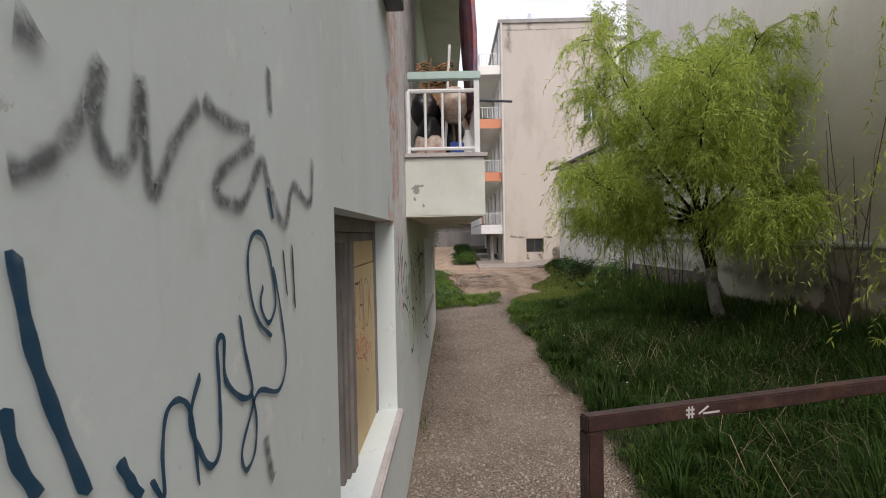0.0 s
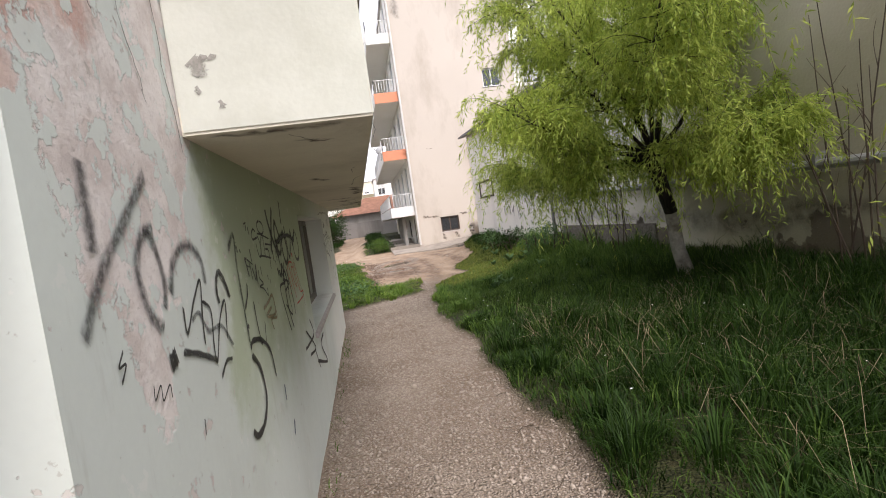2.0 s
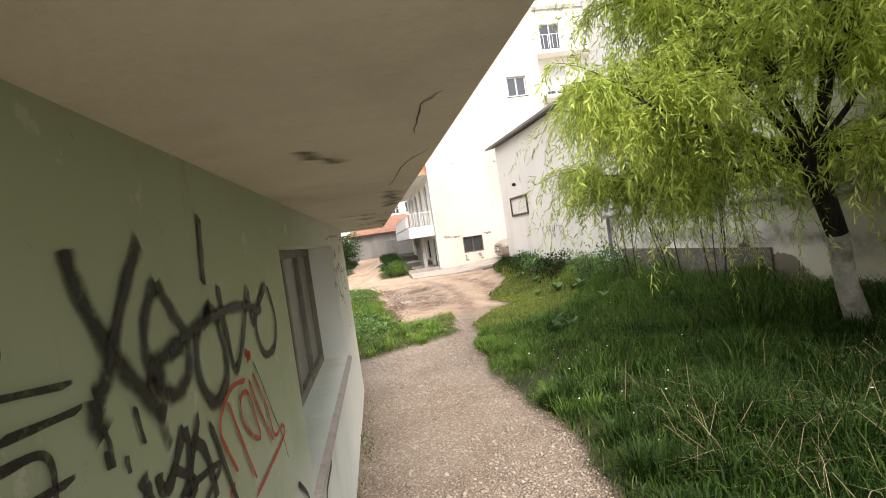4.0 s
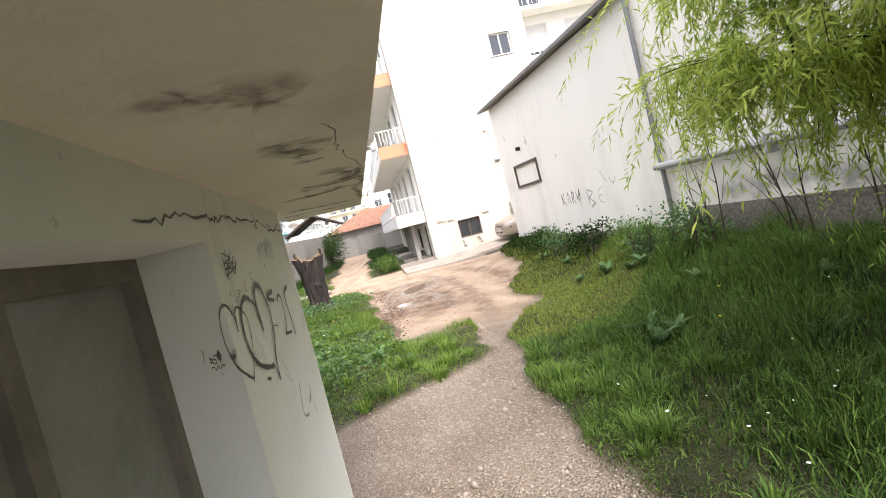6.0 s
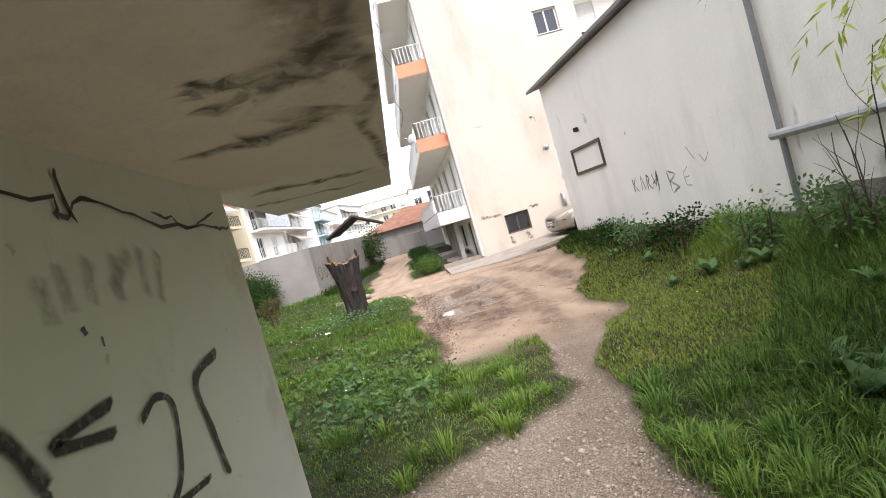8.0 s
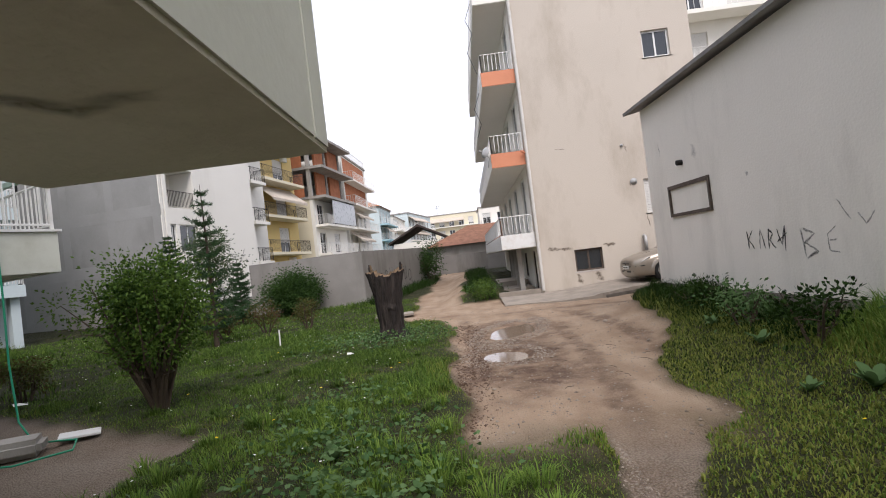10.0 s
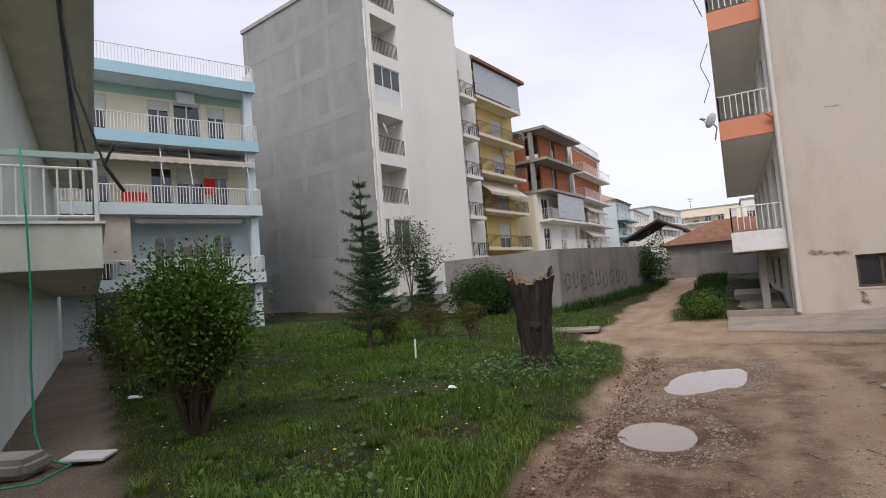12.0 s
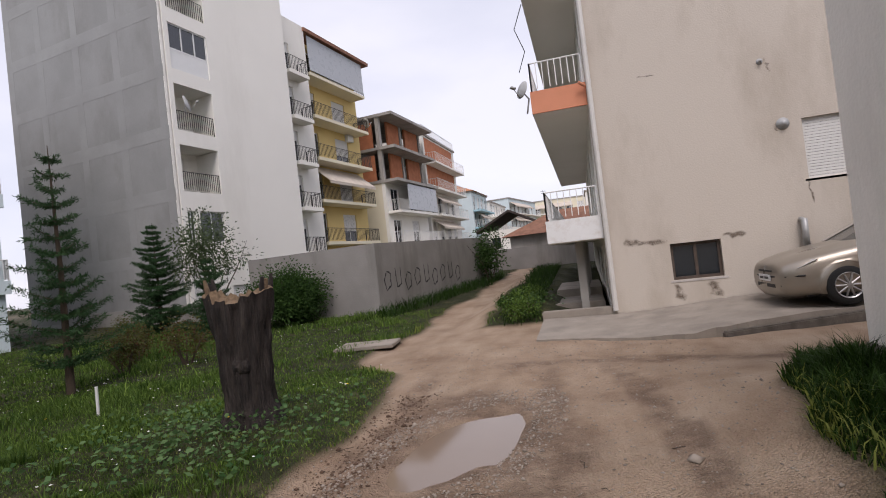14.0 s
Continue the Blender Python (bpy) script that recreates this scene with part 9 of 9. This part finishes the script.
    put("grille", Geo().add([(0.005, -0.30, 0.585), (0.005, 0.30, 0.585), (0.05, 0.35, 0.69), (0.05, -0.35, 0.69), (-0.012, -0.30, 0.585), (-0.012, 0.30, 0.585), (0.03, 0.35, 0.695), (0.03, -0.35, 0.695)], [(4, 5, 6, 7), (0, 1, 5, 4), (1, 2, 6, 5), (2, 3, 7, 6), (3, 0, 4, 7)]), trim, t, "dark oval grille with an emblem")
    put("emblem", Geo().lathe([(0.0, -0.008), (0.045, -0.004), (0.05, 0.0)], (0.0, 0.0, 0.645), 14, "x"), alloy, t)
    put("lower_grille", Geo().box(-0.012, -0.42, 0.30, 0.05, 0.42, 0.40, 0.02), trim, t)
    put("number_plate", Geo().box(-0.03, -0.26, 0.425, -0.012, 0.26, 0.535, 0.004), M_FRAMEW, t, "white number plate")
    pl = put("plate_writing", Geo().box(-0.034, -0.20, 0.46, -0.031, -0.02, 0.50).box(-0.034, 0.03, 0.46, -0.031, 0.20, 0.50), M_BLACK, t)
    put("wiper", Geo().tube([(1.33, 0.3, 1.0), (1.75, -0.05, 1.25)], 0.008, 5), trim, t)
    for cx in (0.86, 3.6):
        for s in (-1, 1):
            w = put("wheel", Geo().lathe([(0.2, -0.10), (0.29, -0.105), (0.315, -0.07), (0.318, 0.0), (0.315, 0.07), (0.29, 0.10), (0.2, 0.10), (0.2, -0.10)], n=32, axis="y"), tyre, t, "black tyre", smooth=True)
            w.location = (cx, s * 0.80, 0.318)
            rim = Geo().lathe([(0.205, -0.11), (0.20, -0.112), (0.185, -0.10), (0.185, -0.02)], n=32, axis="y").lathe([(0.0, -0.118), (0.045, -0.115), (0.05, -0.09)], n=16, axis="y")
            for k in range(10):
                a = 2 * math.pi * k / 10
                rim.tube([(0.04 * math.cos(a), -0.105, 0.04 * math.sin(a)), (0.19 * math.cos(a), -0.10, 0.19 * math.sin(a))], [0.018, 0.013], 6)
            if s > 0:
                rim.v = [(x, -y, z) for x, y, z in rim.v]
            put("rim", rim, alloy, w, "multi-spoke alloy rim")
            put("hub_back", Geo().lathe([(0.0, 0.0), (0.19, 0.0)], n=24, axis="y"), trim, w)
    put("underbody", Geo().box(0.35, -0.7, 0.16, 4.4, 0.7, 0.4), trim, t)


car()

# steel barrier at the start of the path
bar = root("steel_barrier", pose(0.40, 1.51, 0.0, 0, 0, 16.7), "dark brown painted steel rail on a post with scratched marks", "barrier")
put("post", Geo().box(-0.025, -0.025, -0.3, 0.025, 0.025, 1.165, 0.004), M_BROWNRAIL, bar)
put("rail", Geo().box(-0.025, -0.022, 1.165, 3.2, 0.022, 1.21, 0.004), M_BROWNRAIL, bar, "flat brown rail with worn paint")
put("post", Geo().box(3.15, -0.025, -0.3, 3.2, 0.025, 1.165, 0.004), M_BROWNRAIL, bar)
chalk = mat("chalk_mark", (0.45, 0.42, 0.4), 0.9, var=0.2, bump=0)
g = Geo()
for a, b in (((0.30, 1.195), (0.33, 1.195)), ((0.30, 1.182), (0.33, 1.182)), ((0.31, 1.17), (0.31, 1.205)), ((0.322, 1.17), (0.322, 1.205)), ((0.36, 1.18), (0.42, 1.18)), ((0.345, 1.18), (0.38, 1.2))):
    d = Vector((b[0] - a[0], b[1] - a[1]))
    n = Vector((-d.y, d.x)).normalized() * 0.003
    g.add([(a[0] - n.x, -0.024, a[1] - n.y), (b[0] - n.x, -0.024, b[1] - n.y), (b[0] + n.x, -0.024, b[1] + n.y), (a[0] + n.x, -0.024, a[1] + n.y)], [(0, 1, 2, 3)])
put("scratched_mark", g, chalk, bar)

# clutter on the balcony over the path
def sack(at, size, material, label, seed, group="sacks on the balcony"):
    g = Geo()
    n, rows = 20, 12
    r = random.Random(seed)
    v, f = [], []
    for i in range(rows):
        q = i / (rows - 1)
        for k in range(n):
            a = 2 * math.pi * k / n
            w = math.sin(math.pi * (0.08 + 0.84 * q)) ** 0.6
            w *= 1 + 0.22 * noise.noise(Vector((math.cos(a) * 1.6 + seed, math.sin(a) * 1.6, q * 4)))
            v.append((size[0] * w * math.cos(a), size[1] * w * math.sin(a), size[2] * q))
    for i in range(rows - 1):
        for k in range(n):
            f.append((i * n + k, i * n + (k + 1) % n, (i + 1) * n + (k + 1) % n, (i + 1) * n + k))
    f += [tuple(range(n)), tuple((rows - 1) * n + k for k in range(n - 1, -1, -1))]
    ob = put("sack", g.add(v, f), material, smooth=True)
    ob.location = at
    return tagged(ob, label, "sack", group)


fx0 = WX
M_PATTERN = mat("patterned_cloth", (0.42, 0.28, 0.2), 0.9, var=0.5, scale=18, bump=0.4, col2=(0.55, 0.5, 0.42), stain=(0.25, 0.08, 0.06), stain_scale=14, stain_amt=0.8)
M_PURPLE = mat("striped_curtain_cloth", (0.20, 0.13, 0.2), 0.9, var=0.5, scale=9, bump=0.3, col2=(0.42, 0.14, 0.13), stain=(0.25, 0.25, 0.36), stain_scale=10, stain_amt=0.8)
M_BLUEPL = mat("blue_plastic", (0.03, 0.08, 0.3), 0.4, var=0.1, bump=0.05)
M_WICKER = mat("woven_wicker", (0.35, 0.2, 0.1), 0.8, var=0.4, scale=30, bump=0.8)
sack((-0.14, 4.32, 2.25), (0.12, 0.14, 0.42), M_BLACK, "shiny black rubbish sack behind the rail", 1)
sack((0.02, 4.5, 2.25), (0.13, 0.16, 0.5), M_BLACK, "shiny black rubbish sack stacked on the balcony", 2)
sack((-0.2, 4.25, 2.25), (0.08, 0.1, 0.26), M_PATTERN, "bundle of patterned cloth behind the rail", 3)
sack((-0.05, 4.7, 2.6), (0.14, 0.16, 0.3), M_BLACK, "black plastic bag on top of the heap", 4)
sack((0.06, 4.3, 2.62), (0.11, 0.12, 0.28), M_PATTERN, "bundle of striped cloth on the heap", 5)
sack((-0.18, 4.45, 2.6), (0.12, 0.13, 0.34), M_BLACK, "black rubbish sack leaning on the wall", 6)
sack((0.12, 4.75, 2.3), (0.09, 0.16, 0.45), M_PATTERN, "rolled patterned rug behind the rail", 7)
sack((0.0, 5.0, 2.4), (0.14, 0.2, 0.55), M_BLACK, "large black sack further along the balcony", 8)
sack((-0.1, 4.2, 2.28), (0.09, 0.08, 0.22), M_PATTERN, "small patterned cloth bundle behind the rail", 9)
bx = put("crate", Geo().box(0.02, 4.17, 2.25, 0.13, 4.3, 2.45, 0.01), M_BLUEPL)
tagged(bx, "blue plastic crate on the balcony floor", "crate")
can = put("canister", Geo().lathe([(0.0, 0.0), (0.05, 0.0), (0.055, 0.02), (0.055, 0.2), (0.025, 0.26), (0.02, 0.3), (0.0, 0.3)], (0.16, 4.24, 2.25), 16), M_FRAMEW, smooth=True)
tagged(can, "white plastic canister behind the rail", "canister")
g = Geo()
for i in range(7):
    g.tube([(-0.24 + 0.3 * k / 10, 4.35 + 0.02 * math.sin(k * 1.7 + i), 2.97 + i * 0.022 + 0.02 * math.sin(k * 0.9)) for k in range(11)], 0.010, 5)
bk = put("wicker_basket", g.box(-0.22, 4.37, 2.78, 0.02, 4.5, 2.97), M_WICKER)
tagged(bk, "brown wicker basket on top of the heap", "basket")
for i, (x, h, lean) in enumerate(((-0.02, 3.25, 0.05), (-0.2, 3.15, 0.08), (0.06, 3.1, -0.04))):
    st = put("stick", Geo().tube([(x, 4.3, 2.4), (x + lean, 4.32, h)], 0.012, 6), M_RAIL if i == 0 else M_CUT)
    tagged(st, "pale pole standing in the balcony clutter", "pole", "poles on the balcony")
v, f = [], []
for i in range(30):
    for k in range(12):
        y, z = 4.15 + i * 0.06, 2.75 + k * 0.19
        v.append((0.20 + 0.03 * math.sin(i * 1.4) + 0.02 * math.sin(k * 0.7), y, z))
for i in range(29):
    for k in range(11):
        f.append((i * 12 + k, (i + 1) * 12 + k, (i + 1) * 12 + k + 1, i * 12 + k + 1))
cu = put("curtain", Geo().add(v, f), M_PURPLE, smooth=True)
so = cu.modifiers.new("thickness", "SOLIDIFY")
so.thickness = 0.008
tagged(cu, "striped purple and red curtain hanging along the balcony", "curtain")
pb = put("pole_arm", Geo().tube([(0.2, 5.0, 2.98), (0.62, 5.1, 2.98)], 0.012, 6), M_FRAMEG)
tagged(pb, "thin metal pole sticking out from the balcony rail", "pole")
sh = put("shutter_box", Geo().box(WX + 0.003, 2.55, 2.95, WX + 0.1, 2.95, 3.05, 0.005), M_FRAMEG)
tagged(sh, "dark grey shutter edge above the wall", "trim", kind="structure")
for i, (y, z) in enumerate(((4.15, 2.13), (4.2, 2.0), (8.0, 0.4))):
    pass

# wall details of the block and the low house
for x, z, r in ((3.62, 3.55, 0.12), (3.35, 4.85, 0.06)):
    p = put("wall_vent", Geo().lathe([(0.0, -0.10), (r * 0.45, -0.10), (r * 0.5, -0.02), (r, -0.012), (r, 0.0)], (BX + x, BYY, z), 16, "y"), M_PIPEG, smooth=True)
    tagged(p, "small grey vent outlet on the gable", "vent", "vents on the gable")
fl = put("flue_pipe", Geo().tube([(BX + 3.72, BYY - 0.02, 1.62), (BX + 3.72, BYY - 0.14, 1.62), (BX + 3.72, BYY - 0.14, 1.1)], 0.06, 10), M_PIPEG, smooth=True)
tagged(fl, "galvanised flue bend low on the gable", "pipe")
pp = put("drain_spout", Geo().tube([(BX + 0.02, BYY - 0.03, 5.0), (BX - 0.15, BYY - 0.12, 5.1)], 0.035, 8), M_ORANGE)
tagged(pp, "short orange drain spout at the balcony corner", "pipe")
sd = dish(None, BX - 1.4, BYY + 0.1, 5.25, 0.2, -50)
tagged(sd, "grey satellite dish on the balcony corner", "satellite dish")
wires = put("antenna_wires", Geo().tube([(BX - 1.25, BYY + 0.5, 10.8), (BX - 1.5, BYY + 0.5, 10.2), (BX - 1.3, BYY + 0.5, 9.7), (BX - 1.55, BYY + 0.5, 9.0), (BX - 1.3, BYY + 0.5, 8.2)], 0.012, 5)
            .tube([(BX - 1.25, BYY + 1.5, 7.8), (BX - 1.5, BYY + 1.5, 7.2), (BX - 1.3, BYY + 1.5, 6.6), (BX - 1.5, BYY + 1.5, 6.1)], 0.012, 5), M_FRAMEG)
tagged(wires, "thin looping wires along the balcony edges", "wires")

# things by the garden path
st = put("stone_block", Geo().box(-0.35, -0.22, 0, 0.35, 0.22, 0.2, 0.06), M_CONC)
st.matrix_world = pose(-5.0, 16.55, -0.03, 0, 2, 30)
tagged(st, "broken grey concrete block at the wall corner", "stone block")
cv = put("drain_cover", Geo().box(-0.22, -0.16, 0, 0.22, 0.16, 0.03, 0.006), M_RAIL)
cv.matrix_world = pose(-4.6, 17.15, 0.0, 0, 4, 35)
tagged(cv, "loose white board lying on the gravel", "board")
HOSE = [(-0.08, -0.36, 3.5), (-0.13, -0.4, 2.75), (-0.12, -0.42, 1.9), (-0.15, -0.4, 1.0), (-0.2, -0.42, 0.3), (-0.35, -0.5, 0.03), (-0.8, -0.75, 0.02), (-1.25, -0.5, 0.02), (-1.1, 0.0, 0.02), (-0.6, 0.25, 0.02)]
hs = put("garden_hose", Geo().tube([tuple(m_wing @ Vector(p)) for p in HOSE], 0.012, 6), mat("green_hose", (0.02, 0.3, 0.17), 0.45, var=0.1, bump=0.05), smooth=True)
tagged(hs, "green garden hose hanging from the balcony to the ground", "hose")
for i, (x, y, s) in enumerate(((-1.95, 20.6, 0.05), (-7.2, 19.2, 0.09), (-0.9, 24.2, 0.04))):
    v = [((k % 3 - 1) * s + 0.01 * (k * 7 % 3), (k // 3 - 1) * s * 0.7, 0.02 + 0.03 * ((k * 5) % 4) / 4) for k in range(9)]
    lt = put("litter", Geo().add(v + [(a, b, c - 0.004) for a, b, c in v], [(a, a + 1, a + 4, a + 3) for a in (0, 1, 3, 4)] + [(a + 9, a + 12, a + 13, a + 10) for a in (0, 1, 3, 4)]), L_DAISY)
    lt.matrix_world = pose(x, y, 0.06, 5, 8, i * 50)
    tagged(lt, "crumpled white litter lying in the grass", "litter", "litter on the lawn")
sk = put("white_stake", Geo().tube([(-4.3, 23.4, -0.1), (-4.29, 23.4, 0.42)], 0.02, 6), M_RAIL)
tagged(sk, "thin white stake standing in the lawn", "stake")
for x, y in ((-5.5, 19.9), (-5.7, 20.1)):
    sk = put("dark_stake", Geo().tube([(x, y, -0.1), (x + 0.02, y, 0.42)], 0.025, 6), M_TWIG)
    tagged(sk, "short dark stake in the lawn", "stake", "dark stakes")
sl = put("manhole_slab", Geo().box(-0.62, -0.42, 0, 0.62, 0.42, 0.07, 0.012), M_APRON)
sl.matrix_world = pose(-2.1, 27.8, 0.0, 0, 0, 8)
tagged(sl, "flat grey concrete manhole slab beside the track", "slab")
kb = put("kerb", Geo().box(0, -0.06, -0.2, 6.0, 0.06, 0.0, 0.02), mat("broken_dark_kerb", (0.14, 0.12, 0.10), 0.95, var=0.4, scale=6, bump=1.0))
kb.matrix_world = pose(4.42, 26.6, 0.02, 0, -2.6, 13.5)
tagged(kb, "crumbling dark kerb edge of the apron", "kerb", kind="structure")
gs = put("garden_stairs", Geo().box(-1.4, 1.2, -0.2, -0.1, 3.0, 0.25, 0.02).box(-1.3, 3.0, -0.2, -0.1, 6.0, 0.45, 0.02), M_APRON)
gs.location = (BX, BYY, 0)
tagged(gs, "worn concrete landing beside the block", "landing", kind="structure")
for i, (x, y) in enumerate(((-0.55, 0.6), (-0.5, 2.4), (-0.45, 4.2), (-0.4, 6.0))):
    ps = put("porch_post", Geo().box(BX + x - 0.09, BYY + y + 0.25, -0.1, BX + x + 0.09, BYY + y + 0.43, 1.698, 0.01), M_CONC)
    tagged(ps, "grey concrete post under the balcony", "post", "posts under the balcony")
ch = root("plastic_chair", m_blue @ pose(-3.4, 0.4, -0.1), "dark red plastic garden chair on the porch", "chair")
put("seat", Geo().box(0, 0, 0.40, 0.45, 0.45, 0.44, 0.015), M_REDPL, ch)
put("backrest", Geo().box(0, 0.41, 0.44, 0.45, 0.45, 0.88, 0.015), M_REDPL, ch)
for x in (0.0, 0.41):
    for y in (0.0, 0.41):
        put("leg", Geo().box(x, y, 0.0, x + 0.04, y + 0.04, 0.40), M_REDPL, ch)
    put("armrest", Geo().box(x, 0.02, 0.62, x + 0.04, 0.42, 0.65), M_REDPL, ch)
pot = root("plant_pot", m_blue @ pose(-1.2, 0.3, -0.1), "dark flower pot with a small leafy plant on the porch", "plant pot")
put("pot", Geo().lathe([(0.0, 0.0), (0.13, 0.0), (0.18, 0.3), (0.19, 0.3), (0.17, 0.27), (0.0, 0.27)], n=16), M_BLACK, pot, smooth=True)
V, F = leaf_quads(np.random.default_rng(5), np.random.default_rng(6).normal(size=(150, 3)) * 0.14 + np.array([0, 0, 0.5]), np.random.default_rng(7).normal(size=(150, 3)) + np.array([0, 0, 0.6]), 0.12, 0.05)
o = new("leaves", fast_mesh("leaves", V, F, L_BUSH))
o.parent = pot
tb = put("low_bench", Geo().box(0, 0, 0.35, 1.1, 0.35, 0.40, 0.01).box(0.05, 0.03, 0, 0.12, 0.32, 0.35).box(0.98, 0.03, 0, 1.05, 0.32, 0.35), M_FRAMEB)
tb.matrix_world = m_blue @ pose(-2.6, 0.6, -0.1)
tagged(tb, "low dark bench on the porch", "bench")
# distant aerials
for i, (b, x, y, z, h) in enumerate((("distant_cream_building", 3, 4, 13.2, 3), ("distant_white_block", 2, 3, 9.8, 3.5), ("distant_white_block", 6, 3, 9.8, 2.5), ("distant_white_building", 5, 4, 10.2, 2.5))):
    put("roof_aerial", Geo().tube([(x, y, z - 0.1), (x, y, z + h)], 0.05, 5).box(x - 0.7, y - 0.03, z + h - 0.4, x + 0.7, y + 0.03, z + h - 0.33).box(x - 0.5, y - 0.03, z + h - 0.9, x + 0.5, y + 0.03, z + h - 0.83), M_FRAMEG, bpy.data.objects[b], "thin roof aerial")

# ---- loose stones ----
def stones(name, n, place, size, material, label):
    q = np.random.default_rng(17)
    x, y = place(q, n)
    n = len(x)
    s = size * q.lognormal(0, 0.45, n)
    base = np.array([(1, 0, 0), (0, 1, 0), (-1, 0, 0), (0, -1, 0), (0, 0, 0.7), (0, 0, -0.5)])
    V = base[None] * s[:, None, None] * q.uniform(0.6, 1.3, (n, 6, 1))
    a = q.uniform(0, 6.28, n)
    c, d = np.cos(a)[:, None], np.sin(a)[:, None]
    X = V[..., 0] * c - V[..., 1] * d + x[:, None]
    Y = V[..., 0] * d + V[..., 1] * c + y[:, None]
    Z = V[..., 2] + (height(x, y) + s * 0.15)[:, None]
    W = np.stack([X, Y, Z], -1).reshape(-1, 3)
    k = np.arange(n)[:, None] * 6
    F = np.concatenate([np.concatenate([k + p, k + r, k + t], 1) for p, r, t in ((0, 1, 4), (1, 2, 4), (2, 3, 4), (3, 0, 4), (1, 0, 5), (2, 1, 5), (3, 2, 5), (0, 3, 5))])
    stuff(name, fast_mesh(name, W, F, material), label, "gravel")


M_PEBBLE = leaf_mat("pale_gravel_stone", (0.17, 0.135, 0.107), (0.37, 0.315, 0.26), 0.0)


def on_path(q, n):
    x, y = q.uniform(-0.3, 1.5, n), q.uniform(1.0, 15.5, n)
    k = (path_mask(x, y) > q.uniform(0.2, 0.9, n))
    return x[k], y[k]


def on_track(q, n):
    x, y = q.uniform(-1.0, 4.0, n), q.uniform(15.0, 27.0, n)
    ring = np.zeros(n)
    for px, py, a, b, tilt in PUDDLES:
        c, s = math.cos(tilt), math.sin(tilt)
        u, v = c * (x - px) + s * (y - py), -s * (x - px) + c * (y - py)
        e = np.sqrt((u / a) ** 2 + (v / b) ** 2)
        ring = np.maximum(ring, ((e > 1.25) & (e < 2.0)) * 1.0)
        ring = np.where(e < 1.2, -1, ring)
    k = (mud_mask(x, y) > 0.4) & (q.uniform(0, 1, n) < 0.08 + 0.75 * ring) & (ring >= 0)
    return x[k], y[k]


stones("gravel", 70000, on_path, 0.0065, M_PEBBLE, "small pale gravel stones on the path")
stones("gravel", 90000, on_track, 0.0085, M_PEBBLE, "pale gravel round the puddles on the track")


def twigs():
    """Short bent sticks lying on the track and the path edge."""
    r = random.Random(17)
    g = Geo()
    for k in range(46):
        x, y = (r.uniform(-0.1, 3.0), r.uniform(15.8, 22.5)) if k < 34 else (r.uniform(1.0, 1.6), r.uniform(3.0, 11.0))
        z = float(height(np.array(x), np.array(y))) + 0.008
        a, n = r.uniform(0, 6.28), r.uniform(0.06, 0.22)
        bend = r.uniform(-0.6, 0.6)
        pts = [(x, y, z), (x + n * 0.5 * math.cos(a), y + n * 0.5 * math.sin(a), z + 0.012), (x + n * 0.5 * math.cos(a) + n * 0.5 * math.cos(a + bend), y + n * 0.5 * math.sin(a) + n * 0.5 * math.sin(a + bend), z)]
        g.tube(pts, [0.004, 0.0035, 0.002], 5)
    tagged(put("twigs", g, M_TWIG), "small broken twigs scattered on the muddy track", "twigs", kind="stuff")


twigs()


def rut_clods(q, n):
    """Clods thrown up along the tyre rut at the edge of the lawn."""
    y = q.uniform(15.6, 24.0, n)
    x = 0.12 + 0.25 * np.sin((y - 15.0) * 0.3) + q.normal(size=n) * 0.16
    k = mud_mask(x, y) > 0.5
    return x[k], y[k]


M_CLOD = mat("dark_mud_clod", (0.13, 0.078, 0.05), 0.95, var=0.35, scale=9, bump=0.5)
stones("mud_clods", 3600, rut_clods, 0.009, M_CLOD, "dark crumbled mud along the tyre rut")
